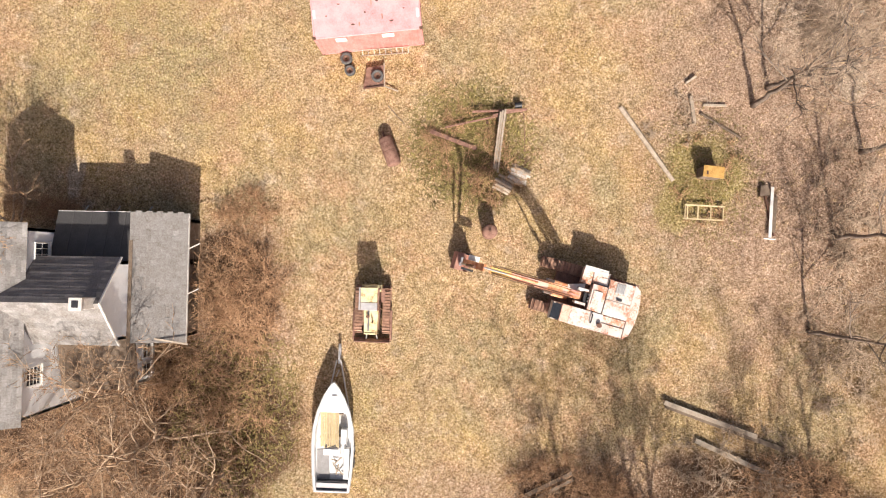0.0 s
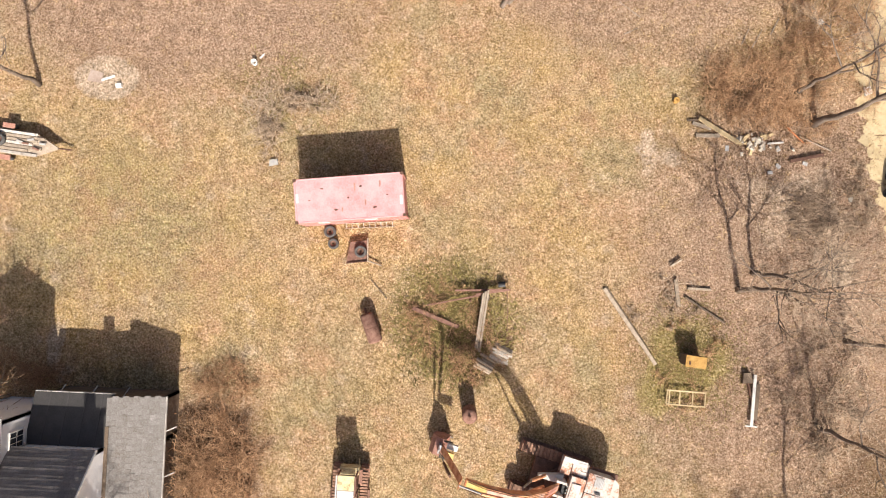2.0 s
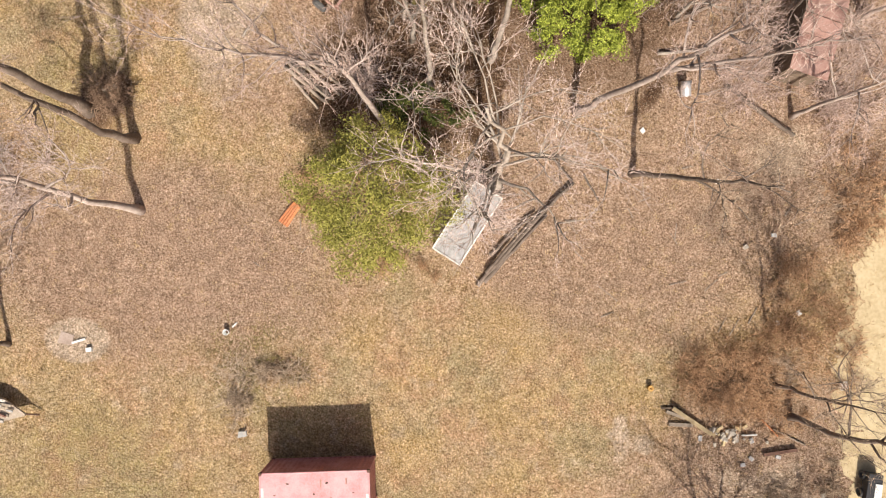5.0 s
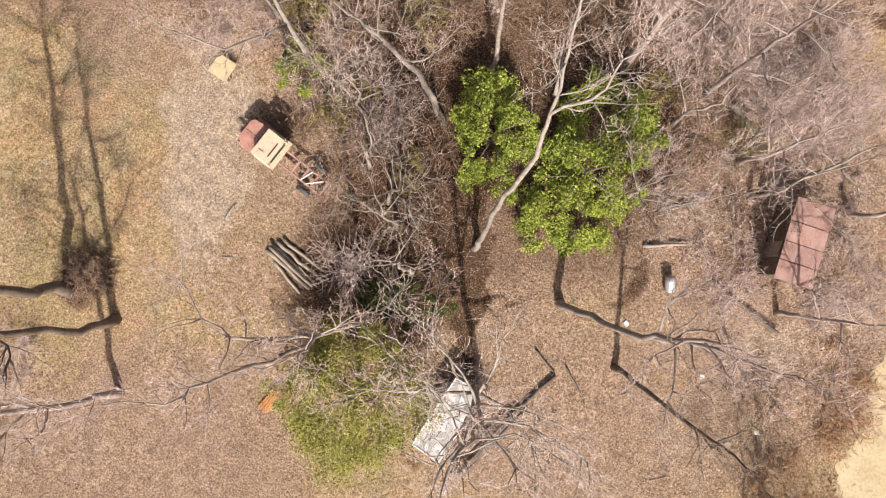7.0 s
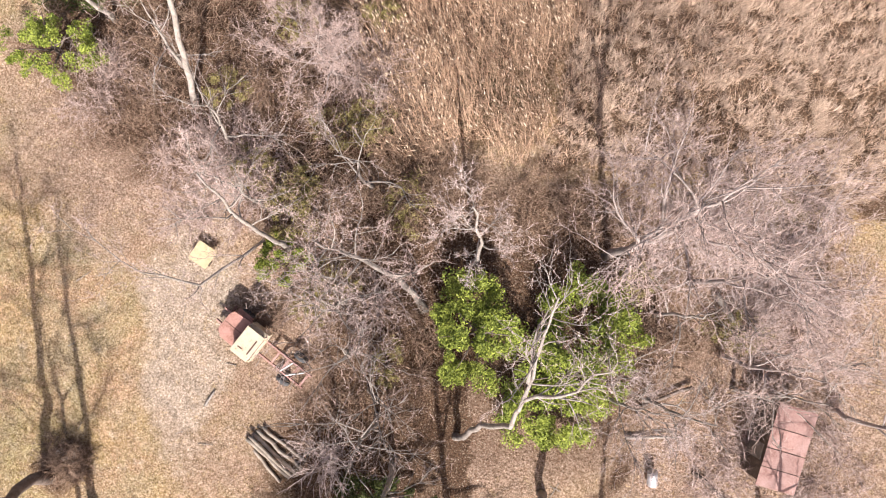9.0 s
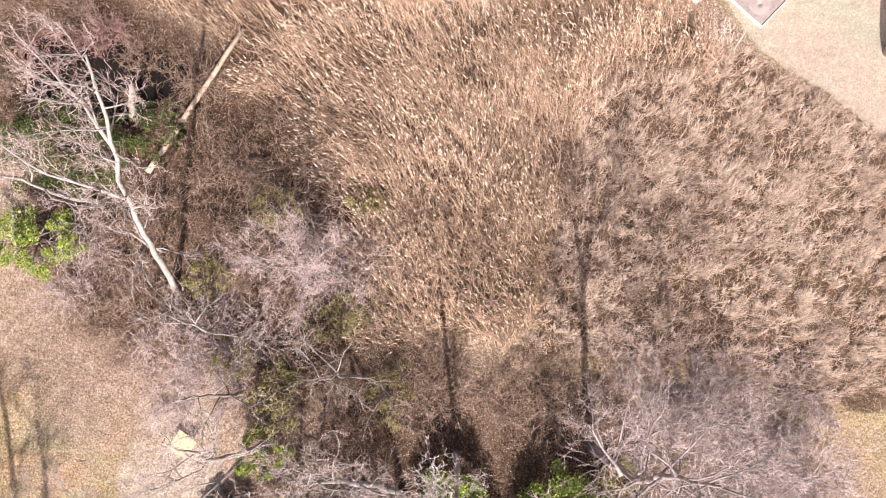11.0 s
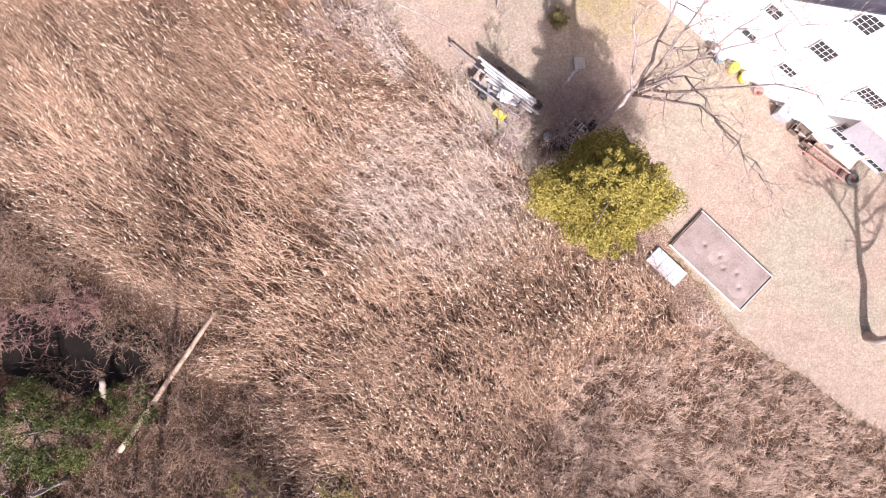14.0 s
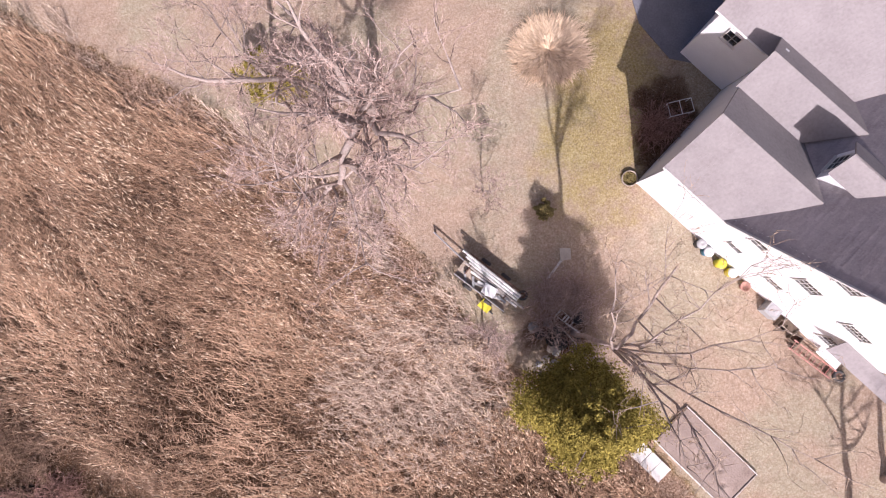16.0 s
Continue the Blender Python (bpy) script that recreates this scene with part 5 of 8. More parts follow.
    (-5.6, 62.0, 3.0, 3.0, 3.0, 380, M_TWIG, "pinkish fine-twigged shrub on the reed bed's edge"),
    (-3.2, 47.6, 2.6, 1.8, 2.6, 320, M_TWIG_PALE, "pinkish fine-twigged shrub behind the truck"),
    (-4.9, 38.6, 1.3, 1.2, 2.6, 260, M_TWIG_PALE, "pinkish fine-twigged shrub in the thicket"),
]
for k, (a_, b_, c_, d_, e_, n_, m_, lab_) in enumerate(THICKETS):
    bramble("thicket", a_, b_, c_, d_, e_, int(n_ * (1.05 if m_ is M_TWIG_RED and b_ < 34 else 0.38 if -6.5 < a_ < 3 and 36 < b_ < 52 else 0.75)), M_TWIG_BROWN if m_ is M_TWIG and b_ < 34 else M_TWIG_WOOD if m_ is M_TWIG_RED and b_ > 34 else m_, lab_, 200 + k, r=0.008 if m_ is M_TWIG_RED and b_ < 34 else 0.011)
px_, py_ = scatter(5000, -17, -9, -13, -3, lambda x, y: blob(x, y, -13, -8, 3.2, 4.2) > RNG.random(len(x)))
blade_field("green_undergrowth", px_, py_, (0.2, 0.5), 0.05, 0.6, fbm(px_, py_, 0.5, 1.0) * 3, M_WEED, "yellow-green undergrowth below the brambles", "weeds", 2.0)
px_, py_ = scatter(11000, -4, 5, 4, 12, lambda x, y: blob(x, y, 0.7, 8.0, 2.9, 2.9) > RNG.random(len(x)))
blade_field("green_vines", px_, py_, (0.2, 0.5), 0.05, 0.5, fbm(px_, py_, 0.5, 1.0) * 3, M_WEED, "olive weeds over the scrap beams", "weeds", 2.0)
px_, py_ = scatter(6000, 10, 18, 2, 11, lambda x, y: blob(x, y, 14.6, 6.4, 2.8, 3.2) > RNG.random(len(x)))
blade_field("green_weeds_round_cabinet", px_, py_, (0.12, 0.3), 0.035, 0.5, fbm(px_, py_, 0.5, 1.0) * 3, M_WEED, "olive weeds around the yellow cabinet", "weeds", 2.0)
for cx_, cy_, rx_, ry_, n_, lab_ in ((-11.1, 20.2, 1.0, 1.3, 170, "tall pale dead stalks bent over in the dry grass"), (-7.0, 20.9, 1.4, 0.5, 110, "pale dead stalks behind the container"), (-10.5, 17.6, 0.6, 0.9, 80, "pale dead stalks over broken concrete"), (13.4, 10.9, 1.2, 0.9, 60, "pale dead stalks in dry brush")):
    px_, py_ = scatter(n_ * 2, cx_ - 2, cx_ + 2, cy_ - 2, cy_ + 2, lambda x, y: blob(x, y, cx_, cy_, rx_, ry_) > RNG.random(len(x)))
    blade_field("dead_stalks", px_, py_, (0.5, 1.3), 0.024, 0.6, fbm(px_, py_, 0.6, 1.0) * 2 + 0.8, M_STALK, lab_, "stalks", 1.2, 0.4)
px_, py_ = scatter(3000, -13, -5, 17, 24, lambda x, y: (blob(x, y, -9.6, 21.6, 2.6, 2.2) > RNG.random(len(x))) & (fbm(x, y, 1.2, 3.0) > 0))
blade_field("green_weeds", px_, py_, (0.15, 0.45), 0.035, 0.6, fbm(px_, py_, 0.5, 1.0) * 3, M_WEED, "olive weeds behind the container", "weeds", 2.0)
# a dark pool in the wet wood
pool = Shape().prism([(-20.6 + (4.9 + 0.7 * math.sin(3 * a + 1)) * math.cos(a), 70.6 + (2.5 + 0.45 * math.sin(4 * a)) * math.sin(a)) for a in np.linspace(0, math.tau, 41)[:-1]], -0.3, 0.03)
single("water", pool, WATER, label="dark still water in a marsh hollow", category="water", kind="structure")
# long cut stalks beside the sandy road
stalks = Shape()
for k in range(70):
    cx, cy, a = g_.normal(22.0, 1.3), g_.normal(15.0, 1.0), g_.normal(0.2, 0.35)
    l, z = g_.uniform(0.6, 1.6), 0.05 + 0.35 * g_.random()
    stalks.tube([(cx - l * math.cos(a), cy - l * math.sin(a), z), (cx, cy + g_.normal(0, 0.05), z + 0.06), (cx + l * math.cos(a), cy + l * math.sin(a), z * 0.7)], [0.013, 0.01, 0.004], 4)
single("brush_heap", stalks, M_TWIG_BROWN, label="heap of long pale cut stalks by the road", category="brush", kind="stuff")
px_, py_ = scatter(22000, 2.5, 8, 99.5, 105.5, lambda x, y: blob(x + fbm(x, y, 1.5, 1.0) * 0.3, y, 5.5, 102.4, 1.75, 1.5, .25) > RNG.random(len(x)))
blade_field("ornamental_grass", px_, py_, (0.4, 0.9), 0.05, 0.6, np.arctan2(py_ - 102.4, px_ - 5.5), M_PLUME, "pale dry ornamental grass clump on the lawn", "grass", 0.5)


# ---- buildings ----
def frame_mat(origin, ang):
    """A pose with x along a wall, y out of it and z up."""
    return Matrix.Translation(origin) @ Matrix.Rotation(radians(ang), 4, "Z")


def window(parent, origin, ang, w, h, cols=2, rows=3, material=None):
    """A sash window proud of a wall: frame, sill, pane and bars. origin: its middle on the wall; ang: the wall's outward turn."""
    m = frame_mat(origin, ang)
    s = Shape()
    t = 0.058
    s.box((0, 0.0, h / 2), (w + t, 0.09, t), m).box((0, 0.0, -h / 2), (w + t, 0.09, t), m).box((w / 2, 0.0, 0), (t, 0.09, h - t), m).box((-w / 2, 0.0, 0), (t, 0.09, h - t), m)
    win = part("window", s, material or WHITEWOOD, parent)
    part("pane", Shape().box((0, 0.005, 0), (w - t, 0.02, h - t), m, 0.003), GLASS, win, "dark window glass")
    b = Shape()
    for i in range(1, cols):
        b.box((-w / 2 + w * i / cols, 0.027, 0), (0.03, 0.02, h - t), m, 0.004)
    for j in range(1, rows):
        b.box((0, 0.027, -h / 2 + h * j / rows), (w - t, 0.016, 0.03), m, 0.004)
    part("muntin", b, material or WHITEWOOD, win)
    part("sill", Shape().box((0, 0.06, -h / 2 - 0.06), (w + 0.2, 0.16, 0.05), m), material or WHITEWOOD, win)
    return win


def roof_slope(parent, e0, e1, r1, r0, material, course=0.16, name="roof", th=0.1, lift=0.014):
    """A roof slope from its eave e0-e1 up to its ridge r0-r1: a deck, with overlapping shingle courses."""
    e0, e1, r0, r1 = (Vector(p) for p in (e0, e1, r0, r1))
    up = ((e1 - e0).cross((r0 + r1) / 2 - e0)).normalized()
    deck = part(name, Shape().slab([e0, e1, r1, r0], th), material, parent)
    n = max(3, int(((r0 + r1) / 2 - (e0 + e1) / 2).length / course))
    s = Shape()
    for i in range(n):
        a, b = i / n, (i + 1.04) / n
        j = 0.02 * math.sin(i * 7.3)
        p0, p1, q0, q1 = e0.lerp(r0, a), e1.lerp(r1, a), e0.lerp(r0, min(b, 1)), e1.lerp(r1, min(b, 1))
        k = max(2, int((p1 - p0).length / 0.55))
        off = (i % 3) * 0.31
        for c in range(k):
            c0, c1 = max(0, (c + off - 0.31) / k), min(1, (c + 1 + off - 0.31) / k)
            if c == 0:
                c0 = 0
            if c == k - 1:
                c1 = 1
            hgt = lift * (1 + 0.35 * math.sin(c * 12.9 + i * 4.1))
            quad = [p0.lerp(p1, c0) + up * hgt, p0.lerp(p1, c1 - 0.004) + up * hgt, q0.lerp(q1, c1 - 0.004) + up * 0.003, q0.lerp(q1, c0) + up * 0.003]
            base = [p0.lerp(p1, c0), p0.lerp(p1, c1 - 0.004)]
            s.add([*quad, *base], [[0, 1, 2, 3], [4, 5, 1, 0], [5, 2, 1], [4, 0, 3]])
    me = s.mesh("shingles")
    ob = part("shingles", me, material, deck)
    ob["kind"] = "stuff"
    return deck


def wall(parent, pts, th=0.16, material=None, name="wall"):
    """An upright wall: its outline's corners, counterclockwise seen from outside."""
    q = [Vector(p) for p in pts]
    w = part(name, Shape().slab(q, th), material or SIDING, parent)
    return w


def hood_box(x0, x1, y0, y1, z0, z1):
    return Shape().box(((x0 + x1) / 2, (y0 + y1) / 2, (z0 + z1) / 2), (x1 - x0, y1 - y0, z1 - z0))


def old_house():
    h = thing("old_house", -20.0, -2.0, 0, 0, "derelict white wooden house with grey shingle roofs and missing trim", "house")

    def P(x, y, z):
        return (x + 20.0, y + 2.0, z)

    def walls(x0, x1, y0, y1, z, gable=None, top=None, base=-0.15, skin=None):
        """gable: 'x' for a ridge along x, 'y' along y."""
        my, mx = (y0 + y1) / 2, (x0 + x1) / 2
        e = [P(x1, y0, base), P(x1, y1, base), P(x1, y1, z)] + ([P(x1, my, top)] if gable == "x" else []) + [P(x1, y0, z)]
        w_ = [P(x0, y1, base), P(x0, y0, base), P(x0, y0, z)] + ([P(x0, my, top)] if gable == "x" else []) + [P(x0, y1, z)]
        s_ = [P(x0, y0, base), P(x1, y0, base), P(x1, y0, z)] + ([P(mx, y0, top)] if gable == "y" else []) + [P(x0, y0, z)]
        n_ = [P(x1, y1, base), P(x0, y1, base), P(x0, y1, z)] + ([P(mx, y1, top)] if gable == "y" else []) + [P(x1, y1, z)]
        for q in (e, w_, s_, n_):
            wall(h, q, material=skin)

    # tall block with its ridge north to south
    walls(-25.6, -21.98, -7.3, 2.55, 5.35, "y", 6.45)
    roof_slope(h, P(-21.78, -7.55, 5.32), P(-21.78, 2.8, 5.32), P(-23.75, 2.8, 6.6), P(-23.75, -7.55, 6.6), SHINGLE_O, 0.2)
    roof_slope(h, P(-25.9, 2.8, 5.32), P(-25.9, -7.55, 5.32), P(-23.75, -7.55, 6.6), P(-23.75, 2.8, 6.6), SHINGLE_O, 0.2)
    # middle block with its ridge east to west
    walls(-21.88, -17.65, -3.25, 0.9, 4.45, "x", 6.1)
    roof_slope(h, P(-17.45, 1.12, 4.36), P(-22.6, 1.12, 4.36), P(-22.6, -1.18, 6.22), P(-17.45, -1.18, 6.22), SHINGLE_OD, 0.17)
    roof_slope(h, P(-22.6, -3.48, 4.36), P(-17.45, -3.48, 4.36), P(-17.45, -1.18, 6.22), P(-22.6, -1.18, 6.22), SHINGLE_O, 0.17)
    # low wing that wraps the north and east sides
    walls(-21.9, -15.25, 0.92, 3.35, 2.6, skin=WOOD_DARK)
    walls(-17.63, -15.25, -3.3, 0.9, 2.6, skin=WOOD_DARK)
    part("felt_roof", Shape().slab([P(-17.6, 3.6, 2.66), P(-22.0, 3.6, 2.66), P(-22.0, 0.92, 3.35), P(-17.6, 0.92, 3.35)], 0.1), TARP, h, "dark roofing felt")
    seam = Shape()
    for x in (-21.1, -20.1, -19.1, -18.2):
        seam.box((x + 20, 4.26, 3.02), (0.06, 2.72, 0.02), None, 0.004)
    for i in range(len(seam.v)):
        x, y, z = seam.v[i]
        seam.v[i] = (x, y, z + (4.26 - y) * 0.257)
    part("felt_seam", seam, TARP, h)
    east = part("lean_to_roof", Shape().slab([P(-14.8, -3.5, 2.58), P(-14.8, 3.6, 2.58), P(-17.62, 3.6, 3.3), P(-17.62, -3.5, 3.3)], 0.1), SHINGLE_O, h)
    # single shingles on the lean-to roof, the pieces that can be told apart
    me = Shape().box((0, 0, 0), (0.3, 0.318, 0.016), None, 0.004).mesh("shingle")
    me.materials.append(SHINGLE_O)
    ang = math.atan2(0.72, 2.82)
    k = 0
    for i in range(11):
        for j in range(22):
            if (i, j) in ((3, 4), (3, 5), (7, 15), (2, 18), (9, 3), (5, 9)):
                continue
            o = new("shingle", me)
            o.parent = east
            t = (i + 0.5) / 11
            o.matrix_basis = Matrix.Translation(P(-14.78 - 2.82 * t, -3.34 + 0.322 * j + 0.08 * (i % 2), 2.595 + 0.72 * t)) @ Matrix.Rotation(ang + 0.025, 4, "Y") @ Matrix.Rotation(RNG.normal(0, 0.02), 4, "Z")
            k += 1
    part("flashing", Shape().box((2.45, 0.75, 3.32), (0.2, 6.6, 0.03)), WOOD_DARK, h, "dark weathered strip along the wall")
    part("loose_board", Shape().box((4.4, -0.75, 2.98), (2.6, 0.1, 0.03), Matrix.Rotation(radians(-8), 4, "Z")), WOOD, h)
    # south room
    walls(-21.88, -17.75, -6.0, -3.28, 2.15)
    roof_slope(h, P(-21.85, -6.25, 2.12), P(-17.55, -6.25, 2.12), P(-17.55, -3.28, 2.7), P(-21.85, -3.28, 2.7), WOOD_DARK, 0.3)
    ch = part("chimney", Shape().box((1.98, 0.85, 6.2), (0.54, 0.54, 1.9)), BRICK, h, "pale brick chimney")
    part("chimney_cap", Shape().box((1.98, 0.85, 7.17), (0.64, 0.64, 0.08)), BRICK, ch)
    part("flue", Shape().box((1.98, 0.85, 7.22), (0.32, 0.32, 0.05)), BLACK, ch, "dark flue opening")
    window(h, P(-21.94, 1.35, 4.0), -90, 0.9, 1.0, 3, 2)
    window(h, P(-21.94, -5.15, 4.35), -90, 0.95, 1.05, 3, 4)
    window(h, P(-17.7, -4.2, 1.05), -90, 0.8, 0.9, 2, 2)
    window(h, P(-17.7, -5.3, 1.05), -90, 0.7, 0.9, 2, 2)
    for x in (-21.0, -19.2, -17.4):
        part("rafter_tail", Shape().tube([P(x, 3.3, 2.3), P(x + 0.45, 3.98, 2.3)], 0.04, 4), WOOD_PALE, h)
    for y in (1.75, -0.75):
        part("rafter_tail", Shape().tube([P(-15.0, y - 0.2, 2.38), P(-14.2, y + 0.2, 2.38)], 0.04, 4), WOOD_PALE, h)
    # trim
    part("fascia", Shape().box(P(-14.77, 0.05, 2.5), (0.04, 7.1, 0.16)), WHITEWOOD, h)
    part("fascia", Shape().box(P(-19.8, 3.63, 2.57), (4.4, 0.04, 0.16)), WHITEWOOD, h)
    rake = Shape()
    rake.tube([P(-17.43, 1.12, 4.38), P(-17.43, -1.18, 6.26)], 0.06, 4).tube([P(-17.43, -1.18, 6.26), P(-17.43, -3.48, 4.38)], 0.06, 4)
    part("rake_board", rake, WHITEWOOD, h)


old_house()


def white_house():
    h = thing("white_house", 11.4, 95.1, 0, -36.4, "large white house with grey shingle gables and dormers", "house")
    SL, E0 = 1.0, 3.75

    def main_z(u):
        return 6.0 + SL * (u - E0)

    # walls
    wall(h, [(0, 0, -0.2), (15.2, 0, -0.2), (15.2, 0, 6.0), (9.48, 0, 11.65), (E0, 0, 5.95), (0, 0, 6.0)], 0.2, name="gable_wall")
    wall(h, [(0, 5.0, -0.2), (0, 0.01, -0.2), (0, 0.01, 6.0), (0, 2.52, 8.0), (0, 5.0, 6.0)], 0.2)
    wall(h, [(0, 7.4, -0.2), (0, 5.02, -0.2), (0, 5.02, 6.2), (0, 6.5, 7.5), (0, 7.4, 6.9)], 0.2)
    wall(h, [(-3.3, 7.42, -0.2), (-0.01, 7.42, -0.2), (-0.01, 7.42, 6.0), (-3.3, 7.42, 6.0)], 0.2)
    wall(h, [(-3.3, 17.5, -0.2), (-3.3, 7.43, -0.2), (-3.3, 7.43, 6.0), (-3.3, 12.4, 9.4), (-3.3, 17.5, 6.0)], 0.2)
    wall(h, [(15.1, 17.5, -0.2), (-3.3, 17.5, -0.2), (-3.3, 17.5, 6.0), (15.1, 17.5, 6.0)], 0.2)
    wall(h, [(15.1, 0.01, -0.2), (15.1, 17.5, -0.2), (15.1, 17.5, 6.0), (15.1, 0.01, 6.0)], 0.2)
    # siding boards across the sunny wall
    lap = Shape()
    for i in range(44):
        z = 0.25 + i * 0.2
        u0 = 0.02 if z < 6 else E0 + (z - 6) / SL + 0.12
        u1 = 15.05 if z < 6 else 15.2 - (z - 6) / SL - 0.12
        if u1 - u0 > 0.4:
            lap.add([(u0, 0, z), (u1, 0, z), (u1, -0.018, z), (u0, -0.018, z), (u0, -0.003, z + 0.195), (u1, -0.003, z + 0.195)], [[0, 1, 2, 3][::-1], [3, 2, 5, 4], [2, 1, 5], [0, 3, 4]])
    part("siding", lap, SIDING, h)
    # main roof, its ridge along the depth
    ru = 9.5
    roof_slope(h, (E0 - 0.35, 17.8, main_z(E0 - 0.35)), (E0 - 0.35, -0.3, main_z(E0 - 0.35)), (ru, -0.3, main_z(ru)), (ru, 17.8, main_z(ru)), SHINGLE_D, 0.13, th=0.15, lift=0.005)
    roof_slope(h, (15.5, -0.3, main_z(E0 - 0.35)), (15.5, 17.8, main_z(E0 - 0.35)), (ru, 17.8, main_z(ru)), (ru, -0.3, main_z(ru)), SHINGLE_D, 0.13, th=0.15, lift=0.005)
    # west gables
    roof_slope(h, (-0.3, -0.28, 5.86), (E0 + 0.1, -0.28, 5.86), (5.75, 2.52, 8.1), (-0.3, 2.52, 8.1), SHINGLE_L, 0.25, lift=0.006)
    roof_slope(h, (E0 + 0.3, 5.02, 6.12), (-0.3, 5.02, 6.12), (-0.3, 2.52, 8.1), (5.75, 2.52, 8.1), SHINGLE_L, 0.25, lift=0.006)
    roof_slope(h, (-0.42, 4.85, 6.22), (3.7, 4.85, 6.22), (5.3, 6.5, 7.62), (-0.42, 6.5, 7.62), SHINGLE_L, 0.25, lift=0.006)
    roof_slope(h, (4.4, 7.9, 6.45), (-0.42, 7.9, 6.45), (-0.42, 6.5, 7.62), (5.3, 6.5, 7.62), SHINGLE_L, 0.25, lift=0.006)
    roof_slope(h, (-3.6, 7.15, 5.9), (4.2, 7.15, 5.9), (7.1, 12.4, 9.55), (-3.6, 12.4, 9.55), SHINGLE_L, 0.25, lift=0.006)
    roof_slope(h, (4.2, 17.8, 5.9), (-3.6, 17.8, 5.9), (-3.6, 12.4, 9.55), (7.1, 12.4, 9.55), SHINGLE_L, 0.25, lift=0.006)
    # gutters and eave trim
    for p0, p1 in (((-0.3, -0.33, 5.84), (E0, -0.33, 5.84)), ((-3.6, 7.1, 5.88), (-0.4, 7.1, 5.88)), ((-0.42, 4.8, 6.2), (3.4, 4.8, 6.2))):
        part("gutter", Shape().tube([p0, p1], 0.06, 6), WHITEWOOD, h)
    rake = Shape().tube([(E0, -0.34, 6.0), (ru, -0.34, main_z(ru))], 0.07, 4).tube([(ru, -0.34, main_z(ru)), (15.2, -0.34, 6.0)], 0.07, 4)
    part("rake_board", rake, WHITEWOOD, h)
    # dormers on the west slope
    for v in (4.3, 9.7):
        u0, zt = 5.0, 8.75
        d = part("dormer", Shape().slab([(u0, v + 0.75, main_z(u0) - 0.1), (u0, v - 0.75, main_z(u0) - 0.1), (u0, v - 0.75, zt), (u0, v, zt + 0.75), (u0, v + 0.75, zt)], 0.1), SIDING, h)
        ub = E0 + (zt - 6) / SL
        for sg in (-1, 1):
            q = [(u0 + 0.02, v + sg * 0.74, main_z(u0) - 0.1), (ub + 0.1, v + sg * 0.74, zt), (u0 + 0.02, v + sg * 0.74, zt)]
            part("cheek", Shape().slab(q if sg < 0 else q[::-1], 0.08), SIDING, d)
        ur = E0 + (zt + 0.85 - 6) / SL
        s = Shape().slab([(u0 - 0.25, v - 0.95, zt - 0.1), (ub, v - 0.95, zt - 0.1), (ur, v, zt + 0.85), (u0 - 0.25, v, zt + 0.85)], 0.08)
        s.slab([(ub, v + 0.95, zt - 0.1), (u0 - 0.25, v + 0.95, zt - 0.1), (u0 - 0.25, v, zt + 0.85), (ur, v, zt + 0.85)], 0.08)
        part("dormer_roof", s, SHINGLE_L, d)
        window(h, (u0 - 0.03, v, 8.15), 90, 0.8, 1.1, 2, 3)
    # windows of the gable wall: along, up, width, height
    for u, z, w, hh, c, r in ((1.5, 5.1, 0.6, 0.7, 2, 2), (2.4, 5.1, 0.6, 0.7, 2, 2), (5.6, 6.0, 0.8, 0.8, 2, 2), (5.7, 3.3, 0.8, 0.6, 2, 1), (8.5, 9.4, 0.95, 1.2, 3, 4),
                              (8.6, 6.2, 1.1, 1.1, 4, 3), (8.5, 3.2, 0.9, 0.7, 3, 2), (11.9, 5.9, 1.3, 1.0, 5, 3)):
        window(h, (u, -0.03, z), 180, w, hh, c, r)
    window(h, (-2.0, 7.39, 4.6), 180, 0.8, 1.0, 2, 2)
    # pent roof over a row of windows
    roof_slope(h, (12.7, -0.85, 3.45), (17.2, -0.85, 3.45), (17.0, 0.0, 4.05), (12.9, 0.0, 4.05), SHINGLE_L, 0.25, lift=0.006, name="pent_roof")
    for u in (13.2, 14.5, 15.8):
        window(h, (u, -0.03, 2.3), 180, 1.0, 1.3, 3, 3)


white_house()


def tin_shed():
    s = thing("tin_shed", 20.5, 42.0, 0, -12, "low shed with a rusty pinkish tin roof in the brush", "shed")
    part("wall", Shape().box((0, 0, 1.0), (1.9, 4.2, 2.2)), WOOD_DARK, s)
    for k, (y0, y1) in enumerate(((-2.3, -1.25), (-1.2, -0.2), (-0.15, 0.95), (1.0, 2.3))):
        dz = 0.02 * (k % 2)
        part("roof_sheet", Shape().slab([(-1.15, y1, 2.45 + dz), (-1.15, y0, 2.45 + dz), (1.15, y0, 2.15 + dz), (1.15, y1, 2.15 + dz)], 0.03), TINROOF, s)
    part("door", Shape().box((-0.97, -0.6, 0.95), (0.05, 0.9, 1.8)), WOOD, s)


tin_shed()


# ---- the yard's machines and scrap ----
def tyre_shape(r, w, m=None, hub=None):
    """A tyre lying flat: tread, shoulder and inner lip."""
    b = r * 0.55
    prof = [(b, -w * 0.32), (b * 1.12, -w * 0.5), (r * 0.9, -w * 0.5), (r, -w * 0.34), (r, w * 0.34), (r * 0.9, w * 0.5), (b * 1.12, w * 0.5), (b, w * 0.32)]
    return Shape().ring((0, 0, 0), prof, 28, m)


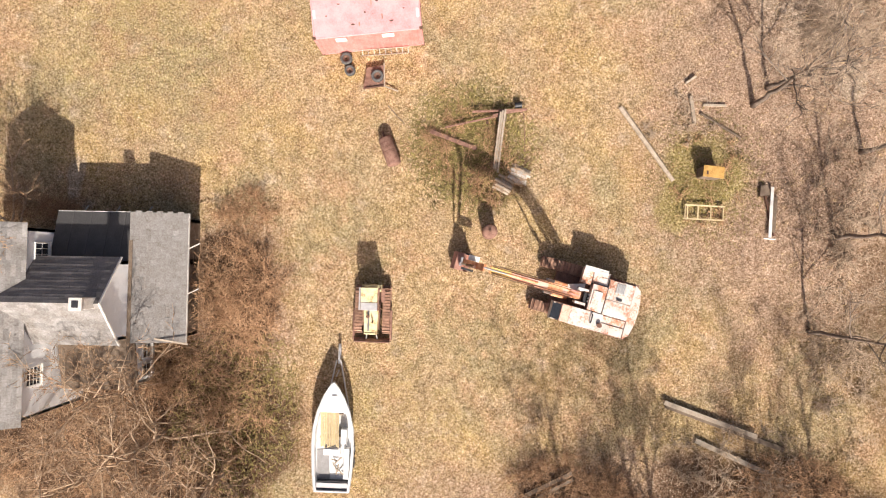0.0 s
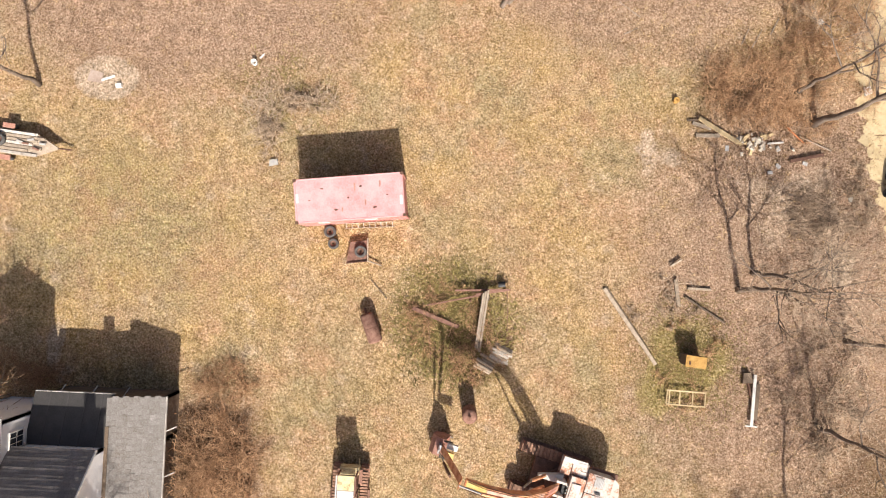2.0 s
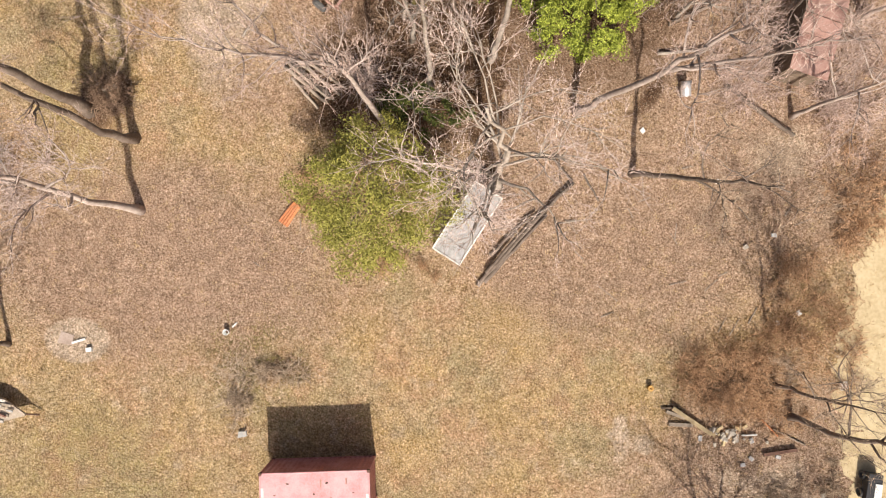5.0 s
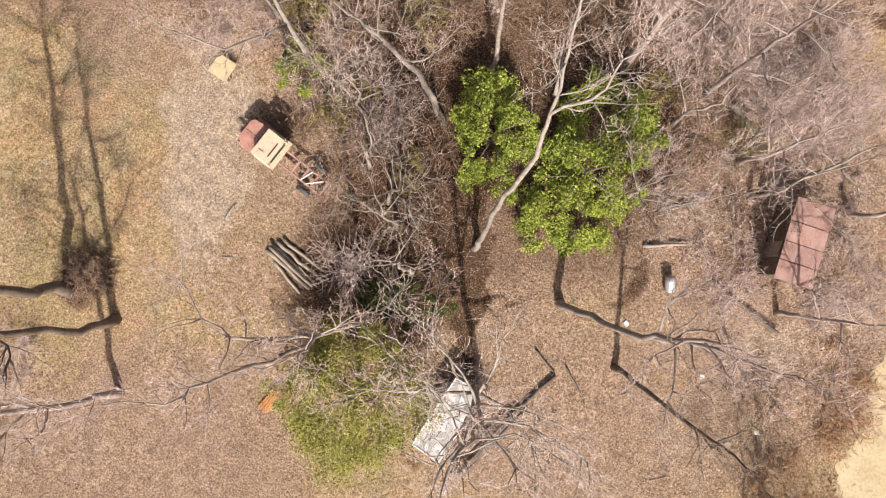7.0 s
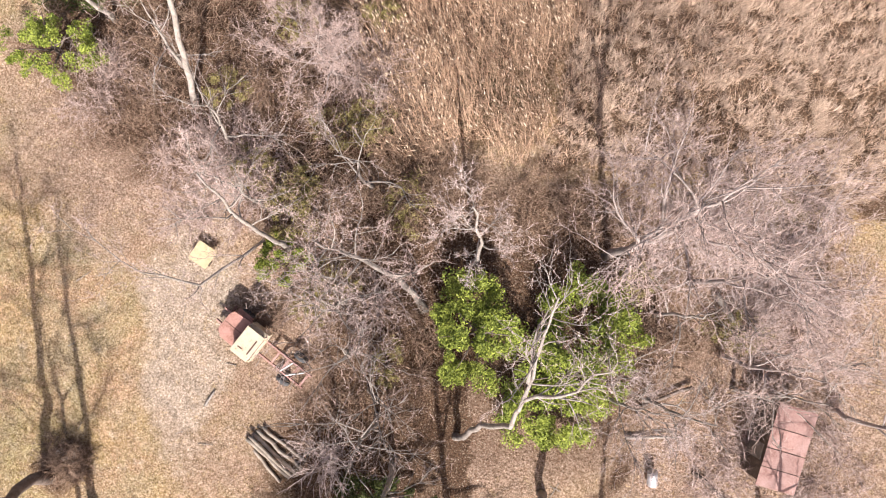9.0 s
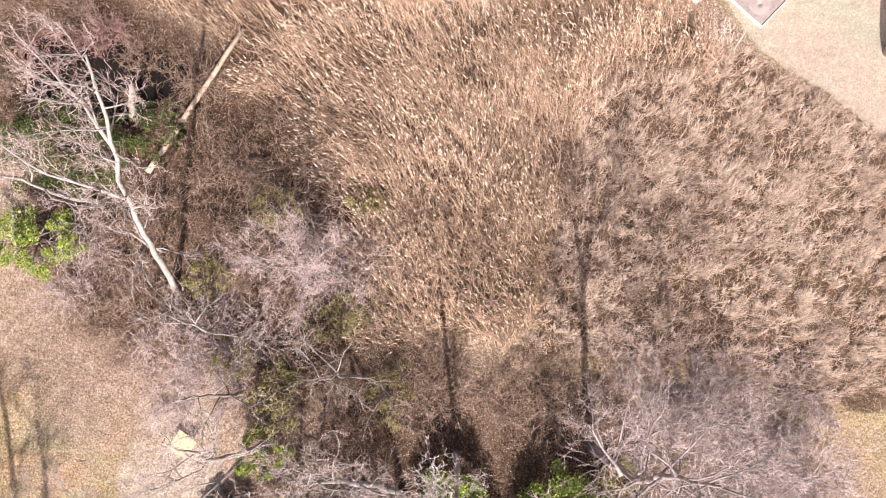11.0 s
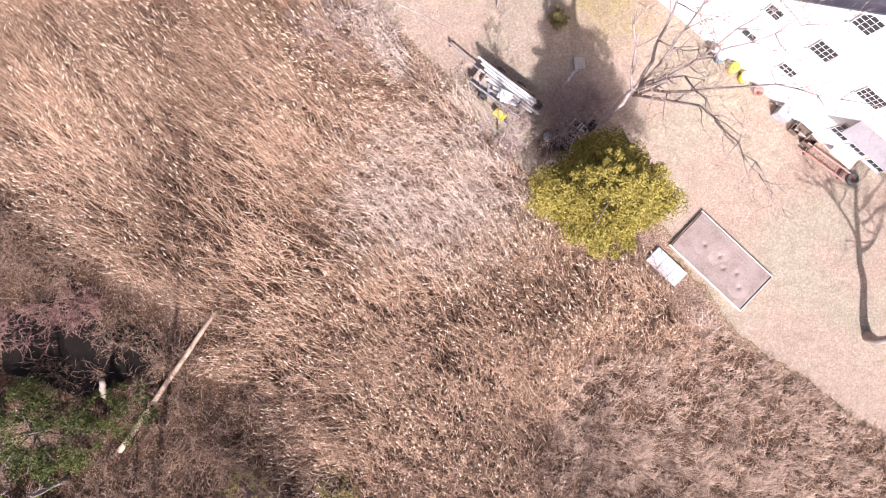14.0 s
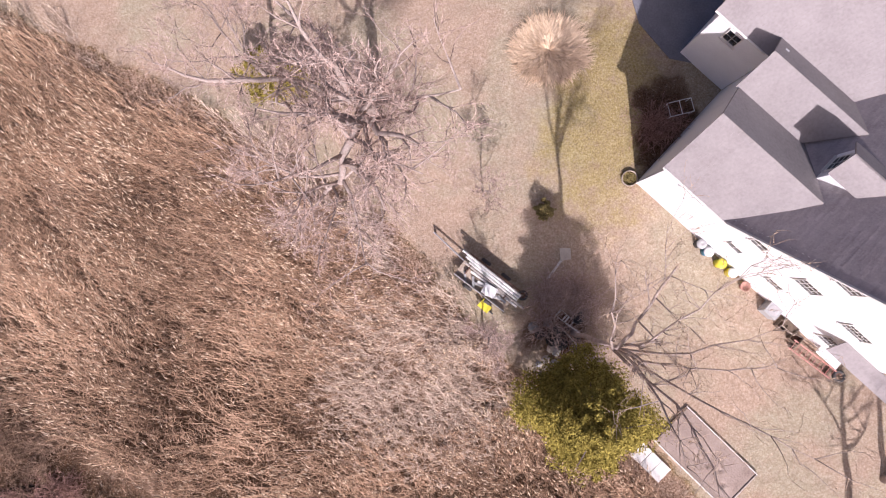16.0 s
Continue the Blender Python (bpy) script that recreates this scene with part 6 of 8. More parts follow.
def tyre(x, y, z, r, w, label, turn=0, tilt=0, rim=True):
    t = thing("tyre", x, y, z, turn, label, "tyre")
    m = Matrix.Rotation(radians(tilt), 4, "X")
    part("tread", tyre_shape(r, w, m), RUBBER, t, smooth=True)
    if rim:
        part("rim", Shape().ring((0, 0, 0), [(r * 0.2, -w * 0.1), (r * 0.54, -w * 0.3), (r * 0.56, -w * 0.26), (r * 0.56, w * 0.2), (r * 0.5, w * 0.2), (r * 0.2, 0)], 20, m), RUST_DARK, t)
    return t


def container():
    c = thing("shipping_container", -5.25, 14.92, gz(-5.25, 14.9) - 0.02, 6.4, "faded red steel shipping container with a stained pink roof", "container")
    L, W, H = 6.06, 2.44, 2.59

    def corrugated(p0, p1, out):
        """A ribbed wall from p0 to p1."""
        s = Shape()
        p0, p1, out = Vector(p0), Vector(p1), Vector(out)
        n = int((p1 - p0).length / 0.28)
        pts = []
        for i in range(n):
            for a, d in ((0.0, 0), (0.25, 0), (0.5, 0.036), (0.75, 0.036)):
                pts.append(p0.lerp(p1, (i + a) / n) - out * d)
        pts.append(p1)
        k = len(pts)
        vs = [(p.x, p.y, 0.2) for p in pts] + [(p.x, p.y, H - 0.09) for p in pts]
        return s.add(vs, [[i, i + 1, k + i + 1, k + i] for i in range(k - 1)])

    part("side_wall", corrugated((-L / 2 + 0.1, -W / 2 + 0.01, 0), (L / 2 - 0.1, -W / 2 + 0.01, 0), (0, -1, 0)), RED_SIDE, c)
    part("side_wall", corrugated((L / 2 - 0.1, W / 2 - 0.01, 0), (-L / 2 + 0.1, W / 2 - 0.01, 0), (0, 1, 0)), RED_SIDE, c)
    part("end_wall", corrugated((L / 2 - 0.01, -W / 2 + 0.1, 0), (L / 2 - 0.01, W / 2 - 0.1, 0), (1, 0, 0)), RED_SIDE, c)
    part("floor", Shape().box((0, 0, 0.16), (L - 0.1, W - 0.1, 0.1)), WOOD_DARK, c)
    roof = Shape()
    n = 22
    vs, prev = [], None
    for i in range(n + 1):
        x = -L / 2 + 0.08 + (L - 0.16) * i / n
        z = H - 0.035 + (0.018 if i % 2 else 0)
        vs += [(x, -W / 2 + 0.06, z), (x, W / 2 - 0.06, z)]
    roof.add(vs, [[2 * i, 2 * i + 2, 2 * i + 3, 2 * i + 1] for i in range(n)])
    part("roof", roof, RED_PAINT, c, "faded pink roof with rust spots")
    for y in (-W / 2 + 0.04, W / 2 - 0.04):
        part("top_rail", Shape().box((0, y, H - 0.06), (L - 0.3, 0.08, 0.1)), RED_PAINT, c)
        part("bottom_rail", Shape().box((0, y, 0.15), (L - 0.3, 0.08, 0.16)), RED_SIDE, c)
    for x in (-L / 2 + 0.05, L / 2 - 0.05):
        part("end_rail", Shape().box((x, 0, H - 0.06), (0.1, W - 0.32, 0.1)), RED_PAINT, c)
        for y in (-W / 2 + 0.06, W / 2 - 0.06):
            part("corner_post", Shape().box((x, y, H / 2), (0.12, 0.12, H - 0.3)), RED_SIDE, c)
            for z in (0.06, H - 0.06):
                part("corner_casting", Shape().box((x, y, z), (0.178, 0.162, 0.124)), RUST_DARK, c)
    for y in (-0.58, 0.58):
        d = part("door", Shape().box((-L / 2 + 0.05, y, H / 2), (0.06, 1.1, H - 0.35)), RED_SIDE, c)
        for k in (-0.3, 0.3):
            part("lock_rod", Shape().tube([(-L / 2 - 0.01, y + k, 0.2), (-L / 2 - 0.01, y + k, H - 0.15)], 0.018, 6), STEEL, d)
    for x, w in ((-1.55, 0.62), (1.1, 0.68)):
        part("panel", Shape().box((x, -W / 2 - 0.02, 2.15), (w, 0.02, 0.5)), WHITEWOOD, c, "white blanked-out panel")
    for k in range(7):
        part("rust_patch", Shape().prism([(math.cos(a) * (0.06 + 0.03 * (k % 3)) * (1 + 0.3 * math.sin(3 * a + k)), math.sin(a) * 0.05 * (1 + 0.4 * math.cos(2 * a + k))) for a in np.linspace(0, math.tau, 9)[:-1]], 0, 0.003,
                                          Matrix.Translation((-2.2 + k * 0.72, 0.7 * math.sin(k * 2.1), H - 0.012))), RUST_DARK, c)
    for x in (-L / 2 + 0.16, L / 2 - 0.16):
        part("worn_patch", Shape().box((x, 0.15 * (1 if x < 0 else -2), H - 0.012), (0.14, 0.5, 0.006), None, 0.002), WHITEWOOD, c, "bleached white patch")
    for x, y, l in ((0.35, 0.75, 0.42), (1.75, 0.8, 0.36), (0.9, -0.2, 0.3), (-0.4, -0.55, 0.22)):
        part("rust_streak", Shape().prism([(-0.03, -l), (0.025, -l * 0.8), (0.05, 0.0), (0.0, 0.06), (-0.045, 0.0)], 0, 0.003, Matrix.Translation((x, y, H - 0.014))), HOOD, c)
    lad = thing("ladder", -4.4, 13.46, gz(-4.4, 13.3), 4.5, "weathered wooden ladder leaning along the container", "ladder")
    for y in (0, 0.27):
        part("rail", Shape().box((0, y, 0.07 + y * 0.85), (2.95, 0.04, 0.06)), WOOD, lad)
    for i in range(9):
        part("rung", Shape().tube([(-1.35 + i * 0.34, 0, 0.09), (-1.35 + i * 0.34, 0.27, 0.32)], 0.019, 6), WOOD_PALE, lad)


container()
tyre(-6.7, 13.12, 0.14, 0.36, 0.26, "worn black tyre lying beside the container")
tyre(-6.48, 12.42, 0.12, 0.32, 0.24, "small worn tyre lying beside the container")


def rusty_cart():
    c = thing("flat_cart", -4.95, 12.0, gz(-4.95, 12), 8, "rusty flat steel cart with a wooden drawbar", "cart")
    part("deck", Shape().prism([(-0.8, -0.64), (0.4, -0.6), (0.6, 0.62), (-0.42, 0.6)], 0.32, 0.38), RUST, c, "brown rusty deck plate")
    part("rail", Shape().box((-0.1, -0.6, 0.42), (1.2, 0.07, 0.09)), RUST_DARK, c)
    part("side_bar", Shape().box((0.55, 0.1, 0.42), (0.07, 1.4, 0.09), Matrix.Rotation(radians(-6), 4, "Z")), WOOD, c)
    part("drawbar", Shape().tube([(0.4, -0.55, 0.3), (1.25, -0.95, 0.12)], 0.045, 6), WOOD, c)
    for x, y in ((-0.5, -0.5), (0.4, -0.5), (-0.35, 0.5), (0.5, 0.5)):
        part("post", Shape().box((x, y, 0.16), (0.08, 0.08, 0.34)), RUST_DARK, c)
    tyre(-4.8, 12.02, gz(-4.8, 12) + 0.51, 0.36, 0.25, "worn black tyre lying on the rusty cart")


rusty_cart()


def tank(x, y, z, r, length, turn, label, domed=0.35, upright=False, material=None):
    t = thing("steel_tank" if not upright else "standing_tank", x, y, z, turn, label, "tank")
    pts, rad = [], []
    for k in range(5):
        a = k / 4 * math.pi / 2
        pts.append((0, -length / 2 - r * domed * math.cos(a), 0)), rad.append(max(r * math.sin(a), 0.02))
    for k in range(5):
        a = math.pi / 2 - k / 4 * math.pi / 2
        pts.append((0, length / 2 + r * domed * math.cos(a), 0)), rad.append(max(r * math.sin(a), 0.02))
    s = Shape().tube(pts, rad, 24)
    if upright:
        s.v = [(a, -c, b + length / 2 + r * domed) for a, b, c in s.v]
    else:
        s.v = [(a, b, c + r) for a, b, c in s.v]
    part("shell", s, material or RUST, t, smooth=True)
    if not upright:
        part("neck", Shape().tube([(0, length / 2 + 0.1, r), (0, length / 2 + 0.45, r)], 0.06, 8), RUST_DARK, t)
        for y_ in (-length * 0.3, length * 0.3):
            part("foot", Shape().box((0, y_, 0.05), (r * 1.3, 0.1, 0.2)), RUST_DARK, t)
        part("band", Shape().ring((0, 0, 0), [(r * 1.0, -0.02), (r * 1.02, -0.02), (r * 1.02, 0.02), (r * 1.0, 0.02)], 24, Matrix.Translation((0, 0, r)) @ Matrix.Rotation(math.pi / 2, 4, "X")), RUST_DARK, t)
    else:
        part("valve", Shape().tube([(0, 0, length + 2 * r * domed - 0.05), (0, 0, length + 2 * r * domed + 0.12)], 0.07, 8), RUST_DARK, t)
    return t


tank(-4.0, 7.6, gz(-4, 7.6), 0.42, 1.55, 21, "long rusty cylindrical steel tank lying in the grass")
tank(1.9, 2.95, gz(1.9, 2.9), 0.43, 1.1, 0, "rusty standing boiler tank with a domed top", upright=True)


def stadium(length, height, n):
    """Places and turns round a track's loop."""
    r = height / 2
    straight = length - height
    total = 2 * straight + math.tau * r
    out = []
    for i in range(n):
        s = total * i / n
        if s < straight:
            out.append((-straight / 2 + s, height, 0.0))
        elif s < straight + math.pi * r:
            a = (s - straight) / r
            out.append((straight / 2 + r * math.sin(a), r + r * math.cos(a), -math.degrees(a)))
        elif s < 2 * straight + math.pi * r:
            out.append((straight / 2 - (s - straight - math.pi * r), 0.0, 180.0))
        else:
            a = (s - 2 * straight - math.pi * r) / r
            out.append((-straight / 2 - r * math.sin(a), r - r * math.cos(a), 180 - math.degrees(a)))
    return out


def crawler(parent, y, length, height, width, n, material, x=0.0):
    """A crawler track: frame, rollers and shoes. x runs ahead."""
    hgt = height - 0.08
    tr = part("track", Shape().box((x, y, height / 2), (length - height * 0.9, width * 0.55, height * 0.62)), RUST_DARK, parent)
    for sx in (-1, 1):
        part("wheel", Shape().tube([(x + sx * (length - height) / 2, y - width * 0.24, height / 2), (x + sx * (length - height) / 2, y + width * 0.24, height / 2)], height * 0.4, 18), RUST_DARK, tr)
    s = Shape().box((0, 0, 0.0), (math.tau * 0.5 * 0 + (2 * (length - height) + math.pi * hgt) / n * 0.93, width, 0.035), None, 0.006)
    s.box((-(2 * (length - height) + math.pi * hgt) / n * 0.36, 0, 0.035), (0.022, width, 0.05), None, 0.004)
    me = s.mesh("track_shoe")
    me.materials.append(material)
    for px0, pz, a in stadium(length - 0.08, hgt, n):
        o = new("track_shoe", me)
        o.parent = tr
        o.matrix_basis = pose(x + px0, y, pz + 0.04, 0, -a, 0)
    return tr


def dozer():
    d = thing("bulldozer", -4.78, -1.55, gz(-4.8, -1.5), -91, "small yellow crawler bulldozer, rusty, with blade and canopy", "bulldozer")
    # x runs ahead, to the blade
    for y in (-0.8, 0.8):
        crawler(d, y, 2.75, 0.78, 0.44, 36, TRACK, 0.1)
    part("chassis", Shape().box((0.1, 0, 0.62), (2.3, 0.9, 0.5)), RUST_DARK, d)
    hood = part("hood", Shape().prism([(0.0, -0.42), (1.35, -0.36), (1.35, 0.36), (0.0, 0.42)], 0.85, 1.32), CAT_YELLOW, d, "dull yellow engine hood")
    part("exhaust", Shape().tube([(0.75, 0.12, 1.3), (0.75, 0.12, 1.75)], 0.04, 8), RUST_DARK, hood)
    part("air_cleaner", Shape().tube([(0.45, -0.15, 1.3), (0.45, -0.15, 1.55)], 0.09, 10), RUST_DARK, hood)
    part("hood_strip", Shape().box((0.68, -0.12, 1.335), (1.2, 0.1, 0.025)), STEEL, hood)
    part("radiator_guard", Shape().box((1.42, 0, 1.0), (0.1, 0.75, 0.7)), CAT_YELLOW, d)
    part("seat", Shape().box((-0.5, 0, 1.05), (0.45, 0.5, 0.35)), BLACK, d)
    part("dashboard", Shape().box((-0.05, 0, 1.25), (0.14, 0.8, 0.5)), STEEL, d)
    for y in (-0.72, 0.72):
        part("fender", Shape().box((-0.75, y * 0.86, 0.98), (0.8, 0.22, 0.05)), RUST, d)
    part("fuel_tank", Shape().box((-1.15, 0, 1.05), (0.4, 1.1, 0.6)), CAT_YELLOW, d)
    for x in (-1.15, -0.02):
        for y in (-0.5, 0.5):
            part("canopy_post", Shape().box((x, y, 1.62), (0.09, 0.09, 1.25)), RUST, d)
    can = part("canopy", Shape().box((-0.82, 0, 2.26), (0.8, 0.92, 0.07)), CAT_YELLOW, d, "stained yellow canopy roof")
    part("canopy_front", Shape().box((-0.18, 0, 2.24), (0.42, 0.92, 0.05)), ALU, can)
    for y in (-0.52, 0.52):
        part("canopy_rail", Shape().box((-0.6, y, 2.28), (1.25, 0.09, 0.1)), ALU if y < 0 else RUST, can)
    blade = Shape()
    prof = [(2.0, 0.02), (1.86, 0.2), (1.82, 0.42), (1.88, 0.66), (2.0, 0.78)]
    vs = [(x, y, z) for y in (-1.03, 1.03) for x, z in prof] + [(x - 0.05, y, z) for y in (-1.03, 1.03) for x, z in prof]
    k = len(prof)
    fs = []
    for i in range(k - 1):
        fs.append([i, k + i, k + i + 1, i + 1])
        fs.append([2 * k + i, 2 * k + i + 1, 3 * k + i + 1, 3 * k + i])
    fs += [[k - 1, 2 * k - 1, 4 * k - 1, 3 * k - 1], [0, 2 * k, 3 * k, k]]
    blade.add(vs, fs)
    bl = part("blade", blade, RUST, d, "rusty dozer blade")
    part("cutting_edge", Shape().box((2.0, 0, 0.05), (0.04, 2.08, 0.14)), RUST_DARK, bl)
    for y in (-0.55, 0.55):
        part("push_arm", Shape().box((1.0, y * 1.95, 0.45), (1.75, 0.12, 0.16)), RUST, d)
    for y in (-0.25, 0.25):
        part("blade_cylinder", Shape().tube([(1.35, y, 0.95), (1.84, y * 1.3, 0.55)], 0.05, 8), STEEL, d)


dozer()


def excavator():
    e = thing("excavator", 7.45, -0.72, gz(7.4, -0.7), 165, "old crawler excavator in peeling white and orange paint", "excavator")
    # x runs ahead, along the boom
    for y in (-1.34, 1.2):
        crawler(e, y, 4.2, 0.85, 0.62, 46, TRACK, 0.85)
    part("undercarriage", Shape().box((0.85, 0, 0.6), (2.2, 2.0, 0.45)).tube([(0.4, 0, 0.8), (0.4, 0, 1.05)], 0.75, 20), RUST_DARK, e)
    part("deck", Shape().box((-1.0, 0.13, 1.12), (3.3, 3.2, 0.16)), RUST, e)
    part("cab_floor", Shape().box((1.2, 1.17, 1.12), (1.3, 0.98, 0.16)), RUST, e)
    # engine house: panels with gaps between
    for x0, x1, y0, y1, z1, m_ in ((-2.25, -0.85, -1.33, -0.22, 1.95, EX_WHITE), (-2.25, -0.85, -0.2, 0.66, 1.98, EX_WHITE), (-0.82, 0.0, -0.85, 0.64, 1.9, EX_PATCH), (-0.62, -0.1, -0.5, 0.4, 1.96, EX_WHITE),
                                   (-2.25, -0.98, 0.68, 1.66, 1.82, EX_PATCH), (-0.82, 0.08, -1.62, -0.9, 1.72, EX_WHITE), (0.1, 0.66, -1.66, -0.75, 1.66, EX_PATCH)):
        part("engine_panel", hood_box(x0, x1, y0, y1, 1.2, z1), m_, e, "peeling white panel with rust")
    cw = [(-2.28, -1.38), (-2.28, 1.7), (-2.6, 1.4), (-2.74, 0.75), (-2.78, 0.1), (-2.74, -0.55), (-2.6, -1.15)]
    part("counterweight", Shape().prism(cw, 0.95, 1.88), EX_PATCH, e, "counterweight with orange and white peeling paint")
    g = part("grille", Shape().box((-1.5, -0.95, 1.97), (0.5, 0.55, 0.03)), GREY_PL, e, "grey louvred hatch")
    for i in range(6):
        part("louvre", Shape().box((-1.7 + i * 0.08, -0.95, 2.0), (0.03, 0.5, 0.02), None, 0.003), ALU, g)
    part("hatch", Shape().box((-1.55, -0.35, 2.0), (0.32, 0.14, 0.025)), BLACK, e)
    part("exhaust", Shape().tube([(-0.86, 1.3, 1.8), (-0.86, 1.3, 2.15)], 0.13, 12), RUST_DARK, e)
    for y in (0.72, 1.14):
        part("seam", Shape().box((-1.6, y, 1.85), (1.25, 0.03, 0.03)), RUST_DARK, e, "rusty panel seam")
    for x in (-1.55, -0.84):
        part("handrail", Shape().tube([(x, -1.3, 1.95), (x, -1.3, 2.12), (x + 0.5, -1.3, 2.12), (x + 0.5, -1.3, 1.95)], 0.02, 6), RUST, e)
    part("grab_bar", Shape().tube([(-0.35, 0.8, 1.98), (-0.35, 0.8, 2.1), (-0.35, 1.3, 2.1), (-0.35, 1.3, 1.98)], 0.035, 6), BLACK, e, "black grab bar")
    part("filler_cap", Shape().tube([(-0.35, -1.1, 1.6), (-0.35, -1.1, 1.68)], 0.09, 12), RUST_DARK, e)
    part("walkway", Shape().box((0.0, -1.62, 1.78), (1.35, 0.26, 0.05)), WHITEWOOD, e, "pale grey walkway plate")
    part("boom_bracket", Shape().prism([(0.4, -0.72), (1.75, -0.3), (1.72, -0.16), (0.75, -0.18), (0.4, -0.3)], 1.35, 1.72), WHITEWOOD, e, "white steel boom bracket")
    part("hydraulic_block", Shape().box((0.05, 0.05, 1.45), (0.5, 0.6, 0.35)), BLACK, e, "oily black valve block")
    for y in (-0.18, 0.02, 0.2):
        part("valve", Shape().tube([(0.05, y, 1.6), (0.05, y, 1.8)], 0.05, 8), STEEL, e)
    # cab on the left
    cab = part("cab", hood_box(-0.95, 1.9, 0.68, 1.66, 1.2, 1.95), EX_WHITE, e)
    for x in (0.14, 1.85):
        for y in (0.72, 1.62):
            part("cab_post", Shape().box((x, y, 2.06), (0.07, 0.07, 0.3)), EX_WHITE, cab)
    part("cab_roof", Shape().box((0.5, 1.17, 2.22), (0.8, 0.98, 0.06)), EX_WHITE, cab)
    part("roof_hatch", Shape().box((1.16, 1.17, 2.21), (0.5, 0.96, 0.05)), HOOD_PALE, cab, "rusty roof plate")
    part("windscreen", Shape().slab([(1.45, 0.75, 2.2), (1.45, 1.6, 2.2), (1.9, 1.6, 1.97), (1.9, 0.75, 1.97)][::-1], 0.02), GLASS, cab)
    part("side_glass", Shape().box((0.9, 1.64, 2.06), (1.4, 0.02, 0.28)), GLASS, cab)
    # boom: a bent box beam from the deck to the stick
    def beam(pts, hs, w):
        vs, fs = [], []
        for (x, z), hh in zip(pts, hs):
            vs += [(x, -w / 2, z - hh), (x, w / 2, z - hh), (x, w / 2, z + hh), (x, -w / 2, z + hh)]
        n = len(pts)
        for i in range(n - 1):
            for k in range(4):
                fs.append([4 * i + k, 4 * i + (k + 1) % 4, 4 * i + 4 + (k + 1) % 4, 4 * i + 4 + k])
        fs += [[3, 2, 1, 0], [4 * n - 4, 4 * n - 3, 4 * n - 2, 4 * n - 1]]
        return Shape().add(vs, fs)

    boom = part("boom", beam([(0.55, 1.75), (1.6, 3.6), (2.7, 4.95), (3.6, 5.55), (4.9, 5.85), (6.0, 5.7)], (0.16, 0.27, 0.34, 0.33, 0.26, 0.17), 0.4), EX_ORANGE, e, "worn orange boom")
    part("boom_plate", beam([(1.7, 4.02), (2.8, 5.34), (3.6, 5.9), (4.9, 6.125)], (0.008, 0.008, 0.008, 0.008), 0.24), HOOD_PALE, boom, "faded salmon boom plate")
    part("boom_cover", beam([(4.95, 6.125), (5.95, 5.9)], (0.01, 0.01), 0.4), EX_YELLOW, boom, "yellow boom plate")
    for y in (-0.34, 0.34):
        c = part("boom_cylinder", Shape().tube([(1.25, y, 1.45), (2.35, y, 3.2)], 0.1, 10), EX_ORANGE, e)
        part("piston_rod", Shape().tube([(2.35, y, 3.2), (3.0, y, 4.75)], 0.055, 8), STEEL, c)
    for y in (-0.24, -0.15, 0.15, 0.24):
        part("hose", Shape().tube([(1.5, y, 3.95), (2.6, y, 5.35), (3.7, y, 5.96), (5.0, y, 6.18), (5.9, y, 5.95)], 0.018, 6), RUST_DARK, boom)
    part("pipe", Shape().tube([(0.7, 0.21, 2.15), (1.55, 0.21, 3.95), (2.65, 0.21, 5.33), (3.7, 0.21, 5.93)], 0.03, 6), EX_ORANGE, boom)
    for y in (-0.38, 0.4):
        part("boom_foot", Shape().box((0.5, y, 1.75), (0.6, 0.14, 0.75)), EX_WHITE, e)
    for y in (-0.14, 0.04):
        part("stripe", beam([(0.62, 2.06), (1.55, 3.93)], (0.01, 0.01), 0.09), REDLAD, boom, "red painted stripe").location.y = y
    sc = part("stick_cylinder", Shape().tube([(3.6, 0.0, 6.15), (5.2, 0.0, 6.5)], 0.075, 10), EX_ORANGE, e)
    part("piston_rod", Shape().tube([(5.2, 0.0, 6.5), (6.35, 0.0, 6.35)], 0.05, 8), STEEL, sc)
    stick = part("stick", beam([(6.35, 6.4), (6.2, 5.7), (6.75, 3.6), (7.3, 1.5)], (0.12, 0.2, 0.18, 0.12), 0.36), EX_ORANGE, e, "orange stick, rusted at its end")
    bc = part("bucket_cylinder", Shape().tube([(6.75, 0.1, 5.2), (7.1, 0.1, 3.6)], 0.08, 10), RUST_DARK, e)
    part("piston_rod", Shape().tube([(7.1, 0.1, 3.6), (7.4, 0.1, 2.0)], 0.045, 8), STEEL, bc)
    part("linkage", Shape().box((7.42, 0, 1.6), (0.14, 0.5, 0.6)), ALU, e)
    part("link_arm", Shape().box((7.0, 0.34, 1.9), (0.7, 0.12, 0.26)), BLACK, e, "oily black link arm")
    part("link_arm", Shape().box((7.05, -0.5, 1.75), (0.5, 0.08, 0.2)), BLACK, e, "oily black link arm")
    part("link_head", Shape().box((6.85, 0.0, 2.3), (0.5, 0.3, 0.3)), EX_YELLOW, e, "worn yellow link head")
    part("link_plate", Shape().box((6.78, -0.36, 1.95), (0.62, 0.3, 0.28)), WHITEWOOD, e, "white link plate beside the stick")
    bk = Shape()
    prof = [(7.2, 1.5), (7.72, 1.35), (7.95, 0.85), (7.8, 0.3), (7.3, 0.08), (6.9, 0.25)]
    k = len(prof)
    vs = [(x, y, z) for y in (-0.5, 0.5) for x, z in prof]
    vs += [(7.35 + (x - 7.35) * 0.9, y, 0.75 + (z - 0.75) * 0.9) for y in (-0.46, 0.46) for x, z in prof]
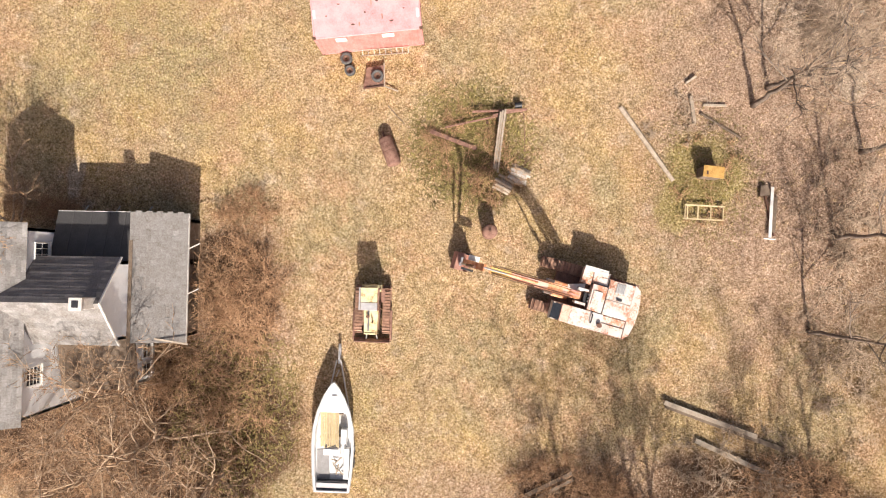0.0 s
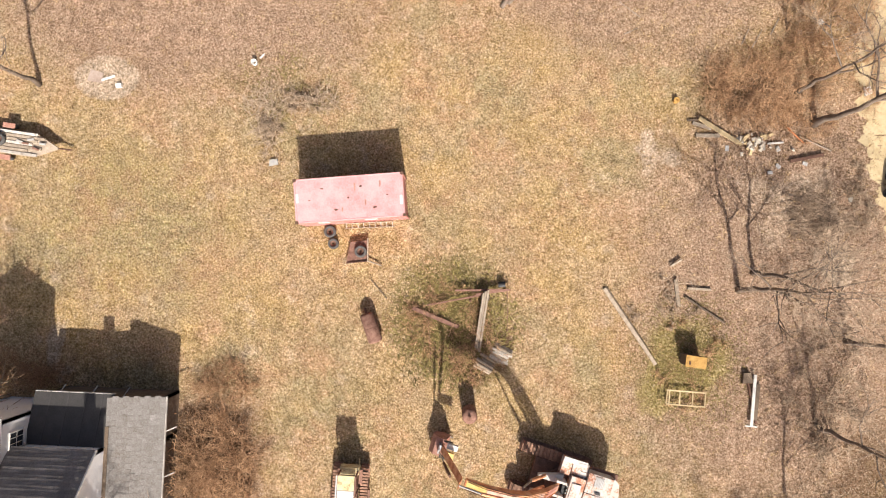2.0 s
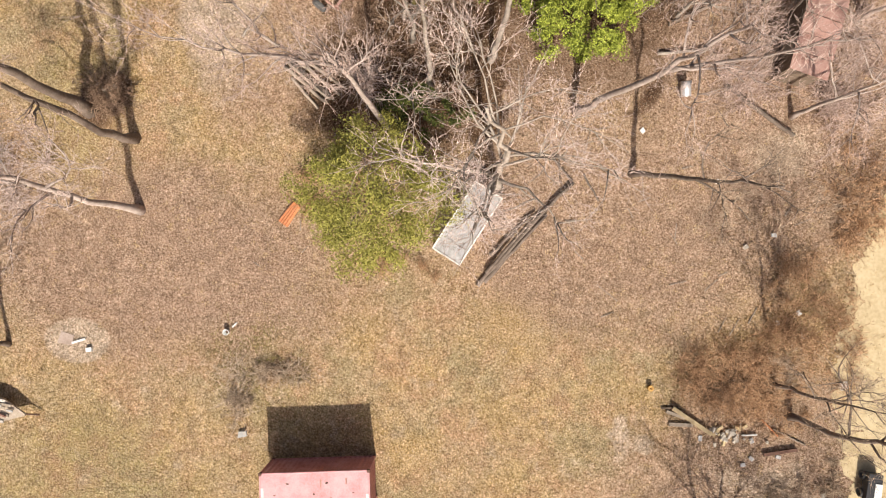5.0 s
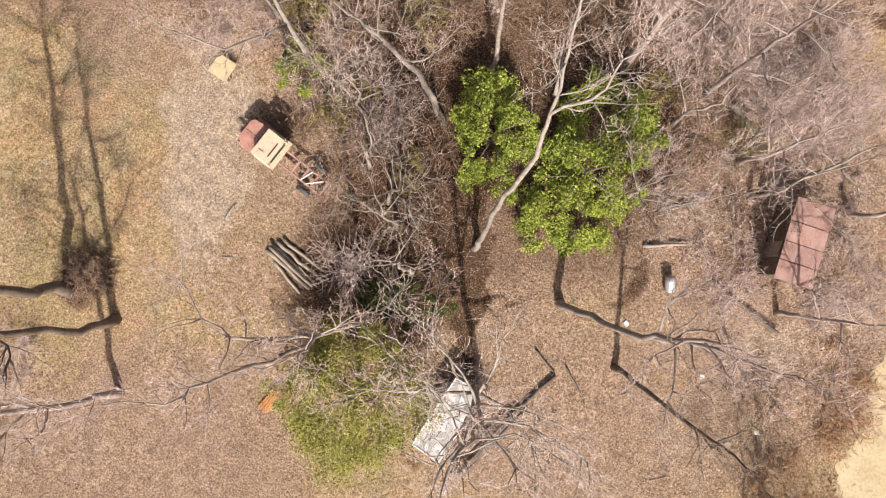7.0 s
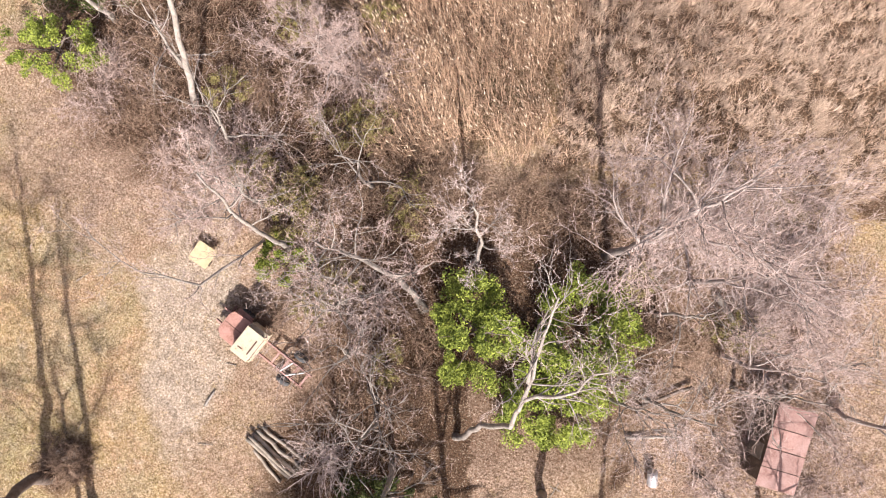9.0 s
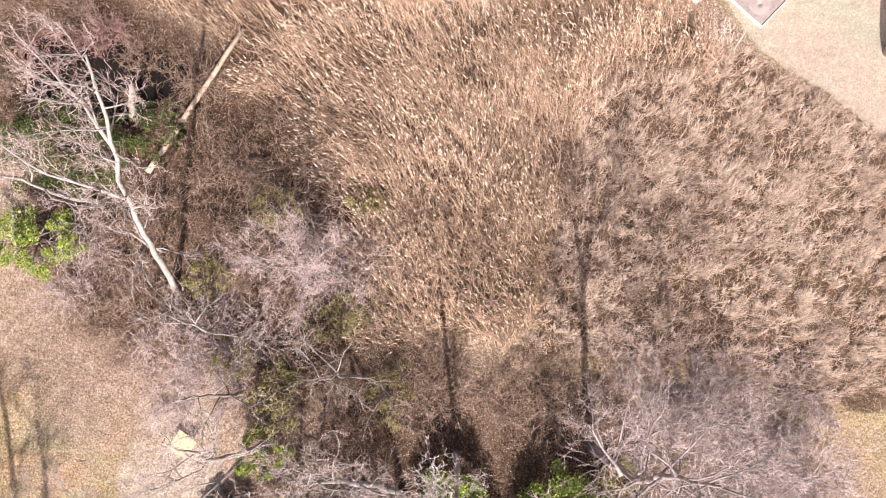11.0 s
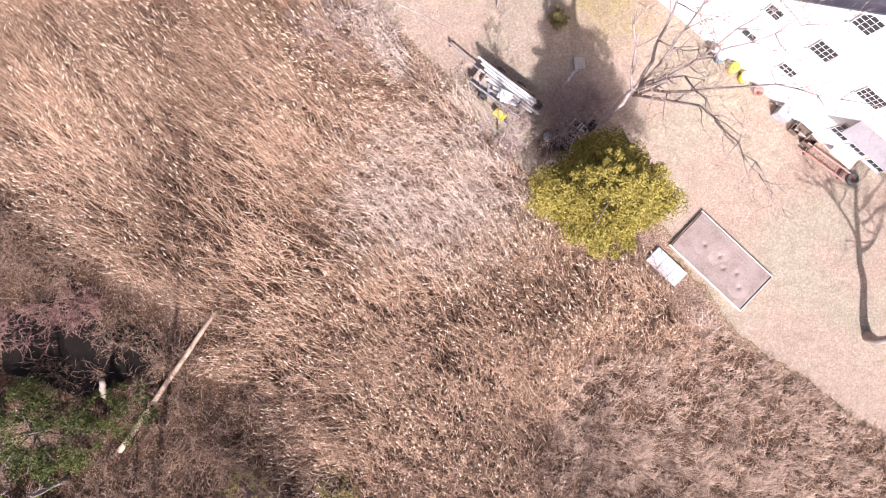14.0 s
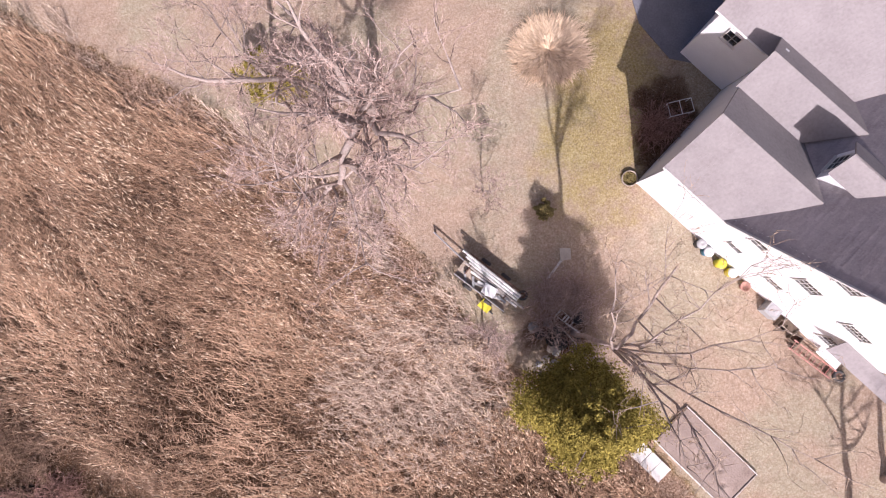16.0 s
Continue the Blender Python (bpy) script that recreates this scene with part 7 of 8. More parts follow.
    fs = [[i, i + 1, k + i + 1, k + i] for i in range(k - 1)] + [[2 * k + i, 3 * k + i, 3 * k + i + 1, 2 * k + i + 1] for i in range(k - 1)]
    fs += [list(range(k))[::-1], [k + i for i in range(k)], [2 * k + i for i in range(k)], [3 * k + i for i in range(k)][::-1]]
    bk.add(vs, fs)
    bucket = part("bucket", bk, HOOD, e, "rusty red bucket")
    for y in (-0.4, -0.13, 0.13, 0.4):
        part("tooth", Shape().tube([(6.95, y, 0.22), (6.68, y, 0.3)], [0.05, 0.015], 4), STEEL, bucket)


excavator()


def boat():
    b = thing("motorboat", -6.83, -11.95, gz(-6.8, -9) + 0.45, -0.8, "old white open motorboat filled with scrap wood, on a trailer", "boat")
    st = [(0.0, 1.0, 0.92, 0.1), (1.0, 1.12, 0.93, 0.04), (2.5, 1.2, 0.95, 0.0), (3.6, 1.15, 1.0, 0.03), (4.6, 0.92, 1.07, 0.12), (5.4, 0.6, 1.14, 0.3), (5.95, 0.28, 1.2, 0.55), (6.25, 0.03, 1.24, 0.9)]
    vs, fs = [], []
    for y, w, z, k in st:
        wi = max(w - 0.14, 0.01)
        row = [(0, k), (w * 0.55, k + 0.12), (w * 0.86, k + 0.38), (w, z), (wi, z + 0.01), (wi, 0.45 if y < 4.7 else z - 0.02)]
        vs += [(-x, y, zz) for x, zz in row[::-1]] + [(x, y, zz) for x, zz in row]
    n = 12
    for i in range(len(st) - 1):
        for j in range(n - 1):
            if j == 5:
                continue
            fs.append([i * n + j, (i + 1) * n + j, (i + 1) * n + j + 1, i * n + j + 1])
    s = Shape().add(vs, fs)
    s.box((0, 0.04, 0.55), (1.9, 0.1, 0.78))
    part("hull", s, GELCOAT, b, "white hull", smooth=False)
    part("deck_floor", Shape().prism([(-0.9, 0.1), (0.9, 0.1), (1.04, 2.5), (0.98, 3.6), (0.74, 4.6), (-0.74, 4.6), (-0.98, 3.6), (-1.04, 2.5)], 0.4, 0.46), GELCOAT, b)
    part("foredeck", Shape().prism([(-0.83, 4.55), (0.83, 4.55), (0.55, 5.35), (0.26, 5.88), (0.03, 6.18), (-0.03, 6.18), (-0.26, 5.88), (-0.55, 5.35)], 1.08, 1.17), GELCOAT, b, "white foredeck")
    part("cleat", Shape().box((0.05, 5.5, 1.2), (0.3, 0.04, 0.05)), STEEL, b)
    rub = Shape()
    rub.tube([(w, y, z) for y, w, z, k in st], 0.03, 6).tube([(-w, y, z) for y, w, z, k in st], 0.03, 6)
    part("rub_rail", rub, GREY_PL, b)
    part("floor_mat", Shape().prism([(-0.92, 0.55), (-0.2, 0.6), (-0.3, 2.3), (-0.98, 2.25)], 0.47, 0.5), GREY_MAT, b, "grey deck mat")
    part("stern_bench", Shape().box((0, 0.38, 0.62), (1.75, 0.42, 0.3)), BLACK, b)
    part("bench_top", Shape().box((0, 0.34, 0.79), (1.78, 0.3, 0.04)), ALU, b)
    seat = part("seat", Shape().box((-0.05, 2.3, 0.72), (0.95, 0.42, 0.45)), GELCOAT, b)
    part("seat_cushion", Shape().box((-0.05, 2.3, 0.97), (0.85, 0.3, 0.08)), WHITE_PL, seat)
    part("side_locker", Shape().box((0.78, 1.6, 0.66), (0.3, 1.7, 0.4)), GELCOAT, b)
    part("console", Shape().box((0.62, 3.2, 0.8), (0.32, 0.8, 0.55)), WHITE_PL, b)
    g = np.random.default_rng(5)
    for i in range(11):
        part("plank", Shape().box((-0.58 + i * 0.096, 3.75 + g.normal(0, 0.05), 0.98 + g.normal(0, 0.012)), (0.085, 2.3 + g.normal(0, 0.1), 0.04), Matrix.Rotation(radians(1.5), 4, "Z")), WOOD_NEW, b)
    part("plank_support", Shape().box((-0.1, 3.1, 0.72), (1.3, 0.1, 0.5)).box((-0.1, 4.4, 0.72), (1.2, 0.1, 0.5)), WOOD, b)
    for i in range(9):
        a = g.uniform(0, 3.1)
        part("wood_scrap", Shape().box((0.15 + g.normal(0, 0.16), 1.35 + g.normal(0, 0.3), 0.52 + 0.03 * i), (g.uniform(0.3, 0.7), 0.07, 0.03), Matrix.Translation((0.15, 1.35, 0)) @ Matrix.Rotation(a, 4, "Z") @ Matrix.Translation((-0.15, -1.35, 0))), WHITEWOOD if i % 2 else WOOD, b)
    t = thing("boat_trailer", -6.83, -11.95, gz(-6.8, -9), -0.8, "galvanised boat trailer under the motorboat", "trailer")
    fr = Shape()
    for sx in (-1, 1):
        fr.tube([(sx * 0.75, 0.2, 0.42), (sx * 0.75, 4.2, 0.42), (sx * 0.12, 7.3, 0.45)], 0.045, 6)
    part("frame", fr, ALU, t, "dull galvanised frame")
    part("tongue", Shape().box((0.05, 7.6, 0.46), (0.16, 1.0, 0.12)), ALU, t)
    part("coupler", Shape().box((0.05, 8.12, 0.5), (0.14, 0.28, 0.14)), STEEL, t)
    part("jack", Shape().tube([(0.12, 7.4, 0.0), (0.12, 7.4, 0.85)], 0.035, 8), STEEL, t)
    part("winch_post", Shape().tube([(0.03, 6.7, 0.4), (0.03, 6.5, 1.15)], 0.04, 6), ALU, t)
    for y in (0.8, 2.4, 4.0):
        part("cross_bar", Shape().box((0, y, 0.44), (1.5, 0.07, 0.07)), ALU, t)
    for sx in (-1, 1):
        for y in (1.35, 2.05):
            part("wheel", tyre_shape(0.3, 0.19, Matrix.Translation((sx * 0.98, y, 0.3)) @ Matrix.Rotation(math.pi / 2, 4, "Y")), RUBBER, t, smooth=True)


boat()


def board(name, p0, p1, w, th, material, label, category="plank", group="", z=None):
    """A plank from p0 to p1 (x, y, height of its middle)."""
    a, b = Vector(p0), Vector(p1)
    d = b - a
    turn = math.degrees(math.atan2(d.y, d.x))
    tilt = math.atan2(d.z, math.hypot(d.x, d.y))
    m = Matrix.Rotation(-tilt, 4, "Y")
    mid = (a + b) / 2
    ob = single(name, Shape().box((0, 0, 0), (d.length, w, th), m, 0.01), material, mid.x, mid.y, gz(mid.x, mid.y) + mid.z, turn, label, category, group)
    return ob


# scrap heap: a timber on edge, an iron A-frame, logs and stacked boards
def scrap_timber():
    t = thing("timber_beam", 2.42, 8.35, gz(2.4, 8.3), 84, "long grey squared timber leaning on scrap iron", "timber")
    for k, dy in enumerate((-0.12, 0.02, 0.14)):
        part("plank", Shape().box((0, dy, 0.45 + 0.02 * k), (3.7 - 0.2 * k, 0.11, 0.14), Matrix.Rotation(radians(-7), 4, "Y")), WOOD, t)
    part("support", Shape().box((1.3, 0, 0.3), (0.3, 0.5, 0.6)).box((-1.5, 0, 0.1), (0.3, 0.4, 0.25)), WOOD_DARK, t)
    a = thing("a_frame", 0.8, 9.2, gz(0.8, 9.2), 0, "rusty iron A-frame half buried in weeds", "scrap iron")
    for p0, p1, w in (((-2.45, -0.35, 0.2), (0.25, -1.35, 0.25), 0.24), ((-1.6, -0.15, 0.32), (1.75, 0.62, 0.4), 0.1), ((0.0, 0.78, 0.35), (3.2, 0.95, 0.5), 0.12), ((1.2, 0.6, 0.42), (3.2, 0.95, 0.42), 0.12)):
        p, q = Vector(p0), Vector(p1)
        d = q - p
        m = Matrix.Translation((p + q) / 2) @ Matrix.Rotation(math.atan2(d.y, d.x), 4, "Z")
        part("iron_bar", Shape().box((0, 0, 0), (d.length, w, 0.09), m), RUST, a)
    part("hub", Shape().tube([(2.5, 1.2, 0.3), (2.9, 1.25, 0.32)], 0.17, 12), BLACK, a)
    for p, q in (((0.9, 0.2, 0.1), (0.12, 0.12, 0.5)), ((-2.2, -0.3, 0.05), (0.2, 0.2, 0.3)), ((2.9, 0.9, 0.1), (0.14, 0.14, 0.6)), ((0.2, -1.3, 0.05), (0.2, 0.2, 0.3))):
        part("leg", Shape().box(p, q), RUST_DARK, a)


scrap_timber()
g_ = np.random.default_rng(9)
stack = thing("board_stack", 3.6, 6.35, gz(3.6, 6.3), -24, "stack of short grey weathered boards", "lumber")
for lay in range(3):
    for i in range(7 - lay):
        part("board", Shape().box((g_.normal(0, 0.08), -0.48 + 0.155 * i + 0.07 * lay, 0.06 + 0.085 * lay), (1.05 + g_.normal(0, 0.12), 0.14, 0.07), Matrix.Rotation(g_.normal(0, 0.04), 4, "Z")), WOOD_PALE if (i + lay) % 3 else WOOD, stack)
stack2 = thing("log_stack", 2.75, 5.75, gz(2.7, 5.7), -28, "short grey logs stacked beside boards", "logs")
for i in range(7):
    y, z = (-0.38 + 0.19 * i, 0.11) if i < 5 else (-0.2 + 0.25 * (i - 5), 0.28)
    part("log", Shape().tube([(-0.5 + g_.normal(0, 0.07), y, z), (0.5 + g_.normal(0, 0.07), y + g_.normal(0, 0.03), z)], 0.1, 9), WOOD, stack2)
single("iron_bar", Shape().tube([(0, 0, 0), (0.1, -2.7, 0.0)], 0.03, 6), RUST, 3.85, 10.0, gz(3.8, 9) + 0.06, 0, "thin rusty iron bar on the ground", "scrap iron")
single("iron_bar", Shape().tube([(0, 0, 0), (0.25, -2.4, 0.0)], 0.03, 6), RUST, -0.75, 8.5, gz(-.7, 8) + 0.08, 0, "thin rusty iron bar in the weeds", "scrap iron")
board("stick", (-4.2, 10.4, 0.05), (-3.2, 9.3, 0.05), 0.06, 0.05, WOOD_DARK, "dark stick in the dry grass", "stick")

# things by the wood's edge
board("long_plank", (9.5, 10.45, 0.1), (12.63, 6.15, 0.1), 0.2, 0.14, WOOD, "long grey weathered beam on the grass", "plank")
board("long_plank", (9.68, 10.5, 0.05), (12.2, 6.95, 0.05), 0.09, 0.08, WOOD_DARK, "dark narrow board beside the long beam", "plank")


def cabinet():
    c = thing("cabinet", 14.55, 6.55, gz(14.5, 6.5), -6, "yellow-topped wooden cabinet standing in weeds", "cabinet")
    part("top", Shape().box((0, 0, 1.18), (1.18, 0.66, 0.05)), YBOARD, c, "yellow board top")
    part("body", Shape().box((0, 0.02, 0.58), (1.05, 0.56, 1.14)), WOOD_DARK, c)
    part("door", Shape().box((-0.26, -0.29, 0.6), (0.48, 0.03, 0.95)), WOOD_DARK, c)
    part("door", Shape().box((0.26, -0.29, 0.6), (0.48, 0.03, 0.95)), WOOD_DARK, c)
    part("bracket", Shape().box((-0.35, -0.1, 1.22), (0.1, 0.2, 0.04)), RUST_DARK, c)


cabinet()


def wood_frame():
    f = thing("wooden_frame", 14.4, 4.3, gz(14.4, 4.3), -2, "pale open wooden frame with cross bars", "frame")
    for y in (-0.4, 0.4):
        part("rail", Shape().box((0, y, 0.28), (2.3, 0.09, 0.06)), WOOD_NEW, f)
    for x in (-1.12, -0.98, -0.38, 0.36, 1.08):
        part("cross_bar", Shape().box((x, 0, 0.29), (0.07, 0.78, 0.05)), WOOD_NEW, f)
    for x in (-1.0, 1.0):
        for y in (-0.36, 0.36):
            part("leg", Shape().box((x, y, 0.12), (0.07, 0.07, 0.3)), WOOD, f)


wood_frame()
board("white_board", (18.3, 5.85, 0.26), (18.15, 2.9, 0.26), 0.18, 0.06, WHITEWOOD, "long white painted board on a dark one", "plank")
board("dark_board", (18.55, 5.3, 0.1), (18.4, 3.2, 0.1), 0.22, 0.14, WOOD_DARK, "dark old beam under the white board", "plank")
board("dark_board", (17.9, 5.6, 0.08), (18.5, 3.0, 0.08), 0.12, 0.16, RUST_DARK, "dark iron channel under the white board", "plank")
board("white_board", (17.9, 2.85, 0.05), (18.6, 2.8, 0.05), 0.08, 0.05, WHITEWOOD, "short pale slat on the ground", "plank")
single("stone_slab", Shape().prism([(-0.3, -0.25), (0.3, -0.3), (0.25, 0.3), (-0.15, 0.35)], 0, 0.25), WOOD_DARK, 17.85, 5.6, gz(17.8, 5.6), 10, "dark rotten block beside the white board", "block")
for p0, p1, w, m_, lab in (((13.62, 11.15, .12), (13.85, 9.55, .1), 0.2, WOOD, "short grey beam in dry brush"), ((14.35, 10.65, .08), (15.7, 10.62, .08), 0.14, WOOD, "grey board in leaf litter"),
                           ((14.2, 10.15, .07), (16.55, 8.72, .07), 0.1, WOOD_DARK, "dark narrow pole in leaf litter"), ((13.3, 11.9, .15), (13.9, 12.3, .2), 0.12, WOOD, "broken grey board in dry brush"),
                           ((12.17, -6.74, .22), (17.5, -8.6, .2), 0.28, WOOD, "long grey squared timber in brush"), ((12.3, -6.95, .1), (19.1, -9.35, .1), 0.3, WOOD_DARK, "long dark old timber in brush"),
                           ((14.0, -8.9, .12), (19.0, -11.1, .12), 0.3, WOOD, "long grey old timber in brush"), ((4.2, -12.3, .15), (6.9, -10.9, .25), 0.26, WOOD_DARK, "dark old beam in the brush"),
                           ((4.6, -12.6, .12), (7.0, -11.3, .12), 0.2, WOOD, "grey old beam in the brush"), ((3.6, -12.9, .1), (6.2, -12.0, .1), 0.2, WOOD_DARK, "dark old beam in the brush")):
    board("old_timber", p0, p1, w, 0.14, m_, lab, "timber")


def scrap_trailer():
    t = thing("scrap_trailer", -25.3, 17.6, gz(-25.3, 17.6), -6, "old grey wooden trailer piled with boards", "trailer")
    part("bed", Shape().prism([(-2.6, -0.72), (0.9, -0.72), (2.35, -0.05), (2.35, 0.05), (0.9, 0.72), (-2.6, 0.72)], 0.5, 0.62), WOOD, t)
    for i in range(7):
        part("plank", Shape().box((-0.5 + g_.normal(0, 0.3), -0.6 + 0.2 * i, 0.66 + 0.02 * (i % 2)), (3.2 + g_.normal(0, 0.3), 0.16, 0.06)), WOOD_PALE if i in (0, 3, 6) else WOOD, t)
    part("tongue", Shape().tube([(2.2, 0, 0.52), (3.0, 0.05, 0.3)], 0.05, 6), RUST_DARK, t)
    for i in range(5):
        part("scrap", Shape().box((0.1 + 0.35 * i, 0.12 - 0.1 * (i % 2), 0.74), (0.4, 0.12, 0.06), Matrix.Rotation(radians(12 * (i % 3 - 1)), 4, "Z")), RUST if i % 2 else STONE, t)
    for y in (-0.95, 0.95):
        part("fender", Shape().box((-0.75, y, 0.62), (0.75, 0.3, 0.05)), HOOD, t)
        part("wheel", tyre_shape(0.32, 0.2, Matrix.Translation((-0.75, y, 0.32)) @ Matrix.Rotation(math.pi / 2, 4, "X")), RUBBER, t, smooth=True)
    tyre(-26.35, 17.75, gz(-26, 17.7) + 0.82, 0.36, 0.22, "spare tyre lying on the wooden trailer")


scrap_trailer()
# small rubble by the container and the bare patch
single("pail", Shape().ring((0, 0, 0), [(0.1, 0.01), (0.15, 0), (0.18, 0.32), (0.16, 0.32), (0.13, 0.03), (0.1, 0.03)], 16), WHITE_PL, -11.68, 23.0, gz(-11.7, 23), 0, "white plastic pail standing in dry weeds", "pail", smooth=True)
single("bottle", Shape().tube([(0, 0, 0.05), (0.2, 0.22, 0.05), (0.27, 0.3, 0.05)], [0.05, 0.05, 0.02], 8), WHITE_PL, -11.4, 23.3, gz(-11.4, 23.3), 0, "white plastic bottle lying in dry weeds", "bottle")
single("concrete_chunk", Shape().prism([(-0.3, -0.15), (0.25, -0.2), (0.3, 0.1), (-0.15, 0.2)], -0.05, 0.15), STONE, -10.3, 17.1, gz(-10.3, 17.1), 20, "pale broken concrete in brush", "concrete")
board("white_board", (-20.9, 21.65, .05), (-20.1, 21.95, .05), 0.14, 0.05, WHITEWOOD, "short pale board on the bare patch", "plank")
single("white_block", Shape().box((0, 0, 0.08), (0.35, 0.25, 0.18)), WHITE_PL, -19.8, 21.35, gz(-19.8, 21.3), 10, "white plastic block on bare soil", "block")
single("flat_stone", Shape().prism([(-0.5, -0.3), (0.4, -0.4), (0.5, 0.2), (-0.3, 0.4)], -0.1, 0.03), SOIL, -21.3, 21.9, gz(-21.3, 21.9), 0, "flat pale stone in the bare patch", "stone")

# debris heap by the sandy road
for p0, p1, w, m_ in (((14.6, 20.6, .25), (16.95, 19.25, .2), 0.24, WOOD_NEW), ((14.3, 20.35, .1), (15.4, 20.05, .1), 0.2, WOOD), ((14.5, 19.62, .08), (15.9, 19.66, .08), 0.22, WOOD), ((14.0, 20.5, .06), (15.0, 20.6, .06), 0.12, WOOD_DARK),
                      ((18.7, 19.3, .1), (19.6, 19.4, .1), 0.1, WHITEWOOD), ((20.0, 18.3, .15), (21.9, 18.75, .15), 0.2, RUST_DARK), ((19.8, 20.3, .1), (20.8, 19.4, .1), 0.06, WOOD_RED), ((20.5, 19.8, .08), (22.4, 19.0, .08), 0.06, WOOD)):
    board("debris_board", p0, p1, w, 0.1, m_, "discarded board in a debris heap", "board", "debris boards")
for k, (x, y) in enumerate([(16.36, 18.93), (19.33, 19.02), (19.35, 18.0), (20.9, 18.2), (18.9, 17.6)]):
    single("white_scrap", Shape().prism([(-0.1, -0.16), (0.11, -0.15), (0.1, 0.17), (-0.09, 0.15)], 0.0, 0.06), BOX_PAINT, x, y, gz(x, y) + 0.01, 25 * k, "white scrap piece beside the debris heap", "scrap", "white scraps", tilt=4 * k)
for k, (x, y) in enumerate([(20.4, 25.9), (21.6, 26.6), (21.9, 25.3), (19.9, 31.0), (18.3, 30.2), (16.5, 33.9), (23.6, 16.2), (11.9, 36.6)]):
    single("white_scrap", Shape().prism([(-0.12, -0.15), (0.14, -0.1), (0.1, 0.17), (-0.1, 0.14)], 0.0, 0.1), WHITE_PL if k % 2 else CONCRETE, x, y, gz(x, y) + 0.01, 31 * k, "small pale scrap lying in leaf litter", "scrap", "pale scraps", tilt=5)
rub = thing("rubble_heap", 18.0, 19.4, gz(18, 19.4), 0, "heap of broken pale rubble and tiles", "rubble")
for k in range(46):
    a, r = g_.uniform(0, 6.3), abs(g_.normal(0, 0.55))
    s = g_.uniform(0.08, 0.24)
    part("rubble_piece", Shape().box((0, 0, 0), (s * 1.5, s, s * 0.6), Matrix.Translation((math.cos(a) * r * 1.6, math.sin(a) * r * 0.8, 0.05 + 0.2 * max(0, 0.8 - r))) @ Matrix.Rotation(g_.uniform(0, 3), 4, (0.3, 0.2, 1))), CONCRETE if k % 3 else WOOD_NEW, rub)
single("yellow_pail", Shape().ring((0, 0, 0), [(0.05, 0), (0.16, 0), (0.17, 0.3), (0.05, 0.3)], 14), YBOARD, 13.29, 21.62, gz(13.3, 21.6), 0, "yellow pail in leaf litter", "pail")

# the sandy road
rd_l = [(26.9, 10.0), (25.7, 15.0), (24.5, 18.5), (23.9, 22.5), (24.0, 26.0), (24.5, 28.3), (26.0, 33.5), (28.5, 41.0), (31, 50)]
rv, n_ = [], 240
for i in range(n_ + 1):
    t = i / n_ * (len(rd_l) - 1)
    k = min(int(t), len(rd_l) - 2)
    x = rd_l[k][0] + (rd_l[k + 1][0] - rd_l[k][0]) * (t - k) + 0.22 * math.sin(i * 0.43) + 0.12 * math.sin(i * 1.07) + 0.07 * math.sin(i * 2.9)
    y = rd_l[k][1] + (rd_l[k + 1][1] - rd_l[k][1]) * (t - k)
    rv += [(x, y, gz(x, y) + 0.012), (x + 2.2, y, gz(x + 2.2, y) + 0.03), (x + 4.6, y, gz(x + 4.6, y) + 0.012)]
rf = []
for i in range(n_):
    for j in range(2):
        a = 3 * i + j
        rf.append([a, a + 1, a + 4, a + 3])
road_s = Shape().add(rv, rf)
single("road", road_s, SAND, label="pale sandy track beside the wood", category="road", kind="structure", smooth=True)
mach = thing("parked_cart", 26.0, 17.1, gz(26, 17.1), 85, "small dark cart with white panels on the sandy road", "cart")
part("body", Shape().box((0, 0, 0.5), (1.5, 0.8, 0.5)), BLACK, mach)
part("panel", Shape().box((-0.2, -0.2, 0.78), (0.9, 0.4, 0.05)), WHITE_PL, mach)
for x in (-0.5, 0.5):
    for y in (-0.42, 0.42):
        part("wheel", tyre_shape(0.25, 0.18, Matrix.Translation((x, y, 0.25)) @ Matrix.Rotation(math.pi / 2, 4, "X")), RUBBER, mach, smooth=True)
single("pale_bag", Shape().prism([(-0.25, -0.2), (0.2, -0.25), (0.28, 0.15), (-0.1, 0.28)], 0, 0.12), WHITE_PL, 24.4, 22.6, gz(24.4, 22.6), 30, "crumpled white bag at the road's edge", "bag")


# ---- the wood's edge: dumped truck box, logs, old truck ----
def dumped_box():
    b = thing("dumped_truck_box", 2.0, 30.35, gz(2, 30), 61.5, "dented white truck box dumped on its side among logs", "truck box")
    part("shell", hood_box(-2.25, 2.25, -0.9, 0.9, 0.05, 1.25), ALU, b)
    g = np.random.default_rng(3)
    vs, fs, n, m = [], [], 14, 7
    for j in range(m + 1):
        for i in range(n + 1):
            x, y = -2.25 + 4.5 * i / n, -0.9 + 1.8 * j / m
            edge = 0 < i < n and 0 < j < m
            vs.append((x, y, 1.262 + (g.normal(0, 0.02) - 0.03 * math.exp(-((x - 0.4) ** 2 + y * y) * 2) if edge else 0)))
    for j in range(m):
        for i in range(n):
            a = j * (n + 1) + i
            fs.append([a, a + 1, a + n + 2, a + n + 1])
    part("top_panel", Shape().add(vs, fs), BOX_PAINT, b, "dented grey-white panel")
    for y in (-0.9, 0.9):
        part("rim", Shape().box((0, y, 1.27), (4.56, 0.09, 0.09)), WHITEWOOD, b)
    for x in (-2.25, 2.25):
        part("rim", Shape().box((x, 0, 1.27), (0.09, 1.7, 0.09)), WHITEWOOD, b)
    part("seam", Shape().box((0.3, 0, 1.275), (0.05, 1.7, 0.03)), GREY_PL, b)


dumped_box()
g_ = np.random.default_rng(21)


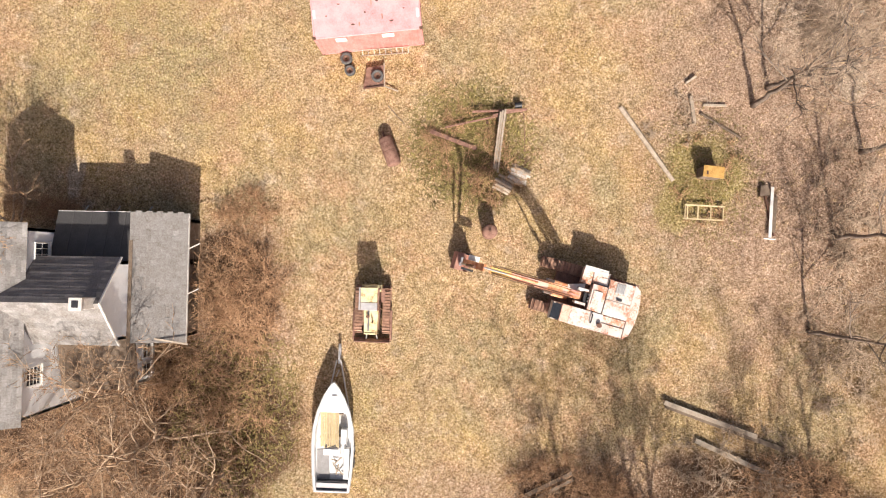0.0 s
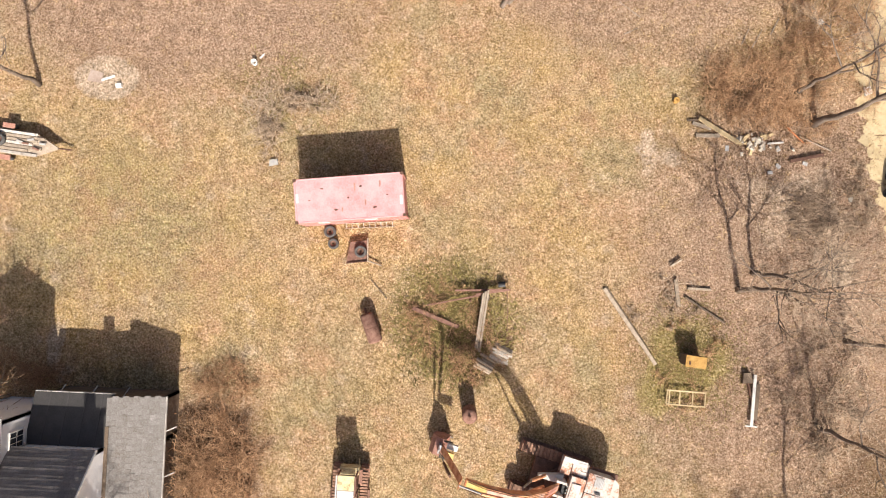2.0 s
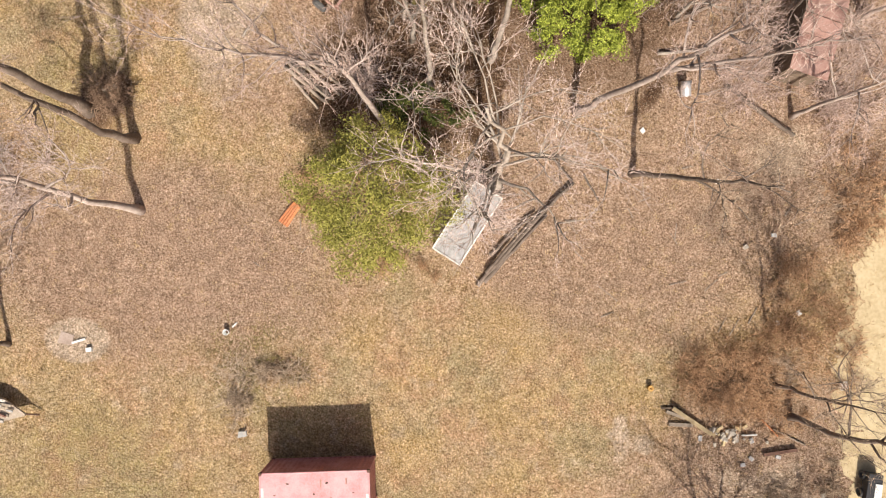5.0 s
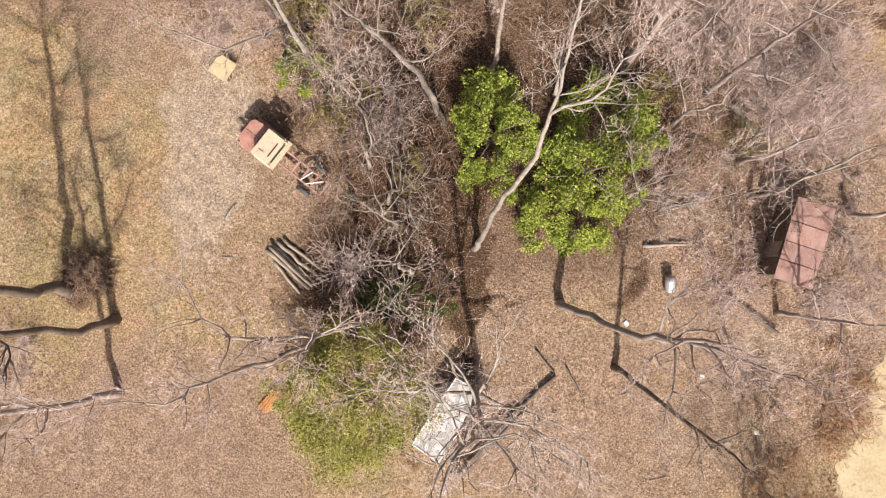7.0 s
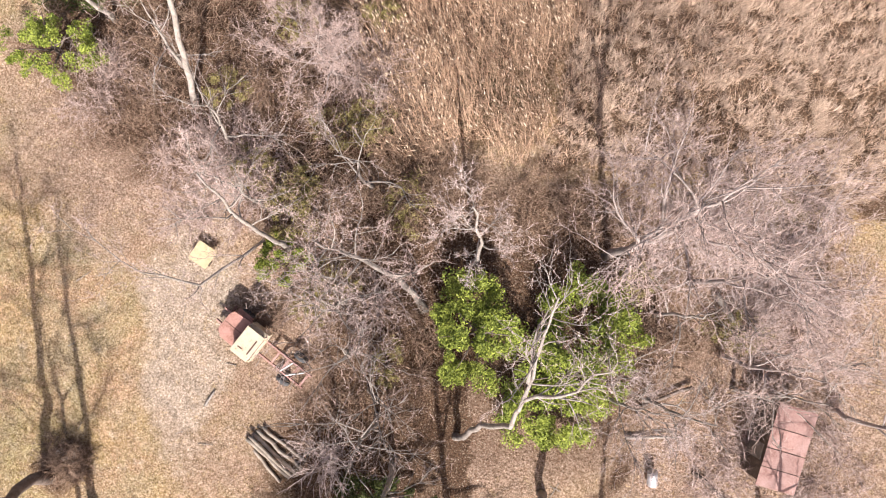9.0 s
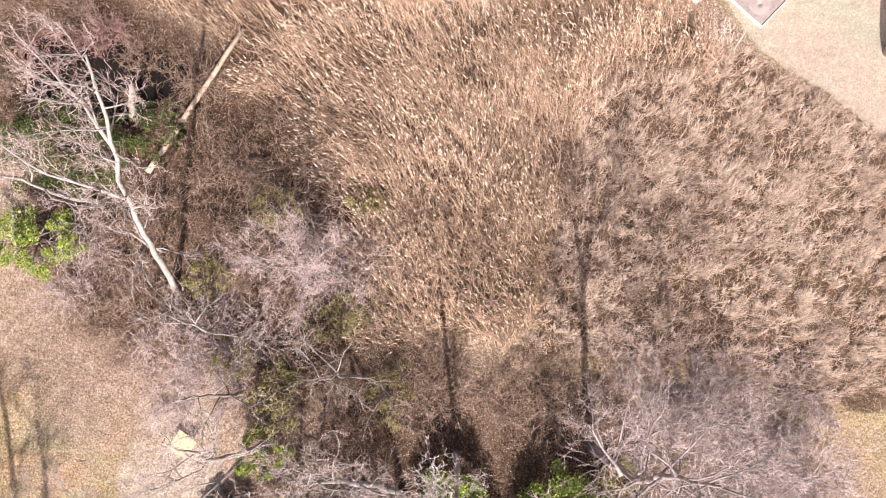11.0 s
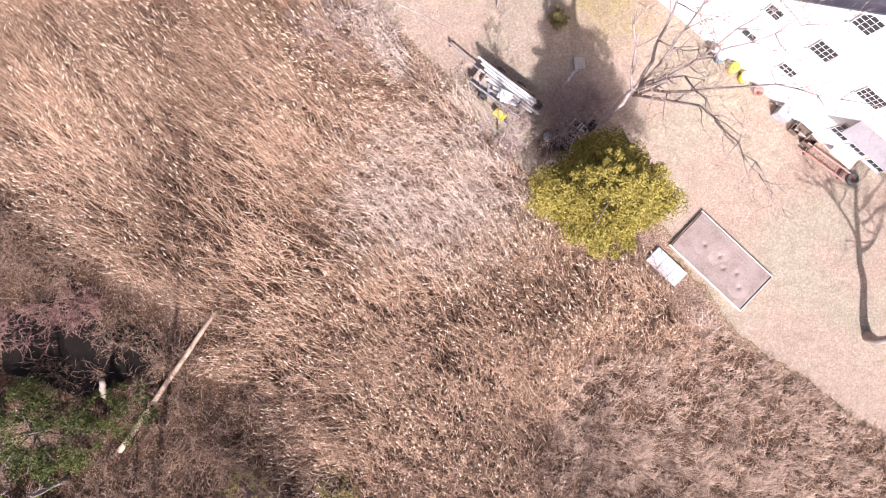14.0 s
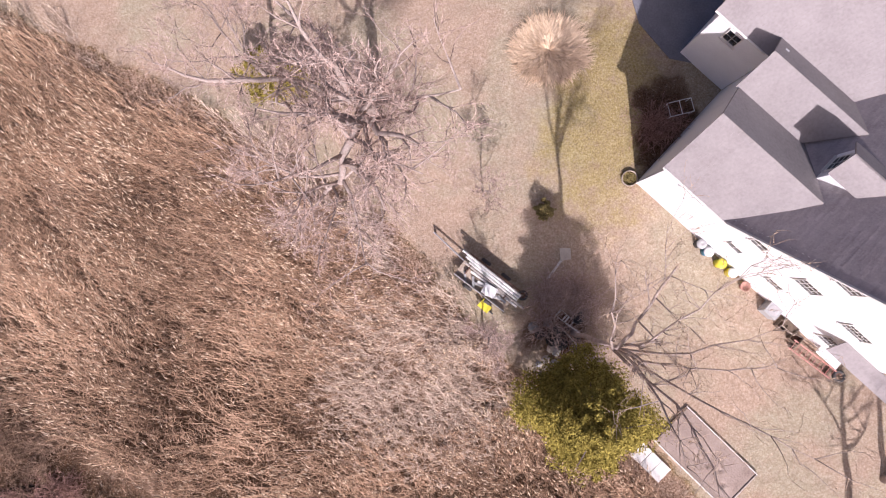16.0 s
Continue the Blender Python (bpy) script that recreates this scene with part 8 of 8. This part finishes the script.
def log(p0, p1, r, label, material=None, name="log"):
    a, b = Vector(p0), Vector(p1)
    mid = (a + b) / 2
    pts, k = [], 6
    for i in range(k + 1):
        p = a.lerp(b, i / k) - mid
        pts.append((p.x + g_.normal(0, r * 0.25), p.y + g_.normal(0, r * 0.25), p.z))
    return single(name, Shape().tube(pts, [r * (1.05 - 0.3 * i / k) for i in range(k + 1)], 9), material or BARK, mid.x, mid.y, gz(mid.x, mid.y) + mid.z, 0, label, "log", "logs", smooth=True)


for p0, p1, r in (((2.86, 26.75, .14), (6.1, 31.0, .14), 0.13), ((3.2, 27.0, .13), (6.6, 31.2, .13), 0.12), ((3.5, 28.6, .12), (5.6, 31.2, .12), 0.11), ((5.6, 30.4, .15), (8.0, 33.3, .2), 0.13), ((3.3, 27.6, .34), (6.0, 31.2, .34), 0.1)):
    log(p0, p1, r, "long bare log lying beside the dumped box")
for p0, p1, r in (((-9.5, 39.0, .15), (-6.8, 36.9, .15), 0.13), ((-9.2, 39.3, .14), (-6.4, 37.2, .14), 0.12), ((-8.9, 39.5, .13), (-6.1, 37.5, .13), 0.12), ((-9.3, 39.2, .38), (-6.6, 37.1, .38), 0.11), ((-8.6, 39.7, .12), (-5.9, 38.0, .12), 0.11), ((-9.0, 38.3, .12), (-7.3, 36.6, .12), 0.1)):
    log(p0, p1, r, "grey log in a pile at the thicket's edge", WOOD)
pile = thing("split_wood", -8.5, 30.2, gz(-8.5, 30.2), 58, "orange-red split wood pieces leaning together", "firewood")
for i in range(4):
    part("split_log", Shape().tube([(-0.7, -0.25 + 0.17 * i, 0.08), (0.75, -0.2 + 0.13 * i, 0.14 + 0.05 * (i % 2))], [0.09, 0.07], 5), WOOD_RED, pile)
log((-12.2, 40.6, .1), (-11.7, 41.5, .1), 0.08, "short pale broken branch on the grass", BARK_PALE)
log((-16.9, 65.1, .25), (-11.9, 73.9, .8), 0.17, "fallen pale trunk lying into the reeds", BARK_TAN)
log((-18.2, 68.2, .2), (-17.2, 69.6, 2.4), 0.2, "broken standing stub among ivy", WOOD)
log((8.6, 33.8, .08), (9.6, 32.3, .08), 0.06, "thin stick on leaf litter", BARK)
log((6.8, 34.6, .08), (8.0, 33.3, .08), 0.07, "dead branch on leaf litter", BARK)
log((13.0, 43.0, .12), (16.0, 44.5, .3), 0.12, "dead trunk lying in brush", BARK)
log((12.5, 41.2, .12), (15.6, 41.6, .3), 0.1, "dead trunk lying in brush", BARK_PALE)
log((16.5, 39.6, .15), (20.5, 36.8, .3), 0.14, "dead trunk lying in front of the shed", BARK)
log((17.0, 50.0, .15), (18.2, 48.0, .8), 0.2, "broken mossy trunk standing in brush", BARK_PALE)
for k in range(26):
    x, y = g_.uniform(7, 22), g_.uniform(23, 38)
    a, L = g_.uniform(0, 3.1), g_.uniform(0.5, 1.6)
    log((x, y, .04), (x + math.cos(a) * L, y + math.sin(a) * L, .05), g_.uniform(0.018, 0.035), "pale dead stick on leaf litter", BARK_PALE, "stick")
for k in range(14):
    x, y = g_.uniform(-21, -6), g_.uniform(27, 50)
    a, L = g_.uniform(0, 3.1), g_.uniform(0.4, 1.2)
    log((x, y, .04), (x + math.cos(a) * L, y + math.sin(a) * L, .05), g_.uniform(0.018, 0.03), "pale dead stick lying on the grass", BARK_PALE, "stick")
stump = thing("stump", -20.0, 36.9, gz(-20, 36.9), 0, "cluster of cut grey stumps with dead twigs", "stump")
for k, (x, y, r, z) in enumerate([(0, 0, 0.24, 0.4), (0.45, 0.1, 0.18, 0.32), (-0.4, 0.15, 0.17, 0.36), (0.15, -0.4, 0.15, 0.28)]):
    part("cut_stem", Shape().tube([(x, y, -0.05), (x * 1.1, y * 1.1, z)], [r * 1.2, r], 10), WOOD, stump)
single("steel_drum", Shape().ring((0, 0, 0), [(0.02, 0), (0.29, 0), (0.3, 0.03), (0.29, 0.3), (0.3, 0.32), (0.29, 0.6), (0.3, 0.88), (0.02, 0.88)], 22, Matrix.Rotation(radians(-75), 4, "X")), ALU, 14.18, 38.7, gz(14.2, 39) + 0.3, 8, "grey metal drum lying on leaf litter", "drum", smooth=True)
sheet = thing("plywood_sheet", -13.05, 49.45, gz(-13, 49.4), -28, "pale plywood sheet on low blocks", "plywood")
part("sheet", Shape().box((0, 0, 0.5), (1.25, 1.25, 0.03)), WOOD_NEW, sheet)
part("block", Shape().box((-0.35, 0.3, 0.24), (0.3, 0.3, 0.5)).box((0.4, -0.3, 0.24), (0.3, 0.3, 0.5)), WOOD_DARK, sheet)


def old_truck():
    t = thing("old_truck", -9.35, 44.75, gz(-9, 44.6), 147, "abandoned truck with a cream cab, rusted hood and bare frame", "truck")
    # x runs ahead
    fr = Shape()
    for y in (-0.42, 0.42):
        fr.box((-0.6, y, 0.75), (6.4, 0.1, 0.2))
    part("frame", fr, TINROOF, t, "pinkish rusty chassis rails")
    for x in (-3.6, -2.9, -2.2, -1.5):
        part("cross_member", Shape().box((x, 0, 0.8), (0.13, 0.8, 0.14)), TINROOF, t)
    part("brace", Shape().tube([(-3.4, -0.4, 0.88), (-2.6, 0.4, 0.88)], 0.045, 4), WHITEWOOD, t)
    part("brace", Shape().tube([(-2.5, -0.4, 0.88), (-2.2, 0.4, 0.88)], 0.045, 4), WHITEWOOD, t)
    cab = part("cab", Shape().prism([(-0.55, -0.95), (0.65, -0.95), (0.7, -0.8), (0.7, 0.8), (0.65, 0.95), (-0.55, 0.95)], 0.85, 1.55), CREAM, t)
    part("cab_roof", Shape().box((0.05, 0, 2.08), (1.2, 1.7, 0.1), None, 0.05), CREAM, cab, "cream cab roof with a rust slot")
    part("roof_slot", Shape().box((-0.3, 0, 2.14), (0.09, 0.95, 0.02)), RUST_DARK, cab)
    part("roof_spot", Shape().box((0.25, 0.4, 2.14), (0.3, 0.06, 0.02)), RUST_DARK, cab)
    for x in (-0.5, 0.6):
        for y in (-0.8, 0.8):
            part("pillar", Shape().box((x, y, 1.8), (0.09, 0.09, 0.5)), CREAM, cab)
    part("windscreen", Shape().box((0.6, 0, 1.8), (0.03, 1.5, 0.45)), GLASS, cab)
    part("rear_glass", Shape().box((-0.5, 0, 1.8), (0.03, 1.3, 0.4)), GLASS, cab)
    hood = part("hood", Shape().prism([(0.75, -0.85), (1.9, -0.75), (2.05, -0.5), (2.05, 0.5), (1.9, 0.75), (0.75, 0.85)], 0.9, 1.32), HOOD, t, "rusted pinkish red hood")
    part("hood_seam", Shape().box((1.4, 0, 1.33), (1.2, 0.05, 0.025)), RUST, hood)
    for y in (-0.85, 0.85):
        part("fender", Shape().box((1.35, y, 0.95), (1.0, 0.3, 0.12), None, 0.05), HOOD, t)
        part("wheel", tyre_shape(0.45, 0.26, Matrix.Translation((1.35, y, 0.45)) @ Matrix.Rotation(math.pi / 2, 4, "X")), RUBBER, t, smooth=True)
        part("wheel", tyre_shape(0.45, 0.26, Matrix.Translation((-2.6, y, 0.45)) @ Matrix.Rotation(math.pi / 2, 4, "X")), RUBBER, t, smooth=True)
    part("bumper", Shape().box((2.15, 0, 0.7), (0.1, 1.8, 0.2)), RUST, t)


old_truck()

# ---- the back lawn of the white house ----
bed = thing("garden_bed", 16.95, 79.7, gz(17, 79.7), -38.0, "rectangular raised garden bed with pale board edges", "garden bed")
part("soil", Shape().box((0, 0, 0.02), (5.35, 2.62, 0.22)), SOIL, bed, "bare grey-brown soil")
for y in (-1.36, 1.36):
    part("edge_board", Shape().box((0, y, 0.06), (5.6, 0.07, 0.24)), WHITEWOOD if y < 0 else WOOD_PALE, bed)
for x in (-2.76, 2.76):
    part("edge_board", Shape().box((x, 0, 0.06), (0.07, 2.64, 0.24)), WOOD_PALE if x > 0 else WOOD_DARK, bed)
g_ = np.random.default_rng(33)
for k in range(5):
    part("soil_mound", Shape().ring((g_.uniform(-2.2, 2.2), g_.uniform(-0.9, 0.9), 0.1), [(0.001, 0.05), (0.3, 0.045), (0.65, 0.03), (0.9, 0.0), (0.001, 0.0)], 16), SOIL, bed, smooth=True)
sl = thing("concrete_slab", 13.85, 79.05, gz(13.8, 79), -38, "white concrete slab beside the garden bed", "slab")
for i in range(3):
    part("slab", Shape().box((-0.75 + 0.75 * i, 0, 0.1), (0.73, 1.05, 0.2)), WHITEWOOD, sl)


def utility_trailer():
    t = thing("utility_trailer", 3.3, 88.35, gz(3.3, 88.3), -31, "old utility trailer loaded with poles, boards and scrap", "trailer")
    part("bed", Shape().box((0, 0, 0.55), (3.6, 1.5, 0.08)), WOOD, t)
    for y in (-0.75, 0.75):
        part("side_rail", Shape().box((0, y, 0.75), (3.6, 0.06, 0.3)), RUST_DARK if y > 0 else ALU, t)
    part("tongue", Shape().tube([(-1.8, 0.2, 0.5), (-4.2, 0.45, 0.35)], 0.05, 6), ALU, t)
    part("jack_stand", Shape().box((-4.1, 0.44, 0.16), (0.12, 0.12, 0.36)), RUST_DARK, t)
    for k, (y, L, m_) in enumerate(((0.62, 4.4, WHITEWOOD), (0.46, 4.1, WHITE_PL), (0.3, 3.8, WHITEWOOD), (0.14, 4.6, WOOD_PALE), (-0.02, 3.6, WHITEWOOD))):
        part("pole", Shape().tube([(-L / 2 + 0.2 * k, y, 0.95 - 0.04 * k), (L / 2 + 0.15 * k - 0.2, y - 0.08, 0.96 - 0.04 * k)], 0.075, 7), m_, t)
    for x in (-1.3, 1.3):
        part("cross_rack", Shape().box((x, 0.2, 0.78), (0.07, 1.2, 0.24)), RUST_DARK, t)
    for k in range(9):
        part("scrap_board", Shape().box((0, 0, 0), (g_.uniform(0.5, 1.2), 0.14, 0.05), Matrix.Translation((g_.uniform(-1.3, 1.3), g_.uniform(-0.6, 0.0), 0.64 + 0.04 * k)) @ Matrix.Rotation(g_.normal(0, 0.6), 4, "Z")), WHITEWOOD if k % 2 else GREY_PL, t)
    part("white_panel", Shape().box((0.35, -0.35, 1.02), (0.8, 0.6, 0.05), Matrix.Rotation(radians(8), 4, "Z")), WHITE_PL, t)
    for x in (-0.45, 0.45):
        for y in (-0.92, 0.92):
            part("wheel", tyre_shape(0.32, 0.2, Matrix.Translation((x * 1.6, y, 0.32)) @ Matrix.Rotation(math.pi / 2, 4, "X")), RUBBER, t, smooth=True)
    w = thing("wheelbarrow", 3.35, 86.95, gz(3.3, 86.9), -40, "wheelbarrow with a yellow tray beside the trailer", "wheelbarrow")
    part("tray", Shape().prism([(-0.35, -0.28), (0.35, -0.22), (0.35, 0.22), (-0.35, 0.28)], 0.35, 0.55), YELLOW, w, "yellow tray")
    for y in (-0.25, 0.25):
        part("handle", Shape().tube([(0.3, y * 0.6, 0.3), (-0.95, y * 1.2, 0.5)], 0.025, 6), WOOD, w)
        part("leg", Shape().box((-0.3, y, 0.17), (0.04, 0.04, 0.36)), STEEL, w)
    part("wheel", tyre_shape(0.18, 0.09, Matrix.Translation((0.5, 0, 0.18)) @ Matrix.Rotation(math.pi / 2, 4, "X")), RUBBER, w, smooth=True)


utility_trailer()
tyre(5.5, 87.8, gz(5.5, 87.8) + 0.1, 0.3, 0.2, "worn tyre on the ground behind the trailer")
single("stone_slab", Shape().prism([(-0.35, -0.3), (0.3, -0.35), (0.4, 0.3), (-0.2, 0.45)], -0.05, 0.1), CONCRETE, 7.7, 90.45, gz(7.7, 90.4), 20, "pale flat stone on the lawn", "stone")
board("white_board", (7.6, 90.2, .04), (6.85, 88.9, .04), 0.14, 0.05, WHITEWOOD, "pale narrow board on the lawn", "plank")
for k in range(12):
    x, y = 7.0 + g_.normal(0, 0.7), 84.8 + g_.normal(0, 0.9)
    r = g_.uniform(0.16, 0.34)
    single("boulder", Shape().ring((0, 0, 0), [(0.01, r * 0.75), (r * 0.6, r * 0.6), (r, r * 0.2), (r * 0.95, -0.05), (0.01, -0.05)], 7), STONE if k % 3 else CONCRETE, x, y, gz(x, y), 40 * k, "grey boulder in a heap under the cedar", "stone", "boulders", tilt=6)
# black lumps added to darken the shaded ground beside the cedar
for k in range(9):
    x, y, r = 8.1 + g_.normal(0, 0.8), 85.6 + g_.normal(0, 0.7), g_.uniform(0.28, 0.45)
    single("rubbish_bag", Shape().ring((0, 0, 0), [(0.01, r * 1.05), (r * 0.25, r), (r * 0.75, r * 0.7), (r, r * 0.3), (r * 0.8, -0.03), (0.01, -0.03)], 9), BLACK, x, y, gz(x, y), 37 * k, "black lump added for the dark shade in the junk heap", "bag", "rubbish bags", smooth=True, tilt=5)
board("white_pole", (8.1, 86.5, .5), (9.7, 85.6, .4), 0.08, 0.06, WHITEWOOD, "white pole on the brush heap", "pole")
board("white_pole", (8.0, 86.1, .45), (8.9, 85.3, .35), 0.08, 0.06, WHITEWOOD, "white pole on the brush heap", "pole")


def trash_can(x, y, body, lid, label):
    c = thing("bin", x, y, gz(x, y), 0, label, "bin")
    part("body", Shape().ring((0, 0, 0), [(0.02, 0), (0.24, 0), (0.28, 0.65), (0.02, 0.65)], 18), body, c, smooth=True)
    part("lid", Shape().ring((0, 0, 0), [(0.02, 0.78), (0.2, 0.75), (0.3, 0.68), (0.3, 0.65), (0.02, 0.65)], 18), lid, c, smooth=True)


trash_can(15.75, 91.5, BLUE, WHITE_PL, "blue plastic bin with a white lid at the house wall")
trash_can(15.3, 91.9, BLACK, GREY_PL, "dark plastic bin at the house wall")
trash_can(16.55, 90.9, YELLOW, YELLOW, "yellow plastic bin at the house wall")
trash_can(17.25, 90.45, YELLOW, WHITE_PL, "yellow plastic bin with a pale lid")
single("flower_pot", Shape().ring((0, 0, 0), [(0.02, 0), (0.2, 0), (0.3, 0.4), (0.26, 0.4), (0.2, 0.3), (0.02, 0.3)], 16), HOOD, 18.15, 89.75, gz(18.1, 89.7), 0, "dark red pot at the house wall", "pot", smooth=True)
ac = thing("air_conditioner", 19.7, 88.55, gz(19.7, 88.5), -36, "grey boxy air conditioner standing at the wall", "air conditioner")
part("case", Shape().box((0, 0, 0.42), (0.85, 0.75, 0.8)), GREY_PL, ac)
part("fan_grille", Shape().ring((0, 0, 0.83), [(0.08, 0.0), (0.3, 0.0), (0.3, 0.02), (0.08, 0.02)], 20), ALU, ac)
cr = thing("garden_crate", 21.0, 87.75, gz(21, 87.7), -36, "wooden crate with garden scrap by the wall", "crate")
for y in (-0.3, 0.3):
    part("slat", Shape().box((0, y, 0.2), (0.9, 0.04, 0.4)), WOOD, cr)
for x in (-0.45, 0.45):
    part("slat", Shape().box((x, 0, 0.2), (0.04, 0.6, 0.4)), WOOD, cr)
part("filling", Shape().box((0, 0, 0.15), (0.82, 0.52, 0.3)), WOOD_DARK, cr)
lad = thing("step_ladder", 22.4, 86.0, gz(22.4, 86), -31, "red fibreglass ladder lying on the lawn", "ladder")
for y in (-0.28, 0.28):
    part("rail", Shape().box((0, y, 0.3), (3.0, 0.07, 0.09)), REDLAD, lad)
for i in range(10):
    part("rung", Shape().tube([(-1.35 + 0.3 * i, -0.28, 0.3), (-1.35 + 0.3 * i, 0.28, 0.3)], 0.022, 6), REDLAD, lad)
for x in (-1.2, 1.2):
    part("prop", Shape().box((x, 0, 0.12), (0.12, 0.6, 0.28)), WOOD_DARK, lad)
tab = thing("white_table", 23.1, 86.35, gz(23.1, 86.3), -36, "white folding table with clutter beside the bay", "table")
part("tabletop", Shape().box((0, 0, 0.74), (1.5, 0.75, 0.05)), WHITE_PL, tab)
for x in (-0.65, 0.65):
    for y in (-0.3, 0.3):
        part("leg", Shape().tube([(x, y, 0), (x, y, 0.72)], 0.025, 6), STEEL, tab)
tyre(24.1, 85.2, gz(24.1, 85.2) + 0.1, 0.36, 0.2, "worn tyre lying near the red ladder")
single("planter_ring", Shape().ring((0, 0, 0), [(0.42, 0), (0.48, 0), (0.48, 0.2), (0.42, 0.2)], 20), WOOD, 10.97, 95.3, gz(11, 95.3), 0, "round pale planter at the house corner", "planter", smooth=True)
px_, py_ = scatter(500, 10.4, 11.6, 94.7, 95.9, lambda x, y: np.hypot(x - 10.97, y - 95.3) < 0.42)
blade_field("planter_weeds", px_, py_, (0.2, 0.4), 0.04, 0.7, fbm(px_, py_, 1.0, 1.0) * 3, M_WEED, "yellow-green plants in the round planter", "plants", 2.0)
single("patio", Shape().prism([(10.6, 104.5), (12.6, 102.6), (14.8, 102.4), (16.5, 103.4), (14.5, 108.5), (9.6, 107.0)], -0.03, 0.02), PATIO, z=0.0, label="blue-grey paved patio in the house's shade", category="patio", kind="structure")
chair = thing("garden_table", 13.3, 99.6, gz(13.3, 99.6), 20, "white wire garden table in the house's shade", "garden table")
fr = Shape()
for y in (-0.4, 0.4):
    fr.tube([(-0.7, y, 0.7), (0.7, y, 0.7)], 0.025, 6)
for x in (-0.7, 0.0, 0.7):
    fr.tube([(x, -0.4, 0.7), (x, 0.4, 0.7)], 0.025, 6)
part("top_frame", fr, WHITE_PL, chair)
for x in (-0.65, 0.65):
    for y in (-0.38, 0.38):
        part("leg", Shape().tube([(x, y, 0.0), (x, y, 0.7)], 0.025, 6), WHITE_PL, chair)

# more things along the white house and under the yard tree
for x, y, w_, lab in ((20.5, 87.75, 0.55, "brown crate of garden things at the house wall"), (21.35, 87.1, 0.65, "brown wooden box beside the ladder")):
    cr = thing("crate", x, y, gz(x, y) - 0.02, -36, lab, "crate")
    for s_ in (-1, 1):
        part("side_board", Shape().box((0, s_ * w_ * 0.4, 0.22), (w_, 0.04, 0.4)), WOOD_DARK, cr)
        part("end_board", Shape().box((s_ * (w_ * 0.5 - 0.02), 0, 0.22), (0.04, w_ * 0.74, 0.4)), WOOD_DARK, cr)
    part("bottom_board", Shape().box((0, 0, 0.08), (w_ * 0.9, w_ * 0.72, 0.05)), RUST_DARK, cr)
jk = thing("folding_chair", 8.1, 86.75, gz(8.1, 86.7) + 0.02, -35, "white folding chair lying in brush under the tree", "chair")
for y in (-0.22, 0.22):
    part("leg", Shape().tube([(-0.55, y, 0.04), (0.0, y, 0.12), (0.6, y, 0.06)], 0.022, 6), WHITE_PL, jk)
for x in (-0.5, -0.05, 0.12, 0.5):
    part("slat", Shape().box((x, 0, 0.12), (0.09, 0.44, 0.025)), WHITE_PL, jk)
